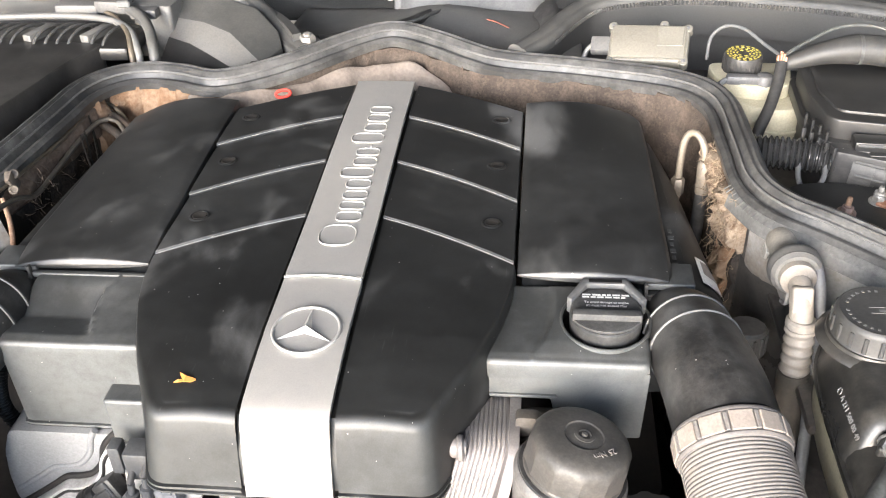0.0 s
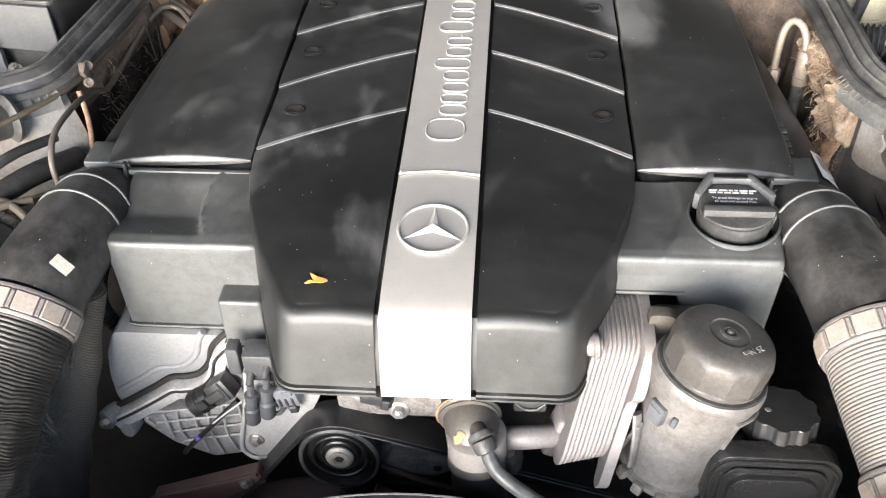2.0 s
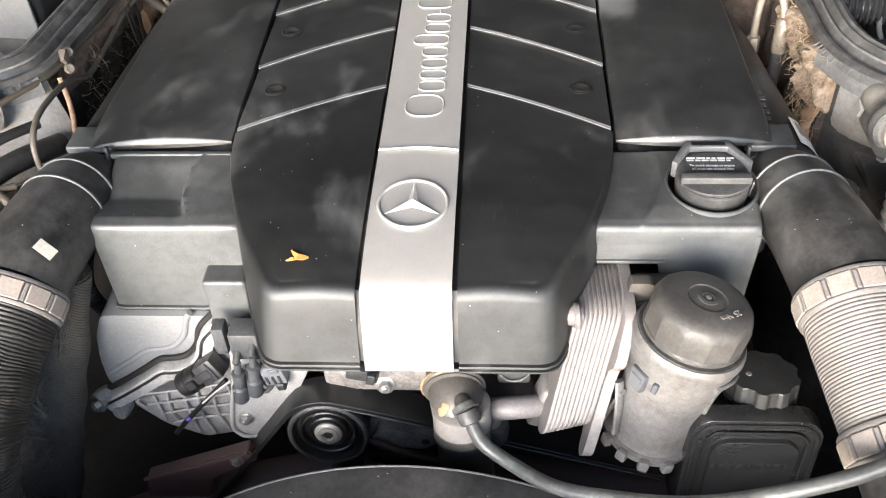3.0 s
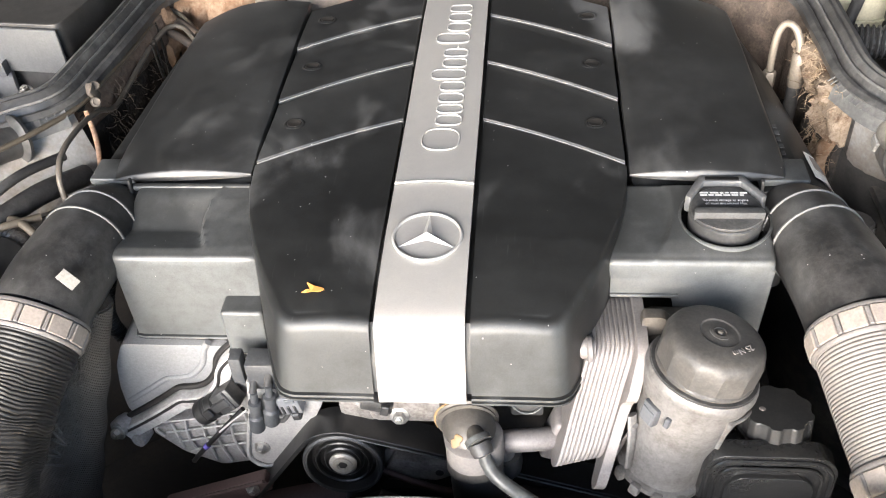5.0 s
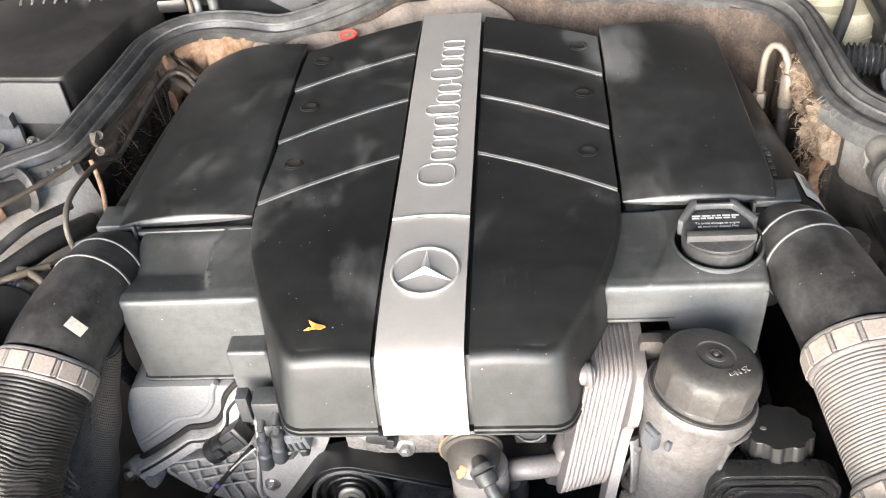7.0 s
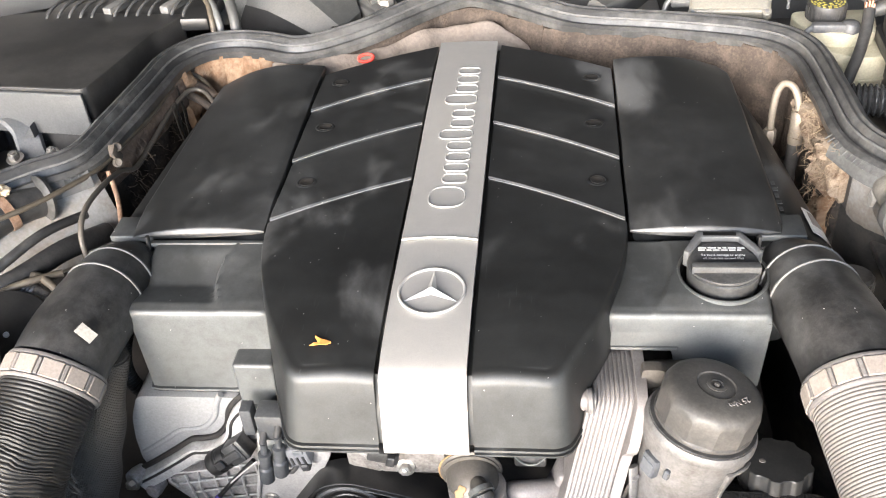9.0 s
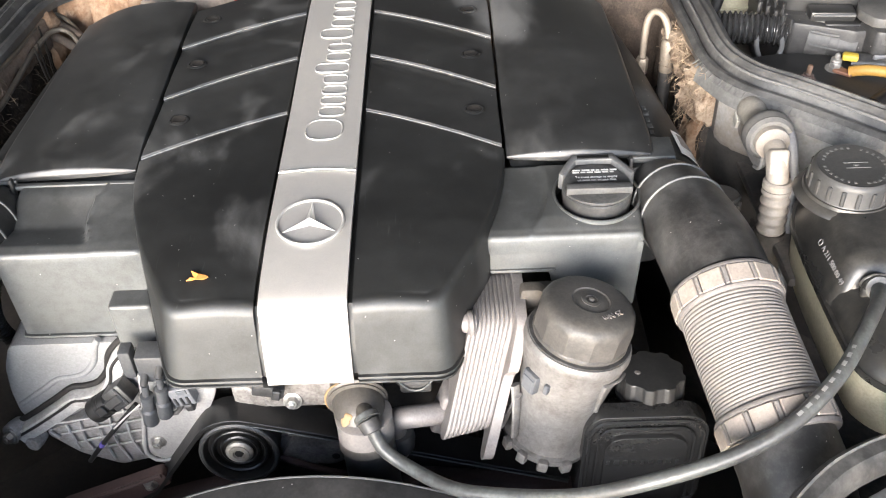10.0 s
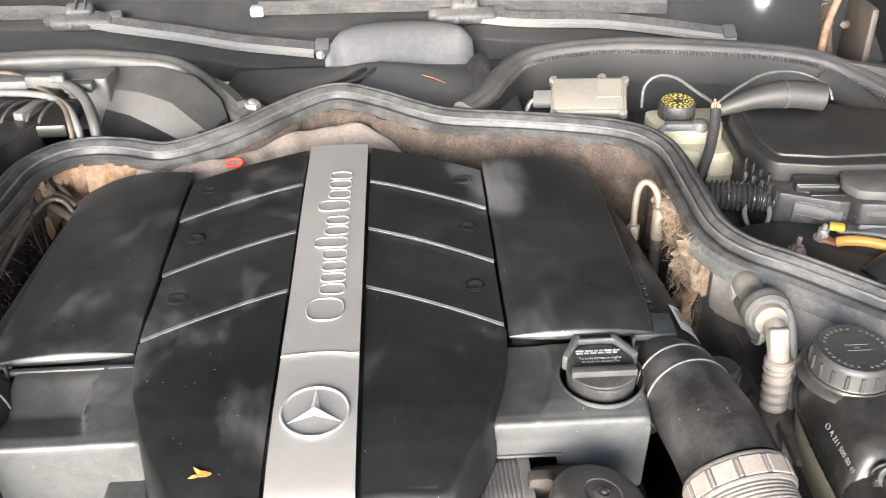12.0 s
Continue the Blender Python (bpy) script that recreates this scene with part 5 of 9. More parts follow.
steer_cap = surface("satin_black_cap", (0.024, 0.024, 0.0237), 0.40, spec=0.6, dirt=(0.055, 0.053, 0.050), dirt_amount=0.5, dirt_scale=40)


def steering_reservoir():
    c = Vector((0.3085, -0.3825, 0.7410))
    ax = Vector((0.0, 0.17, 1.0)).normalized()
    t = thing("steering_fluid_cap", c, "black lobed cap of the power steering reservoir", "cap")

    def lobes(a, r, h):
        k = ease(0.005, 0.008, h) * ease(0.0268, 0.0285, r)
        return r * (1 - 0.085 * k * (0.5 + 0.5 * math.tanh(3.0 * math.cos(9 * a + 0.6))))
    part("cap", lathe([(0.0275, 0.0), (0.0300, 0.001), (0.0318, 0.003), (0.0322, 0.0062), (0.0310, 0.0072), (0.0310, 0.0270), (0.0308, 0.0281), (0.0302, 0.0287), (0.0260, 0.0289), (0.0, 0.0286)], c, ax, 144, shape=lobes), steer_cap, t, "", 28)
    part("notch_tab", rbox(c + Vector((0.0045, -0.0312, 0.0005)), (0.006, 0.004, 0.009), 0.001), steer_cap, t)
    part("nub", lathe([(0.0030, 0.0), (0.0026, 0.0010), (0.0, 0.0013)], c + ax * 0.0284 + Vector((-0.0135, -0.002, 0.0003)), ax, 14), collar_grey, t, "worn grey nub")
    part("neck", lathe([(0.026, -0.03), (0.026, 0.003)], c, (0, 0, 1), 32), steer_cap, t)


def black_case():
    t = thing("steering_pump_case", (0.31, -0.40, 0.62), "black plastic case with a recessed lid and moulded marks", "case")
    part("body", rbox((0.309, -0.375, 0.650), (0.108, 0.085, 0.12), 0.008, 3), case_black, t)
    frame_out = [(0.251, 0.640), (0.253, 0.748), (0.264, 0.764), (0.352, 0.764), (0.366, 0.748), (0.368, 0.640)]
    lid = part("lid", prism(round_outline(frame_out, 0.014, 5), -0.4235, -0.405, "xz", 0.004, 3), case_black, t, "rounded front lid")
    for gap, deep, r in ((0.005, -0.4250, 0.0022), (0.013, -0.4262, 0.0016)):
        ring = round_outline([(0.251 + gap, 0.640), (0.253 + gap, 0.748 - gap * 0.6), (0.264 + gap * 0.7, 0.764 - gap), (0.352 - gap * 0.7, 0.764 - gap), (0.366 - gap, 0.748 - gap * 0.6), (0.368 - gap, 0.640)], 0.012, 5)
        part("lid_rim", tube([(x, deep, z) for x, z in ring], r, 8, straight=True), case_black, lid, "raised rim of the lid")
    panel = [(0.272, 0.640), (0.272, 0.728), (0.282, 0.740), (0.338, 0.740), (0.348, 0.728), (0.348, 0.640)]
    part("lid_panel", prism(round_outline(panel, 0.010, 5), -0.4285, -0.42, "xz", 0.003, 3), case_black, lid, "raised middle panel")
    for k in range(9):
        part("moulded_mark", rbox((0.276 + 0.008 * k, -0.4287, 0.706), (0.0045 if k % 4 else 0.003, 0.0008, 0.006), 0.0002, 1), print_grey_dark, lid)
    t.location += Vector((-0.010, 0.0, -0.005))


print_grey_dark = surface("moulded_black_mark", (0.018, 0.018, 0.018), 0.4, bump=0)
steering_reservoir()
black_case()


# ---- thermostat neck, hose and the thin vent hose ----
def thermostat():
    t = thing("thermostat_neck", (0.04, -0.40, 0.76), "grimy cast thermostat neck with amber sealant and a radiator hose", "coolant hose")
    axis = Vector((0.08, -1.0, -0.10)).normalized()
    part("neck", tube([(0.033, -0.355, 0.758), (0.036, -0.386, 0.758), (0.0395, -0.402, 0.753), (0.0425, -0.408, 0.738), (0.0437, -0.411, 0.722)], 0.0255, 36, 0.003, radius=lambda u, n: 0.0262 - 0.0022 * math.sin(math.pi * min(1.0, u / n))), alu_grimy, t, "", 60)
    c = Vector((0.036, -0.390, 0.7575))
    part("seal_ring", lathe([(0.024, -0.0035), (0.0283, -0.0025), (0.0290, 0.0), (0.0278, 0.0012), (0.0270, 0.0016), (0.0270, 0.0032), (0.024, 0.0042)], c, axis, 48), alu_grimy, t, "thin round flange")
    bead = [c + Vector((-0.0284 * math.cos(a), -0.0020, 0.0284 * math.sin(a))) for a in [radians(-20 + 8 * k) for k in range(11)]]
    part("sealant_bead", tube(bead, 0.0014, 8, straight=True, radius=lambda u, n: 0.0005 + 0.0011 * math.sin(math.pi * u / n)), orange_seal, t, "bead of amber sealant")
    part("sealant_smear", lathe([(0.0055, 0.0), (0.0050, 0.0005), (0.003, 0.0008), (0.0, 0.0009)], (0.0290, -0.4205, 0.7650), (-0.35, -0.75, 0.6), 18, shape=lambda a, r, h: r * (1 + 0.3 * math.sin(2 * a) + 0.15 * math.sin(5 * a))), orange_seal, t, "smear of amber sealant")
    part("hose", tube([(0.0435, -0.409, 0.742), (0.0455, -0.4125, 0.70), (0.049, -0.420, 0.65), (0.053, -0.430, 0.54)], 0.0248, 32, 0.008), rubber, t, "thick black radiator hose")
    part("clamp_band", lathe([(0.0240, -0.0125), (0.0264, -0.012), (0.0258, 0.0), (0.0262, 0.0105), (0.0242, 0.0115)], (0.0437, -0.4098, 0.7480), (-0.05, 0.08, 1), 40), collar_grey, t, "wide tan clamp band")


def vent_hose():
    pts = [(0.0515, -0.428, 0.765), (0.060, -0.438, 0.747), (0.082, -0.452, 0.738), (0.122, -0.482, 0.745), (0.167, -0.500, 0.758), (0.220, -0.518, 0.780), (0.271, -0.529, 0.810), (0.334, -0.527, 0.837), (0.378, -0.515, 0.859),
           (0.418, -0.486, 0.877), (0.451, -0.445, 0.884), (0.473, -0.413, 0.884), (0.483, -0.390, 0.876), (0.485, -0.375, 0.870)]
    t = thing("vent_hose", pts[0], "thin grey-black rubber vent hose between neck and coolant tank", "hose")
    part("hose", tube(pts, 0.0062, 16, 0.008), hose_grey, t)
    part("clip", lathe([(0.0068, -0.006), (0.0098, -0.005), (0.0102, 0.0), (0.0092, 0.006), (0.0068, 0.007)], (0.0510, -0.4280, 0.7660), (0.40, -0.65, -0.60), 24), dull_black, t, "black clip ring")
    part("clip_band", lathe([(0.0078, -0.003), (0.0118, -0.0025), (0.0118, 0.0025), (0.0078, 0.003)], (0.0480, -0.4220, 0.7690), (0.40, -0.75, -0.30), 24), hose_grey, t, "grey locking band")
    part("spigot", tube([(0.0420, -0.408, 0.766), (0.0470, -0.419, 0.7695), (0.0515, -0.429, 0.765)], 0.0082, 16), alu_grimy, t)
    part("clip", lathe([(0.0066, -0.007), (0.0105, -0.006), (0.0105, -0.002), (0.0090, 0.0), (0.0105, 0.002), (0.0105, 0.005), (0.0066, 0.006)], (0.4835, -0.386, 0.8745), (0.1, 0.9, -0.4), 24), hose_grey, t, "grey quick connector")
    line = spline(pts, 0.008)
    for k in range(9):
        p, d = line[-13 - k], (line[-12 - k] - line[-13 - k]).normalized()
        up = Vector((-0.45, -0.25, 0.86))
        up = (up - d * up.dot(d)).normalized()
        part("print_bar", rbox(p + up * 0.0060, (0.0048 if k % 3 else 0.003, 0.0028, 0.0008), 0, 1, Matrix((d, up.cross(d), up)).transposed()), print_faint, t)
    bm = bmesh.new()
    tube([(0.4840 + 0.011 * math.cos(a), -0.3800 - 0.002 * math.sin(a), 0.874 + 0.010 * math.sin(a)) for a in [0.3 + 5.2 * k / 16 for k in range(17)]], 0.0012, 8, straight=True, bm=bm)
    part("wire_clip", bm, steel, t, "bent wire clip")


hose_grey = surface("grey_black_hose", (0.05, 0.05, 0.049), 0.42, dirt=(0.13, 0.145, 0.135), dirt_amount=0.6, dirt_scale=30)
thermostat()
vent_hose()


# ---- coolant expansion tank ----


def loft(outlines):
    """A closed body from level outlines of equal count, each a height and its points."""
    bm = bmesh.new()
    rings_to_mesh(bm, [[bm.verts.new((x, y, z)) for x, y in pts] for z, pts in outlines])
    return bm


def coolant_tank():
    t = thing("coolant_tank", (0.53, -0.36, 0.74), "coolant tank with a dark smoky shell over a yellowed cream body", "coolant tank")
    rim = [(0.468, -0.226), (0.452, -0.262), (0.4485, -0.32), (0.4480, -0.40), (0.4500, -0.455), (0.468, -0.478), (0.52, -0.492), (0.68, -0.490), (0.68, -0.20), (0.52, -0.205)]

    def inset(pts, d, r=0.016):
        c = Vector((0.56, -0.35))
        out = []
        for x, y in pts:
            v = Vector((x, y)) - c
            out.append(Vector((x, y)) - Vector((math.copysign(min(d, abs(v.x)), v.x), math.copysign(min(d, abs(v.y)), v.y))))
        return round_outline([(p.x, p.y) for p in out], r, 5)
    part("body", loft([(0.765, inset(rim, 0.030)), (0.774, inset(rim, 0.016)), (0.790, inset(rim, 0.008)), (0.815, inset(rim, 0.005)), (0.842, inset(rim, 0.004))]), cream, t, "yellowed cream lower body", 50)
    part("flange", loft([(0.8410, inset(rim, 0.001)), (0.8420, inset(rim, -0.001)), (0.8462, inset(rim, -0.001)), (0.8475, inset(rim, 0.001))]), tank_dark, t, "black welded flange between shell and body", 40)
    rear = [(0.472, -0.230), (0.455, -0.266), (0.4510, -0.32), (0.4510, -0.388), (0.68, -0.388), (0.68, -0.204), (0.52, -0.209)]
    part("shield", loft([(0.846, inset(rear, 0.0)), (0.850, inset(rear, 0.0)), (0.880, inset(rear, 0.013)), (0.886, inset(rear, 0.017)), (0.8895, inset(rear, 0.023)), (0.8905, inset(rear, 0.032))]), tank_dark, t, "dark glossy shell", 40)
    front = [(0.4525, -0.36), (0.4525, -0.455), (0.470, -0.476), (0.52, -0.489), (0.68, -0.488), (0.68, -0.36)]
    part("shield_front", loft([(0.846, inset(front, 0.0)), (0.852, inset(front, 0.001)), (0.860, inset(front, 0.006)), (0.866, inset(front, 0.014)), (0.869, inset(front, 0.026))]), tank_dark, t, "lower rounded front of the shell", 40)
    part("step", rbox((0.57, -0.3885, 0.866), (0.20, 0.006, 0.020), 0.0028, 3), tank_dark, t)
    c = Vector((0.4965, -0.2685, 0.889))
    cap = part("cap", lathe([(0.0375, 0.0), (0.0380, 0.003), (0.0370, 0.005), (0.0368, 0.020), (0.0356, 0.0240), (0.0335, 0.0258), (0.0315, 0.0255), (0.0, 0.0255)], c, (0, 0, 1), 72), tank_cap, t, "black ribbed screw cap with moulded print")
    for k in range(18):
        a = 2 * math.pi * k / 18
        part("grip", rbox(c + Vector((0.0372 * math.cos(a), 0.0372 * math.sin(a), 0.012)), (0.0026, 0.0040, 0.016), 0.0008, 1, Matrix.Rotation(a, 3, "Z")), tank_cap, cap)
    for k in range(30):
        a = 2 * math.pi * k / 30
        if k % 8 == 6:
            continue
        part("print_bar", rbox(c + Vector((0.0275 * math.cos(a), 0.0275 * math.sin(a), 0.0256)), (0.0026, 0.0022, 0.0005), 0, 1, Matrix.Rotation(a, 3, "Z")), print_grey, cap)
    for dy in (-0.0035, 0.0045):
        part("print_bar", rbox(c + Vector((0.002, dy, 0.0256)), (0.022, 0.0008, 0.0005), 0, 1), print_grey, cap)
    part("print_bar", rbox(c + Vector((0.001, 0.0003, 0.0256)), (0.005, 0.0024, 0.0005), 0, 1), print_grey, cap)
    part("neck", lathe([(0.048, -0.006), (0.0455, -0.002), (0.0410, 0.000), (0.0400, 0.003), (0.0385, 0.003)], c, (0, 0, 1), 48), tank_dark, t, "flared neck under the cap")
    part("port", lathe([(0.013, 0.0), (0.013, 0.006), (0.009, 0.008), (0.009, 0.016)], (0.4845, -0.384, 0.871), (0, -0.95, 0.2), 24), tank_dark, t)
    slope = Vector((0.013, 0, 0.030)).normalized()
    run = Vector((0, -1, 0))
    m = Matrix((run, slope, run.cross(slope))).transposed().to_4x4()
    m.translation = Vector((0.4597, -0.352, 0.8690)) + run.cross(slope) * 0.0008
    writing("A 211 500 00 49", 0.0074, m, "part_number", print_faint, t, label="pale printed part number")
    m.translation = Vector((0.4597, -0.321, 0.8690)) + run.cross(slope) * 0.0008
    part("print_ring", tube([m @ Vector((0.0028 * math.cos(2 * math.pi * k / 16), 0.0028 * math.sin(2 * math.pi * k / 16), 0)) for k in range(17)], 0.0004, 6, straight=True), print_faint, t, "pale printed ring")


tank_dark = surface("dark_smoky_plastic", (0.020, 0.020, 0.0195), 0.30, dirt=(0.070, 0.066, 0.058), dirt_amount=0.6, dirt_scale=16)
tank_cap = surface("cap_black_plastic", (0.036, 0.036, 0.0355), 0.48, dirt=(0.07, 0.07, 0.067), dirt_amount=0.5, dirt_scale=30)
coolant_tank()

# ---- front left of the engine: head cover, castings, plugs, belt drive ----
cover_satin = surface("satin_grey_magnesium", (0.245, 0.245, 0.243), 0.45, metal=0.15, dirt=(0.30, 0.30, 0.30), dirt_amount=0.6, dirt_scale=24, grain=500, bump=0.12)
casting = surface("grimy_cast_head", (0.38, 0.365, 0.35), 0.6, metal=0.15, dirt=(0.14, 0.12, 0.10), dirt_amount=0.6, dirt_scale=45, grain=400, bump=0.4)
bracket_alu = surface("speckled_aluminium_bracket", (0.34, 0.33, 0.315), 0.5, metal=0.25, dirt=(0.48, 0.465, 0.44), dirt_amount=0.5, dirt_scale=120, bump=0.25)


flange_alu = surface("pale_cast_flange", (0.50, 0.49, 0.475), 0.55, metal=0.1, dirt=(0.24, 0.22, 0.20), dirt_amount=0.7, dirt_scale=40, grain=500, bump=0.2)


def head_cover():
    t = thing("cylinder_head_cover", (-0.27, -0.29, 0.62), "grey satin metal cylinder head cover with a stepped flange", "cylinder head")
    out = [(-0.318, 0.756), (-0.331, 0.725), (-0.337, 0.690), (-0.338, 0.655), (-0.330, 0.640), (-0.300, 0.632), (-0.262, 0.664), (-0.252, 0.672), (-0.243, 0.682), (-0.236, 0.700), (-0.222, 0.726), (-0.200, 0.748), (-0.200, 0.756)]
    part("cover", prism(round_outline(out, 0.008, 4), -0.305, -0.22, "xz", 0.006, 3), cover_satin, t)
    rim = [(-0.346, -0.312, 0.637), (-0.319, -0.312, 0.655), (-0.289, -0.312, 0.677), (-0.269, -0.312, 0.692), (-0.255, -0.312, 0.694), (-0.239, -0.312, 0.700), (-0.225, -0.312, 0.717), (-0.218, -0.312, 0.739), (-0.206, -0.312, 0.755), (-0.191, -0.312, 0.768)]
    mid = [Vector((x, 0, z)) for x, y, z in spline(rim, 0.004)]
    inner, outer = [], []
    for i, q in enumerate(mid):
        d = (mid[min(i + 1, len(mid) - 1)] - mid[max(i - 1, 0)]).normalized()
        o = Vector((d.z, 0, -d.x))
        inner.append((q.x + o.x * -0.001, q.z + o.z * -0.001))
        outer.append((q.x + o.x * 0.015, q.z + o.z * 0.015))
    part("flange", prism(inner + outer[::-1], -0.3225, -0.305, "xz", 0.0016), flange_alu, t, "pale raised flange")
    groove = [(x * 0.72 + q * 0.28, -0.3222, z * 0.72 + r * 0.28) for (x, z), (q, r) in zip(inner, outer)]
    part("groove", tube(groove, 0.0018, 10, 0.006), dark_void, t, "dark joint beside the flange")
    gap = [(x - 0.0018, -0.3080, z + 0.0022) for x, z in inner]
    part("joint", tube(gap, 0.0032, 10, 0.006), dark_void, t, "dark joint between cover and flange")
    shoulder = [(x - 0.013, -0.3045, z + 0.0125) for x, z in inner[8:-6]]
    part("bead", tube(shoulder, 0.0034, 12, 0.006), cover_satin, t)
    part("lug", lathe([(0.010, -0.010), (0.011, 0.0), (0.010, 0.008), (0.007, 0.010)], (-0.345, -0.316, 0.640), (-0.4, -0.9, 0.2), 20), casting, t)
    part("lug", lathe([(0.008, -0.010), (0.009, 0.0), (0.008, 0.008)], (-0.327, -0.318, 0.624), (-0.2, -0.9, 0.1), 20), casting, t)
    bolt((-0.346, -0.325, 0.640), (-0.4, -0.9, 0.2), 0.006, t)
    part("head", prism(round_outline([(-0.310, 0.64), (-0.258, 0.656), (-0.236, 0.69), (-0.196, 0.742), (-0.180, 0.735), (-0.186, 0.618), (-0.208, 0.588), (-0.245, 0.578), (-0.285, 0.600), (-0.311, 0.632)], 0.006, 3), -0.318, -0.20, "xz", 0.004), casting, t, "grimy cast head")
    rnd = random.Random(8)
    for k, foot in ((0, 0.630), (1, 0.611), (2, 0.599), (3, 0.590), (4, 0.588), (5, 0.596), (6, 0.610)):
        x = -0.303 + 0.0165 * k
        part("rib", tube([(x, -0.3205, 0.645 + 0.012 * k * 0.5), (x + rnd.uniform(-0.003, 0.003), -0.3225, 0.630 + 0.4 * (foot - 0.60)), (x + 0.004, -0.3205, foot)], 0.0013, 8, 0.01), flange_alu, t)
    for k in range(4):
        z = 0.662 - 0.0165 * k
        part("rib", tube([(-0.306 + 0.010 * k, -0.3205, z - 0.010), (-0.26, -0.3225, z), (-0.198, -0.3205, z + 0.012)], 0.0013, 8, 0.012), flange_alu, t)


def sensor_plug():
    t = thing("cam_sensor_plug", (-0.215, -0.335, 0.70), "black round sensor plug with a dark lead on the head", "connector")
    axis = Vector((0.039, 0.004, 0.028)).normalized()
    base = Vector((-0.241, -0.338, 0.690))
    part("sensor", lathe([(0.0095, 0.0), (0.0128, 0.002), (0.0136, 0.005), (0.0136, 0.012), (0.0122, 0.0135), (0.0122, 0.017), (0.0132, 0.0185), (0.0130, 0.026), (0.0108, 0.028), (0.0105, 0.036)], base, axis, 32), rubber_dark, t, "rounded sensor body", 30)
    x = axis
    z = Vector((0, -1, 0.3))
    z = (z - x * z.dot(x)).normalized()
    turn = Matrix((x, z.cross(x), z)).transposed()
    part("plug", rbox(base + axis * 0.040, (0.024, 0.024, 0.020), 0.0022, 2, turn), sensor_nylon, t, "dark grey cable plug")
    part("latch", rbox(base + axis * 0.036 + z * 0.0115, (0.020, 0.010, 0.004), 0.0012, 1, turn), sensor_nylon, t)
    part("rib", rbox(base + axis * 0.046 + z * 0.0105, (0.003, 0.022, 0.003), 0.0008, 1, turn), sensor_nylon, t)
    part("tab", rbox(base + axis * 0.020 + z * 0.0150, (0.010, 0.010, 0.003), 0.0010, 1, turn), rubber_dark, t)
    part("lead", tube([(-0.190, -0.348, 0.712), (-0.214, -0.350, 0.684), (-0.241, -0.349, 0.650), (-0.262, -0.345, 0.620)], 0.0026, 12), rubber_dark, t)
    part("bare_wire", tube([(-0.184, -0.352, 0.716), (-0.204, -0.353, 0.697), (-0.219, -0.353, 0.681)], 0.0010, 8), flange_alu, t, "pale edge of the lead")
    part("tape", tube([(-0.2375, -0.3492, 0.6545), (-0.2415, -0.3490, 0.6495)], 0.0031, 12, 0.002), blue_tape, t, "violet tape band")


sensor_nylon = surface("dark_plug_nylon", (0.026, 0.026, 0.026), 0.42, dirt=(0.08, 0.078, 0.074), dirt_amount=0.5, dirt_scale=50)
blue_tape = surface("violet_tape", (0.10, 0.08, 0.30), 0.5)


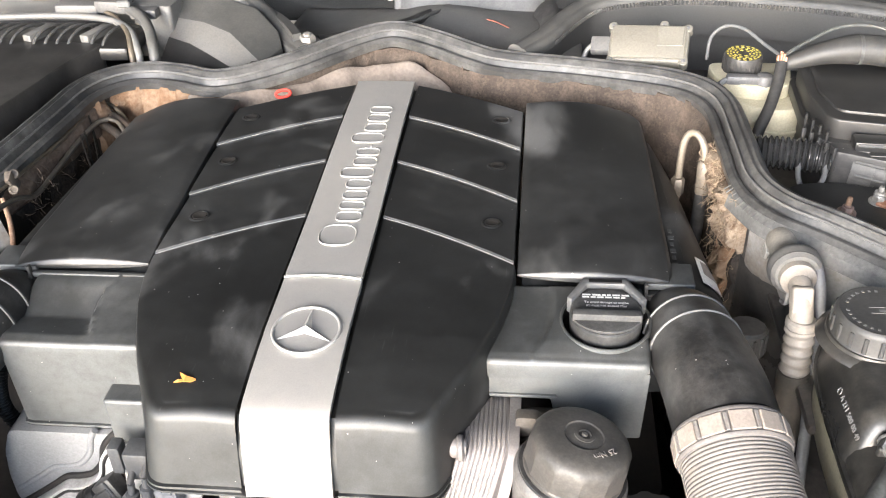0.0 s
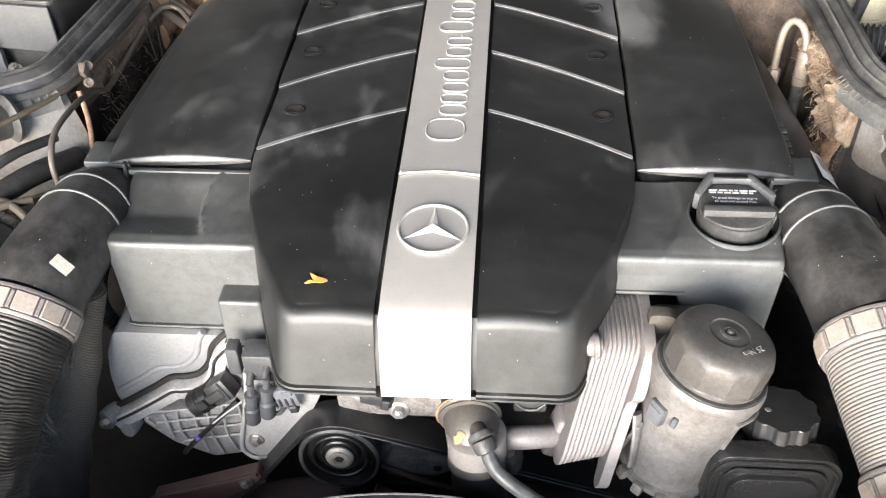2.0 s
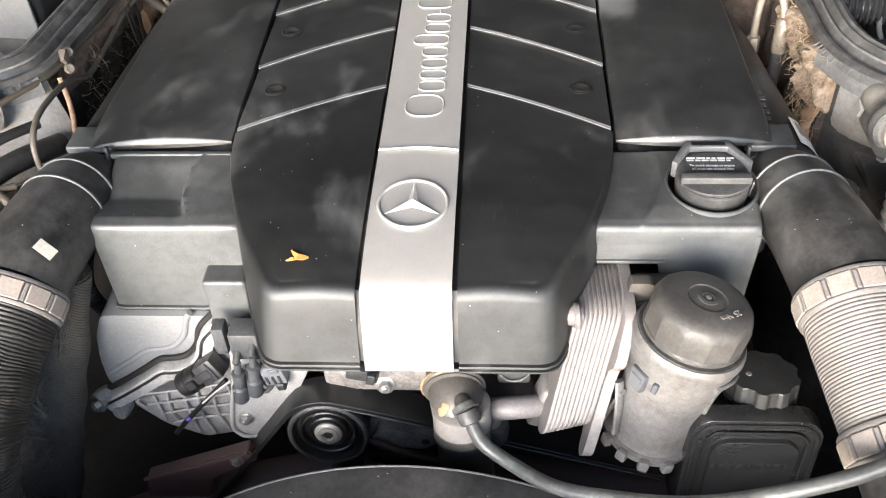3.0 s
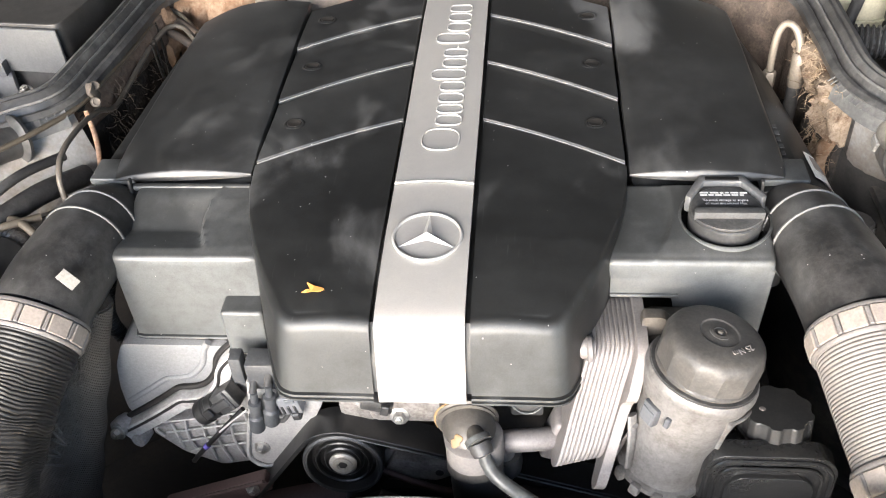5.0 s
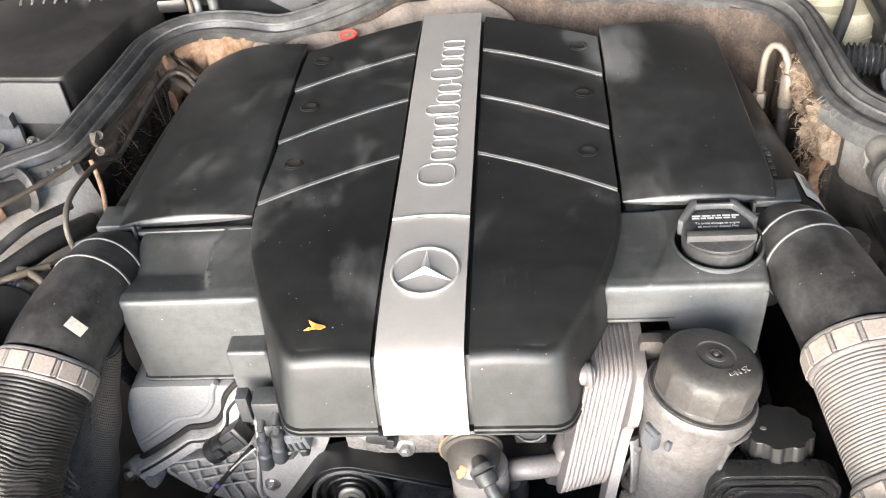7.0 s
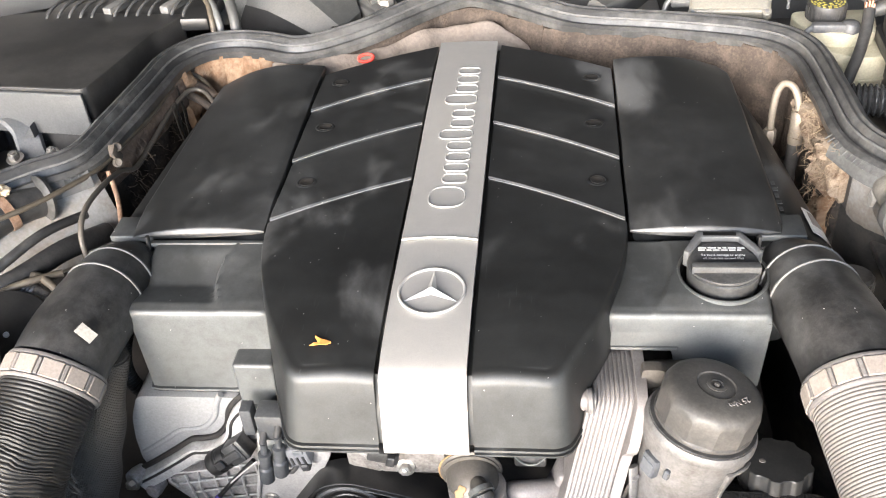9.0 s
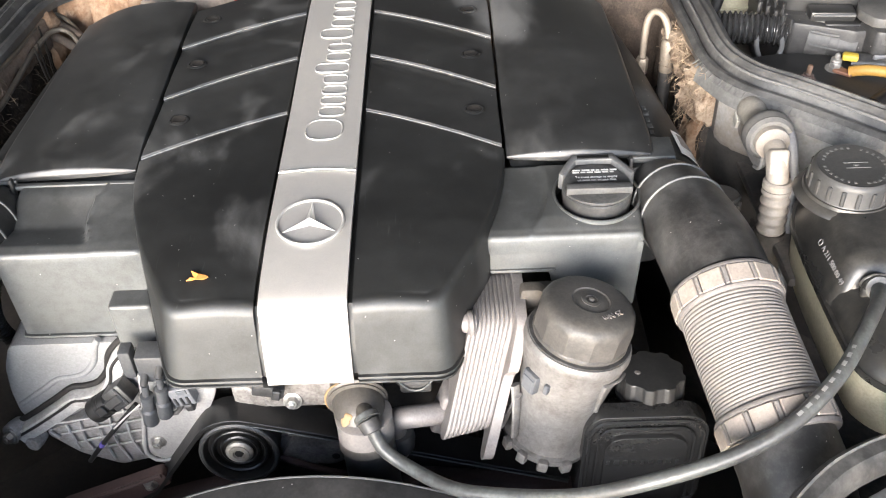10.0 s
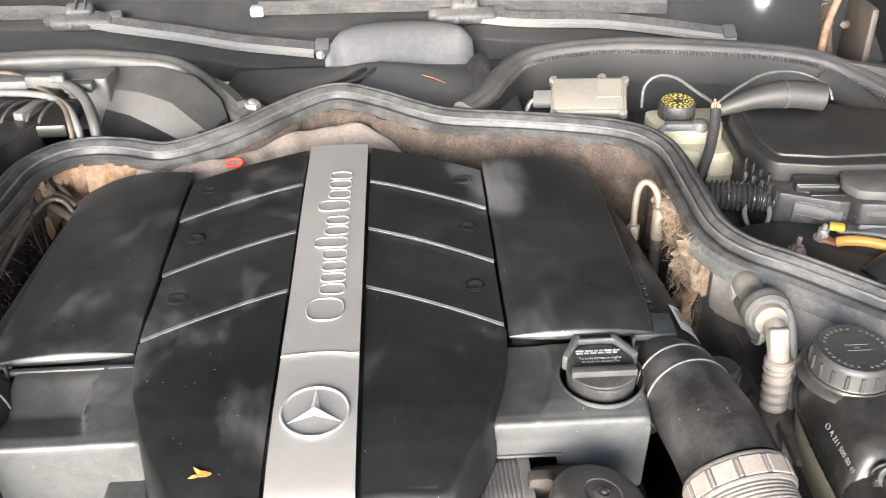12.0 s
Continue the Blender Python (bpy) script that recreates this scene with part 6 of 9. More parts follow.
def plug_leads():
    t = thing("coil_bracket", (-0.14, -0.35, 0.645), "speckled aluminium bracket with a bolt below the cover", "bracket")
    out = [(-0.172, 0.772), (-0.178, 0.724), (-0.194, 0.655), (-0.193, 0.636), (-0.180, 0.627), (-0.158, 0.636), (-0.140, 0.655), (-0.107, 0.728), (-0.098, 0.772)]
    part("plate", prism(round_outline(out, 0.006, 3), -0.352, -0.346, "xz", 0.0012), bracket_alu, t)
    part("lip", tube([(-0.173, -0.354, 0.762), (-0.179, -0.354, 0.722), (-0.194, -0.354, 0.655), (-0.192, -0.354, 0.636), (-0.180, -0.354, 0.628), (-0.160, -0.354, 0.635)], 0.0022, 10, 0.006), bracket_alu, t)
    bolt((-0.1795, -0.352, 0.6575), (0, -1, 0.1), 0.0055, t)
    for x, z0, r in ((-0.1640, 0.762, 0.0072), (-0.1480, 0.772, 0.0070)):
        b = thing("spark_plug_boot", (x, -0.362, 0.69), "dark grey rubber plug boot below the cover", "plug boot", "plug boots")
        part("boot", lathe([(r * 0.85, 0.0), (r * 1.05, 0.002), (r * 1.05, 0.020), (r * 0.80, 0.022), (r * 0.80, 0.034), (r * 0.90, 0.0345), (r * 0.90, 0.040), (r * 0.5, 0.041), (r * 0.5, 0.054)], (x - 0.008, -0.366, z0 - 0.058), (0.10, 0.02, 1), 20), boot_grey, b, "", 25)
        part("lead", tube([(x - 0.004, -0.365, z0 - 0.006), (x - 0.0035, -0.358, z0 - 0.001), (x - 0.003, -0.350, z0 + 0.004)], 0.0036, 12), dull_black, b)
    c = thing("ignition_coil", (-0.163, -0.352, 0.75), "black ignition coil block tucked under the cover", "ignition coil")
    part("block", rbox((-0.1585, -0.345, 0.769), (0.030, 0.024, 0.034), 0.003), boot_grey, c)
    part("side_block", rbox((-0.184, -0.343, 0.770), (0.012, 0.016, 0.034), 0.002), boot_grey, c)
    part("stem", rbox((-0.142, -0.352, 0.752), (0.008, 0.016, 0.050), 0.002), dull_black, c)
    k = thing("grey_connector", (-0.135, -0.358, 0.72), "pale grey cable connector beside the plug leads", "connector")
    turn = Matrix.Rotation(radians(-12), 3, "Y")
    part("housing", rbox((-0.1360, -0.358, 0.738), (0.022, 0.014, 0.024), 0.002, 2, turn), pale_conn, k)
    part("window", rbox((-0.1345, -0.3655, 0.746), (0.010, 0.002, 0.005), 0.0005, 1, turn), grey_plastic, k)
    for q in range(3):
        part("slot", rbox((-0.1420 + 0.006 * q, -0.3652, 0.7325 + 0.0012 * q), (0.0026, 0.002, 0.010), 0.0004, 1, turn), dull_black, k)
    part("clip", rbox((-0.1300, -0.363, 0.725), (0.009, 0.010, 0.009), 0.0015, 1, turn), dull_black, k)
    part("lead", tube([(-0.138, -0.362, 0.726), (-0.145, -0.364, 0.716), (-0.154, -0.362, 0.714), (-0.162, -0.358, 0.718)], 0.0025, 10), rubber, k)


boot_grey = surface("dark_boot_rubber", (0.045, 0.047, 0.05), 0.5, dirt=(0.10, 0.10, 0.10), dirt_amount=0.5, dirt_scale=40)
pale_conn = surface("pale_grey_nylon", (0.125, 0.128, 0.136), 0.5, dirt=(0.2, 0.2, 0.2), dirt_amount=0.4, dirt_scale=60)


def belt_drive():
    c = Vector((-0.0895, -0.378, 0.671))
    ax = (0, -1, 0.12)
    p = thing("idler_pulley", c, "black grooved idler pulley with a bright steel bolt", "pulley")
    part("disc", lathe([(0.0385, -0.026), (0.0385, 0.003), (0.0352, 0.004), (0.0340, 0.001), (0.0320, -0.003), (0.0290, -0.003), (0.0275, 0.0005), (0.0262, 0.0012), (0.0250, 0.0), (0.0238, -0.004), (0.0205, -0.005), (0.0190, -0.001), (0.0175, 0.0), (0.016, -0.001), (0.0, -0.001)], c, ax, 64), pulley_black, p, "", 25)
    part("rim", lathe([(0.0392, -0.004), (0.0402, 0.001), (0.0398, 0.004), (0.0380, 0.0055), (0.0356, 0.0048), (0.0350, 0.003)], c, ax, 64, caps=False), pulley_rim, p, "worn lighter rim", 40)
    up = Vector(ax).normalized()
    part("bolt", lathe([(0.0135, 0.0), (0.0138, 0.002), (0.0125, 0.0036), (0.0105, 0.0042), (0.0100, 0.0055), (0.0060, 0.0058), (0.0052, 0.0035), (0.0, 0.0035)], c, ax, 40), zinc_bright, p, "bright steel centre bolt")
    part("socket", lathe([(0.0046, 0.0), (0.0046, 0.0008)], c + up * 0.0034, ax, 6), dark_void, p, "dark socket of the bolt")
    b = thing("drive_belt", (-0.03, -0.36, 0.70), "broad black ribbed drive belt running over the pulleys", "belt")
    r = 0.0425
    pts = [(-0.26, -0.362, 0.494), (-0.20, -0.362, 0.583), (-0.16, -0.362, 0.6425)]
    for a in (146, 130, 118, 102, 86, 72):
        pts.append((c.x + r * math.cos(radians(a)), -0.362, c.z + r * math.sin(radians(a))))
    pts += [(-0.03, -0.362, 0.6965), (0.03, -0.362, 0.676), (0.12, -0.362, 0.645), (0.24, -0.362, 0.604)]
    line = spline(pts, 0.008)
    bm = bmesh.new()
    rings = []
    for i, q in enumerate(line):
        d = (line[min(i + 1, len(line) - 1)] - line[max(i - 1, 0)]).normalized()
        o = Vector((-d.z, 0, d.x))
        rings.append([bm.verts.new(q + Vector((0, w, 0)) + o * h) for w, h in ((-0.0165, 0), (-0.0165, 0.0035), (-0.016, 0.004), (0.016, 0.004), (0.0165, 0), (0.011, -0.0015), (0.006, 0), (0.0, -0.0015), (-0.006, 0), (-0.011, -0.0015))])
    rings_to_mesh(bm, rings)
    part("band", bm, rubber_dark, b)
    edge = [q + Vector((0, -0.0168, -0.001)) for q in line[len(line) // 2:]]
    part("frayed_edge", tube(edge, 0.0008, 6, straight=True), hose_grey, b, "pale worn edge of the belt")
    e = thing("belt_tensioner", (-0.01, -0.34, 0.66), "grey cast tensioner arm behind the belt", "tensioner")
    part("arm", prism(round_outline([(-0.040, 0.672), (-0.012, 0.664), (0.016, 0.662), (0.020, 0.648), (0.0, 0.636), (-0.030, 0.641), (-0.052, 0.65)], 0.006, 3), -0.372, -0.358, "xz", 0.002), grimy_arm, e)
    part("arm_hole", lathe([(0.0042, 0.0), (0.0042, 0.0006)], (0.004, -0.3725, 0.651), (0, -1, 0), 18), dark_void, e)
    part("body", lathe([(0.028, 0), (0.028, 0.03), (0.020, 0.034)], (-0.035, -0.33, 0.645), (0, -1, 0), 32), grimy_arm, e)
    g = thing("crank_pulley", (-0.02, -0.35, 0.50), "large dark crank pulley low at the front", "pulley")
    part("disc", lathe([(0.075, -0.02), (0.078, -0.01), (0.078, 0.01), (0.070, 0.014), (0.060, 0.010), (0.05, 0.012), (0.0, 0.012)], (-0.03, -0.355, 0.545), (0, -1, 0.05), 64), pulley_black, g)
    m = thing("front_crossmember", (-0.15, -0.33, 0.48), "dull red-brown painted crossmember below the belt", "crossmember")
    part("beam", tube([(-0.36, -0.36, 0.470), (-0.24, -0.36, 0.530), (-0.10, -0.345, 0.560), (0.06, -0.345, 0.560), (0.3, -0.36, 0.54)], 0.022, 12, squash=0.6), red_metal, m)
    part("gusset", prism(round_outline([(-0.300, 0.552), (-0.293, 0.587), (-0.176, 0.640), (-0.168, 0.622), (-0.225, 0.584), (-0.232, 0.552)], 0.004, 3), -0.378, -0.366, "xz", 0.0015), red_metal, m, "slanting red-brown gusset plate")
    part("rib", tube([(-0.296, -0.379, 0.584), (-0.23, -0.379, 0.612), (-0.176, -0.379, 0.636)], 0.0022, 8), red_metal, m, "bent edge of the gusset")
    bolt((-0.19, -0.378, 0.622), (0, -1, 0.1), 0.005, m)
    for k, (x, z, r) in enumerate(((-0.022, 0.640, 0.0035), (-0.030, 0.600, 0.0050))):
        single("coolant_pipe", tube([(x - 0.03, -0.372, z + 0.012), (x, -0.376, z), (x + 0.030, -0.378, z - 0.010), (x + 0.07, -0.375, z - 0.020)], r, 12), red_metal, "thin red-brown painted pipe behind the hose", "pipe", "pipes behind the hose")


rubber_dark = surface("clean_black_rubber", (0.0095, 0.0095, 0.0095), 0.45, dirt=(0.030, 0.028, 0.026), dirt_amount=0.4, dirt_scale=40)
zinc_bright = surface("bright_zinc_bolt", (0.34, 0.32, 0.285), 0.45, metal=0.3, dirt=(0.30, 0.24, 0.17), dirt_amount=0.6, dirt_scale=90)
pulley_rim = surface("worn_pulley_rim", (0.042, 0.042, 0.041), 0.4, dirt=(0.075, 0.07, 0.066), dirt_amount=0.6, dirt_scale=50)
pulley_black = surface("pulley_black", (0.009, 0.009, 0.009), 0.36, dirt=(0.03, 0.026, 0.022), dirt_amount=0.6, dirt_scale=40)
grimy_arm = surface("grimy_cast_arm", (0.20, 0.185, 0.17), 0.6, metal=0.3, dirt=(0.05, 0.045, 0.04), dirt_amount=0.7, dirt_scale=40)


def water_pump():
    t = thing("water_pump", (-0.02, -0.34, 0.68), "grimy cast water pump housing under the cover nose", "water pump")
    part("body", rbox((-0.010, -0.335, 0.735), (0.105, 0.05, 0.052), 0.010, 3), alu_grime, t)
    part("ear", rbox((-0.072, -0.338, 0.722), (0.040, 0.035, 0.040), 0.008), alu_grime, t)
    bolt((-0.031, -0.361, 0.7245), (0, -1, 0.3), 0.0062, t)
    part("bridge", tube([(-0.075, -0.362, 0.748), (-0.06, -0.364, 0.740), (-0.052, -0.362, 0.730)], 0.003, 10), alu_grime, t)
    part("boss", lathe([(0.016, 0), (0.016, 0.02), (0.012, 0.022)], (0.085, -0.335, 0.742), (0, -1, 0.1), 24), dark_void, t)
    k = thing("black_connector", (-0.048, -0.375, 0.757), "small black cable connector under the cover lip", "connector")
    part("housing", rbox((-0.048, -0.372, 0.757), (0.030, 0.014, 0.014), 0.002, 2, Matrix.Rotation(radians(14), 3, "Y")), dull_black, k)
    part("clip", rbox((-0.040, -0.381, 0.757), (0.008, 0.006, 0.012), 0.001, 1, Matrix.Rotation(radians(14), 3, "Y")), dull_black, k)
    k = thing("black_connector", (0.088, -0.372, 0.755), "small black cable connector beside the oil pipe", "connector")
    part("housing", rbox((0.090, -0.366, 0.752), (0.030, 0.016, 0.016), 0.003), dull_black, k)
    part("wire_loop", tube([(0.074, -0.374, 0.762), (0.084, -0.376, 0.752), (0.096, -0.376, 0.752), (0.106, -0.374, 0.762)], 0.0011, 8), hose_grey, k)


alu_grime = surface("grimy_aluminium", (0.30, 0.28, 0.26), 0.55, metal=0.35, dirt=(0.09, 0.075, 0.06), dirt_amount=0.8, dirt_scale=38, bump=0.35)
head_cover()
sensor_plug()
plug_leads()
belt_drive()
water_pump()


def fan_shroud():
    t = thing("fan_shroud", (0, -0.52, 0.70), "dull black curved fan shroud at the front of the bay", "fan shroud")
    rows = []
    for j in range(6):
        row = []
        for i in range(41):
            x = -0.42 + 0.84 * i / 40
            z = 0.7475 - 2.1 * (x + 0.005) ** 2 - 0.2 * (0.1 * j / 5) ** 2
            row.append(Vector((x, -0.470 - 0.024 * j, max(z, 0.50) - 0.002 * j)))
        rows.append(row)
    part("rim", shell(rows, [(0.003, 0.001), (0.005, 0.004), (0.006, 0.03)]), dull_black, t, "", 60)
    part("edge", tube([p + Vector((0, 0.0035, -0.0008)) for p in rows[0][4:-4]], 0.0011, 8, straight=True), duct_bead, t, "worn pale edge of the shroud")


fan_shroud()


def weave(material, pitch):
    """Crossed threads as fine relief and tone on a cloth."""
    t = material.node_tree
    n, l = t.nodes, t.links
    p = n["Principled BSDF"]
    co = n.new("ShaderNodeTexCoord")
    sep = n.new("ShaderNodeSeparateXYZ")
    l.new(co.outputs["Object"], sep.inputs[0])
    waves = []
    for src in (("Z",), ("X", "Y")):
        val = sep.outputs[src[0]]
        if len(src) > 1:
            add = n.new("ShaderNodeMath")
            add.operation = "ADD"
            l.new(sep.outputs[src[0]], add.inputs[0])
            l.new(sep.outputs[src[1]], add.inputs[1])
            val = add.outputs[0]
        mul = n.new("ShaderNodeMath")
        mul.operation, mul.inputs[1].default_value = "MULTIPLY", 2 * math.pi / pitch
        l.new(val, mul.inputs[0])
        sn = n.new("ShaderNodeMath")
        sn.operation = "SINE"
        l.new(mul.outputs[0], sn.inputs[0])
        waves.append(sn.outputs[0])
    both = n.new("ShaderNodeMath")
    both.operation = "MULTIPLY"
    l.new(waves[0], both.inputs[0])
    l.new(waves[1], both.inputs[1])
    b = n.new("ShaderNodeBump")
    b.inputs["Strength"].default_value, b.inputs["Distance"].default_value = 0.55, 0.0010
    l.new(both.outputs[0], b.inputs["Height"])
    l.new(b.outputs[0], p.inputs["Normal"])


def woven_sleeve():
    t = thing("woven_sleeve", (-0.345, -0.34, 0.80), "dark woven heat sleeve hanging beside the head cover", "sleeve")
    line = [(-0.338, -0.315, 0.830), (-0.356, -0.336, 0.76), (-0.391, -0.352, 0.66), (-0.448, -0.365, 0.50)]
    part("sleeve", tube(line, 0.036, 40, 0.006, radius=lambda u, n: 0.033 + 0.016 * u / n + 0.0012 * math.sin(u * 90)), sleeve_cloth, t, "", 60)
    part("cuff", tube([(-0.3385, -0.316, 0.827), (-0.3415, -0.321, 0.814)], 0.0350, 40, 0.005), sleeve_cloth, t, "folded upper cuff")
    part("seam", tube([Vector(p) + Vector((0.020, -0.030, 0)) for p in line], 0.0016, 8), sleeve_cloth, t, "stitched seam")


sleeve_cloth = surface("brown_black_woven_cloth", (0.080, 0.071, 0.062), 0.85, spec=0.3, dirt=(0.12, 0.106, 0.092), dirt_amount=0.6, dirt_scale=22, grain=900, bump=0)
weave(sleeve_cloth, 0.0044)
woven_sleeve()
single("ribbed_conduit", corrugated([(-0.312, -0.262, 0.824), (-0.326, -0.266, 0.812), (-0.335, -0.270, 0.789), (-0.341, -0.270, 0.761), (-0.337, -0.270, 0.737), (-0.322, -0.270, 0.716), (-0.300, -0.265, 0.700)], 0.0075, 0.0042, 0.0022, 20), rubber_dark, "thin black ribbed cable conduit", "conduit")


def leaf():
    t = bmesh.new()
    pts = [(-0.011, -0.0062), (-0.006, -0.0035), (-0.0025, -0.0015), (-0.0055, 0.0035), (-0.0068, 0.0068), (-0.0040, 0.0050), (0.0008, 0.0018), (0.0065, 0.0022), (0.0112, 0.0004), (0.0122, -0.0030), (0.0065, -0.0048), (0.0, -0.0064), (-0.006, -0.0062)]
    hi = [t.verts.new((-0.094 + a * 0.84, -0.351 + b * 0.72, lerp(TOP, -0.351 + b) + 0.0018 + 0.0010 * math.sin(a * 400 + b * 700))) for a, b in pts]
    lo = [t.verts.new(v.co - Vector((0, 0, 0.0005))) for v in hi]
    t.faces.new(hi)
    t.faces.new(lo[::-1])
    n = len(hi)
    for i in range(n):
        t.faces.new((hi[i], hi[(i + 1) % n], lo[(i + 1) % n], lo[i]))
    bmesh.ops.triangulate(t, faces=t.faces[:2])
    single("dry_leaf", t, leaf_orange, "small torn orange dry leaf lying on the cover", "leaf")


leaf()

# ---- right wing: pipes, valve, loose fibres ----


def band(name, pts, z0, z1, mat, label, push=0.011):
    prof = [(push, z0), (push + 0.004, z0 + 0.01), (push + 0.004, z1 - 0.006), (push + 0.001, z1), (push - 0.006, z1), (push - 0.006, z0)]
    single(name, sweep([(x, y, 0) for x, y in pts], prof, 0.012), mat, label, "panel", kind="structure")


band("wing_panel_right", [(0.441, -0.068), (0.452, -0.088), (0.49, -0.122), (0.535, -0.165), (0.60, -0.23), (0.72, -0.35)], 0.815, 0.892, sheet_pale, "dusty grey painted panel below the wing seal")
band("wing_panel_lower_right", [(0.434, -0.054), (0.450, -0.086), (0.488, -0.120), (0.533, -0.163), (0.598, -0.228), (0.72, -0.348)], 0.60, 0.826, tower_dark, "dark painted strut tower side below the panel", 0.007)
left_line = [(-0.72, -0.31, 0), (-0.64, -0.235, 0), (-0.52, -0.152, 0), (-0.485, -0.122, 0), (-0.462, -0.104, 0), (-0.440, -0.086, 0), (-0.428, -0.070, 0)]
single("wing_panel_left", sweep(left_line, [(0.052, 0.800), (0.055, 0.806), (0.030, 0.862), (0.018, 0.889), (0.008, 0.889), (0.008, 0.800)], 0.012), sheet_pale, "dust-caked sloping steel panel below the wing seal", "panel", kind="structure")


def u_pipe():
    t = thing("coolant_u_pipe", (0.385, 0.06, 0.78), "dusty tan U-shaped metal pipe with two hex fittings", "pipe")
    part("pipe", tube([(0.370, 0.070, 0.76), (0.371, 0.071, 0.82), (0.3715, 0.074, 0.868), (0.3745, 0.076, 0.892), (0.3815, 0.074, 0.902), (0.390, 0.067, 0.899), (0.396, 0.060, 0.882), (0.397, 0.055, 0.85), (0.397, 0.052, 0.77)], 0.0043, 16, 0.004), tan_metal, t)
    part("nut", lathe([(0.0075, -0.012), (0.0085, -0.010), (0.0085, 0.008), (0.0068, 0.011)], (0.3705, 0.0705, 0.832), (0, 0, 1), 6), tan_metal, t, "hexagon fitting")
    part("sleeve", lathe([(0.0078, -0.025), (0.0088, -0.022), (0.0088, 0.014), (0.006, 0.018)], (0.397, 0.0535, 0.857), (0, 0.05, 1), 20), tan_metal, t, "thick sleeve")
    part("hose", tube([(0.397, 0.052, 0.838), (0.396, 0.050, 0.80), (0.394, 0.045, 0.72)], 0.0078, 16), dull_black, t)


dust_cream = surface("dust_caked_fitting", (0.19, 0.175, 0.15), 0.7, dirt=(0.27, 0.245, 0.21), dirt_amount=0.6, dirt_scale=50, bump=0.2)
collar_dust = surface("dusty_rubber_collar", (0.075, 0.074, 0.071), 0.5, dirt=(0.15, 0.145, 0.135), dirt_amount=0.6, dirt_scale=30)
hose_brown = surface("dusty_brown_hose", (0.06, 0.055, 0.048), 0.4, dirt=(0.12, 0.105, 0.088), dirt_amount=0.6, dirt_scale=26)
tan_metal = surface("dusty_tan_steel", (0.22, 0.185, 0.145), 0.5, metal=0.3, dirt=(0.29, 0.25, 0.20), dirt_amount=0.6, dirt_scale=40)


def service_valve():
    t = thing("refrigerant_valve", (0.445, -0.20, 0.80), "cream service valve with grey collar and ribbed hose", "valve")
    plate = part("plate", prism(round_outline([(-0.072, 0.888), (-0.075, 0.852), (-0.10, 0.842), (-0.165, 0.842), (-0.19, 0.856), (-0.19, 0.888)], 0.012, 4), 0.4445, 0.4485, "yz", 0.0012), sheet_pale, t, "embossed mounting plate")
    part("boss_ring", tube([(0.4440, -0.080, 0.852), (0.4440, -0.078, 0.878), (0.4440, -0.092, 0.886), (0.4440, -0.118, 0.884)], 0.0022, 8), sheet_pale, plate, "raised edge of the embossing")
    part("boss_ring", tube([(0.4440, -0.168, 0.884), (0.4440, -0.184, 0.880), (0.4440, -0.186, 0.856), (0.4440, -0.170, 0.846)], 0.0022, 8), sheet_pale, plate, "raised edge of the embossing")
    part("stub", lathe([(0.0130, -0.030), (0.0150, -0.024), (0.0150, -0.010), (0.0128, -0.006), (0.0128, 0.006), (0.0155, 0.010), (0.0155, 0.018), (0.0125, 0.022), (0.0125, 0.040)], (0.4480, -0.140, 0.883), (-0.02, -0.98, 0.05), 28), dust_cream, t, "dusty cream pipe end")
    part("tag", rbox((0.4370, -0.112, 0.866), (0.004, 0.014, 0.014), 0.001, 1, Matrix.Rotation(radians(25), 3, "X")), white_label, t, "scrap of white paper")
    part("collar", lathe([(0.0150, -0.002), (0.0230, 0.0), (0.0252, 0.003), (0.0255, 0.010), (0.0238, 0.013), (0.0238, 0.017), (0.0205, 0.021), (0.0160, 0.021)], (0.4500, -0.163, 0.885), (-0.02, -0.97, 0.10), 40), collar_dust, t, "grey rubber collar")
    part("ring", lathe([(0.0145, 0.0), (0.0170, 0.003), (0.0165, 0.010), (0.0130, 0.013), (0.0105, 0.018)], (0.4490, -0.182, 0.887), (-0.02, -0.97, 0.10), 32), white_part, t, "cream ring")
    part("elbow", tube([(0.4490, -0.190, 0.888), (0.4480, -0.206, 0.888), (0.4475, -0.216, 0.882), (0.4480, -0.222, 0.872), (0.4485, -0.224, 0.862)], 0.0108, 18, 0.004), white_part, t, "cream plastic elbow")
    part("key", rbox((0.4470, -0.218, 0.885), (0.019, 0.013, 0.026), 0.0035, 3, Matrix.Rotation(radians(-24), 3, "X")), white_part, t, "square cream key of the valve")
    part("neck_ring", lathe([(0.0120, -0.005), (0.0142, -0.003), (0.0142, 0.003), (0.0120, 0.005)], (0.4490, -0.2245, 0.863), (0, 0.10, 1), 24), white_part, t)
    part("ribbed_sleeve", tube([(0.4490, -0.225, 0.858), (0.4495, -0.228, 0.838), (0.4500, -0.232, 0.806)], 0.0150, 28, 0.0012, radius=lambda s, n: 0.0132 + 0.0012 * math.sin(s / n * 2 * math.pi * 5)), white_part, t, "cream ribbed sleeve")
    part("hose", tube([(0.450, -0.231, 0.810), (0.4500, -0.236, 0.77), (0.448, -0.244, 0.71), (0.440, -0.255, 0.60)], 0.0152, 20), hose_brown, t, "dusty brown-grey hose below")
    part("side_pipe", tube([(0.468, -0.176, 0.892), (0.469, -0.190, 0.884), (0.470, -0.205, 0.86), (0.469, -0.230, 0.80), (0.460, -0.29, 0.70)], 0.0056, 14), pale_conn, t, "thin pale grey side pipe")
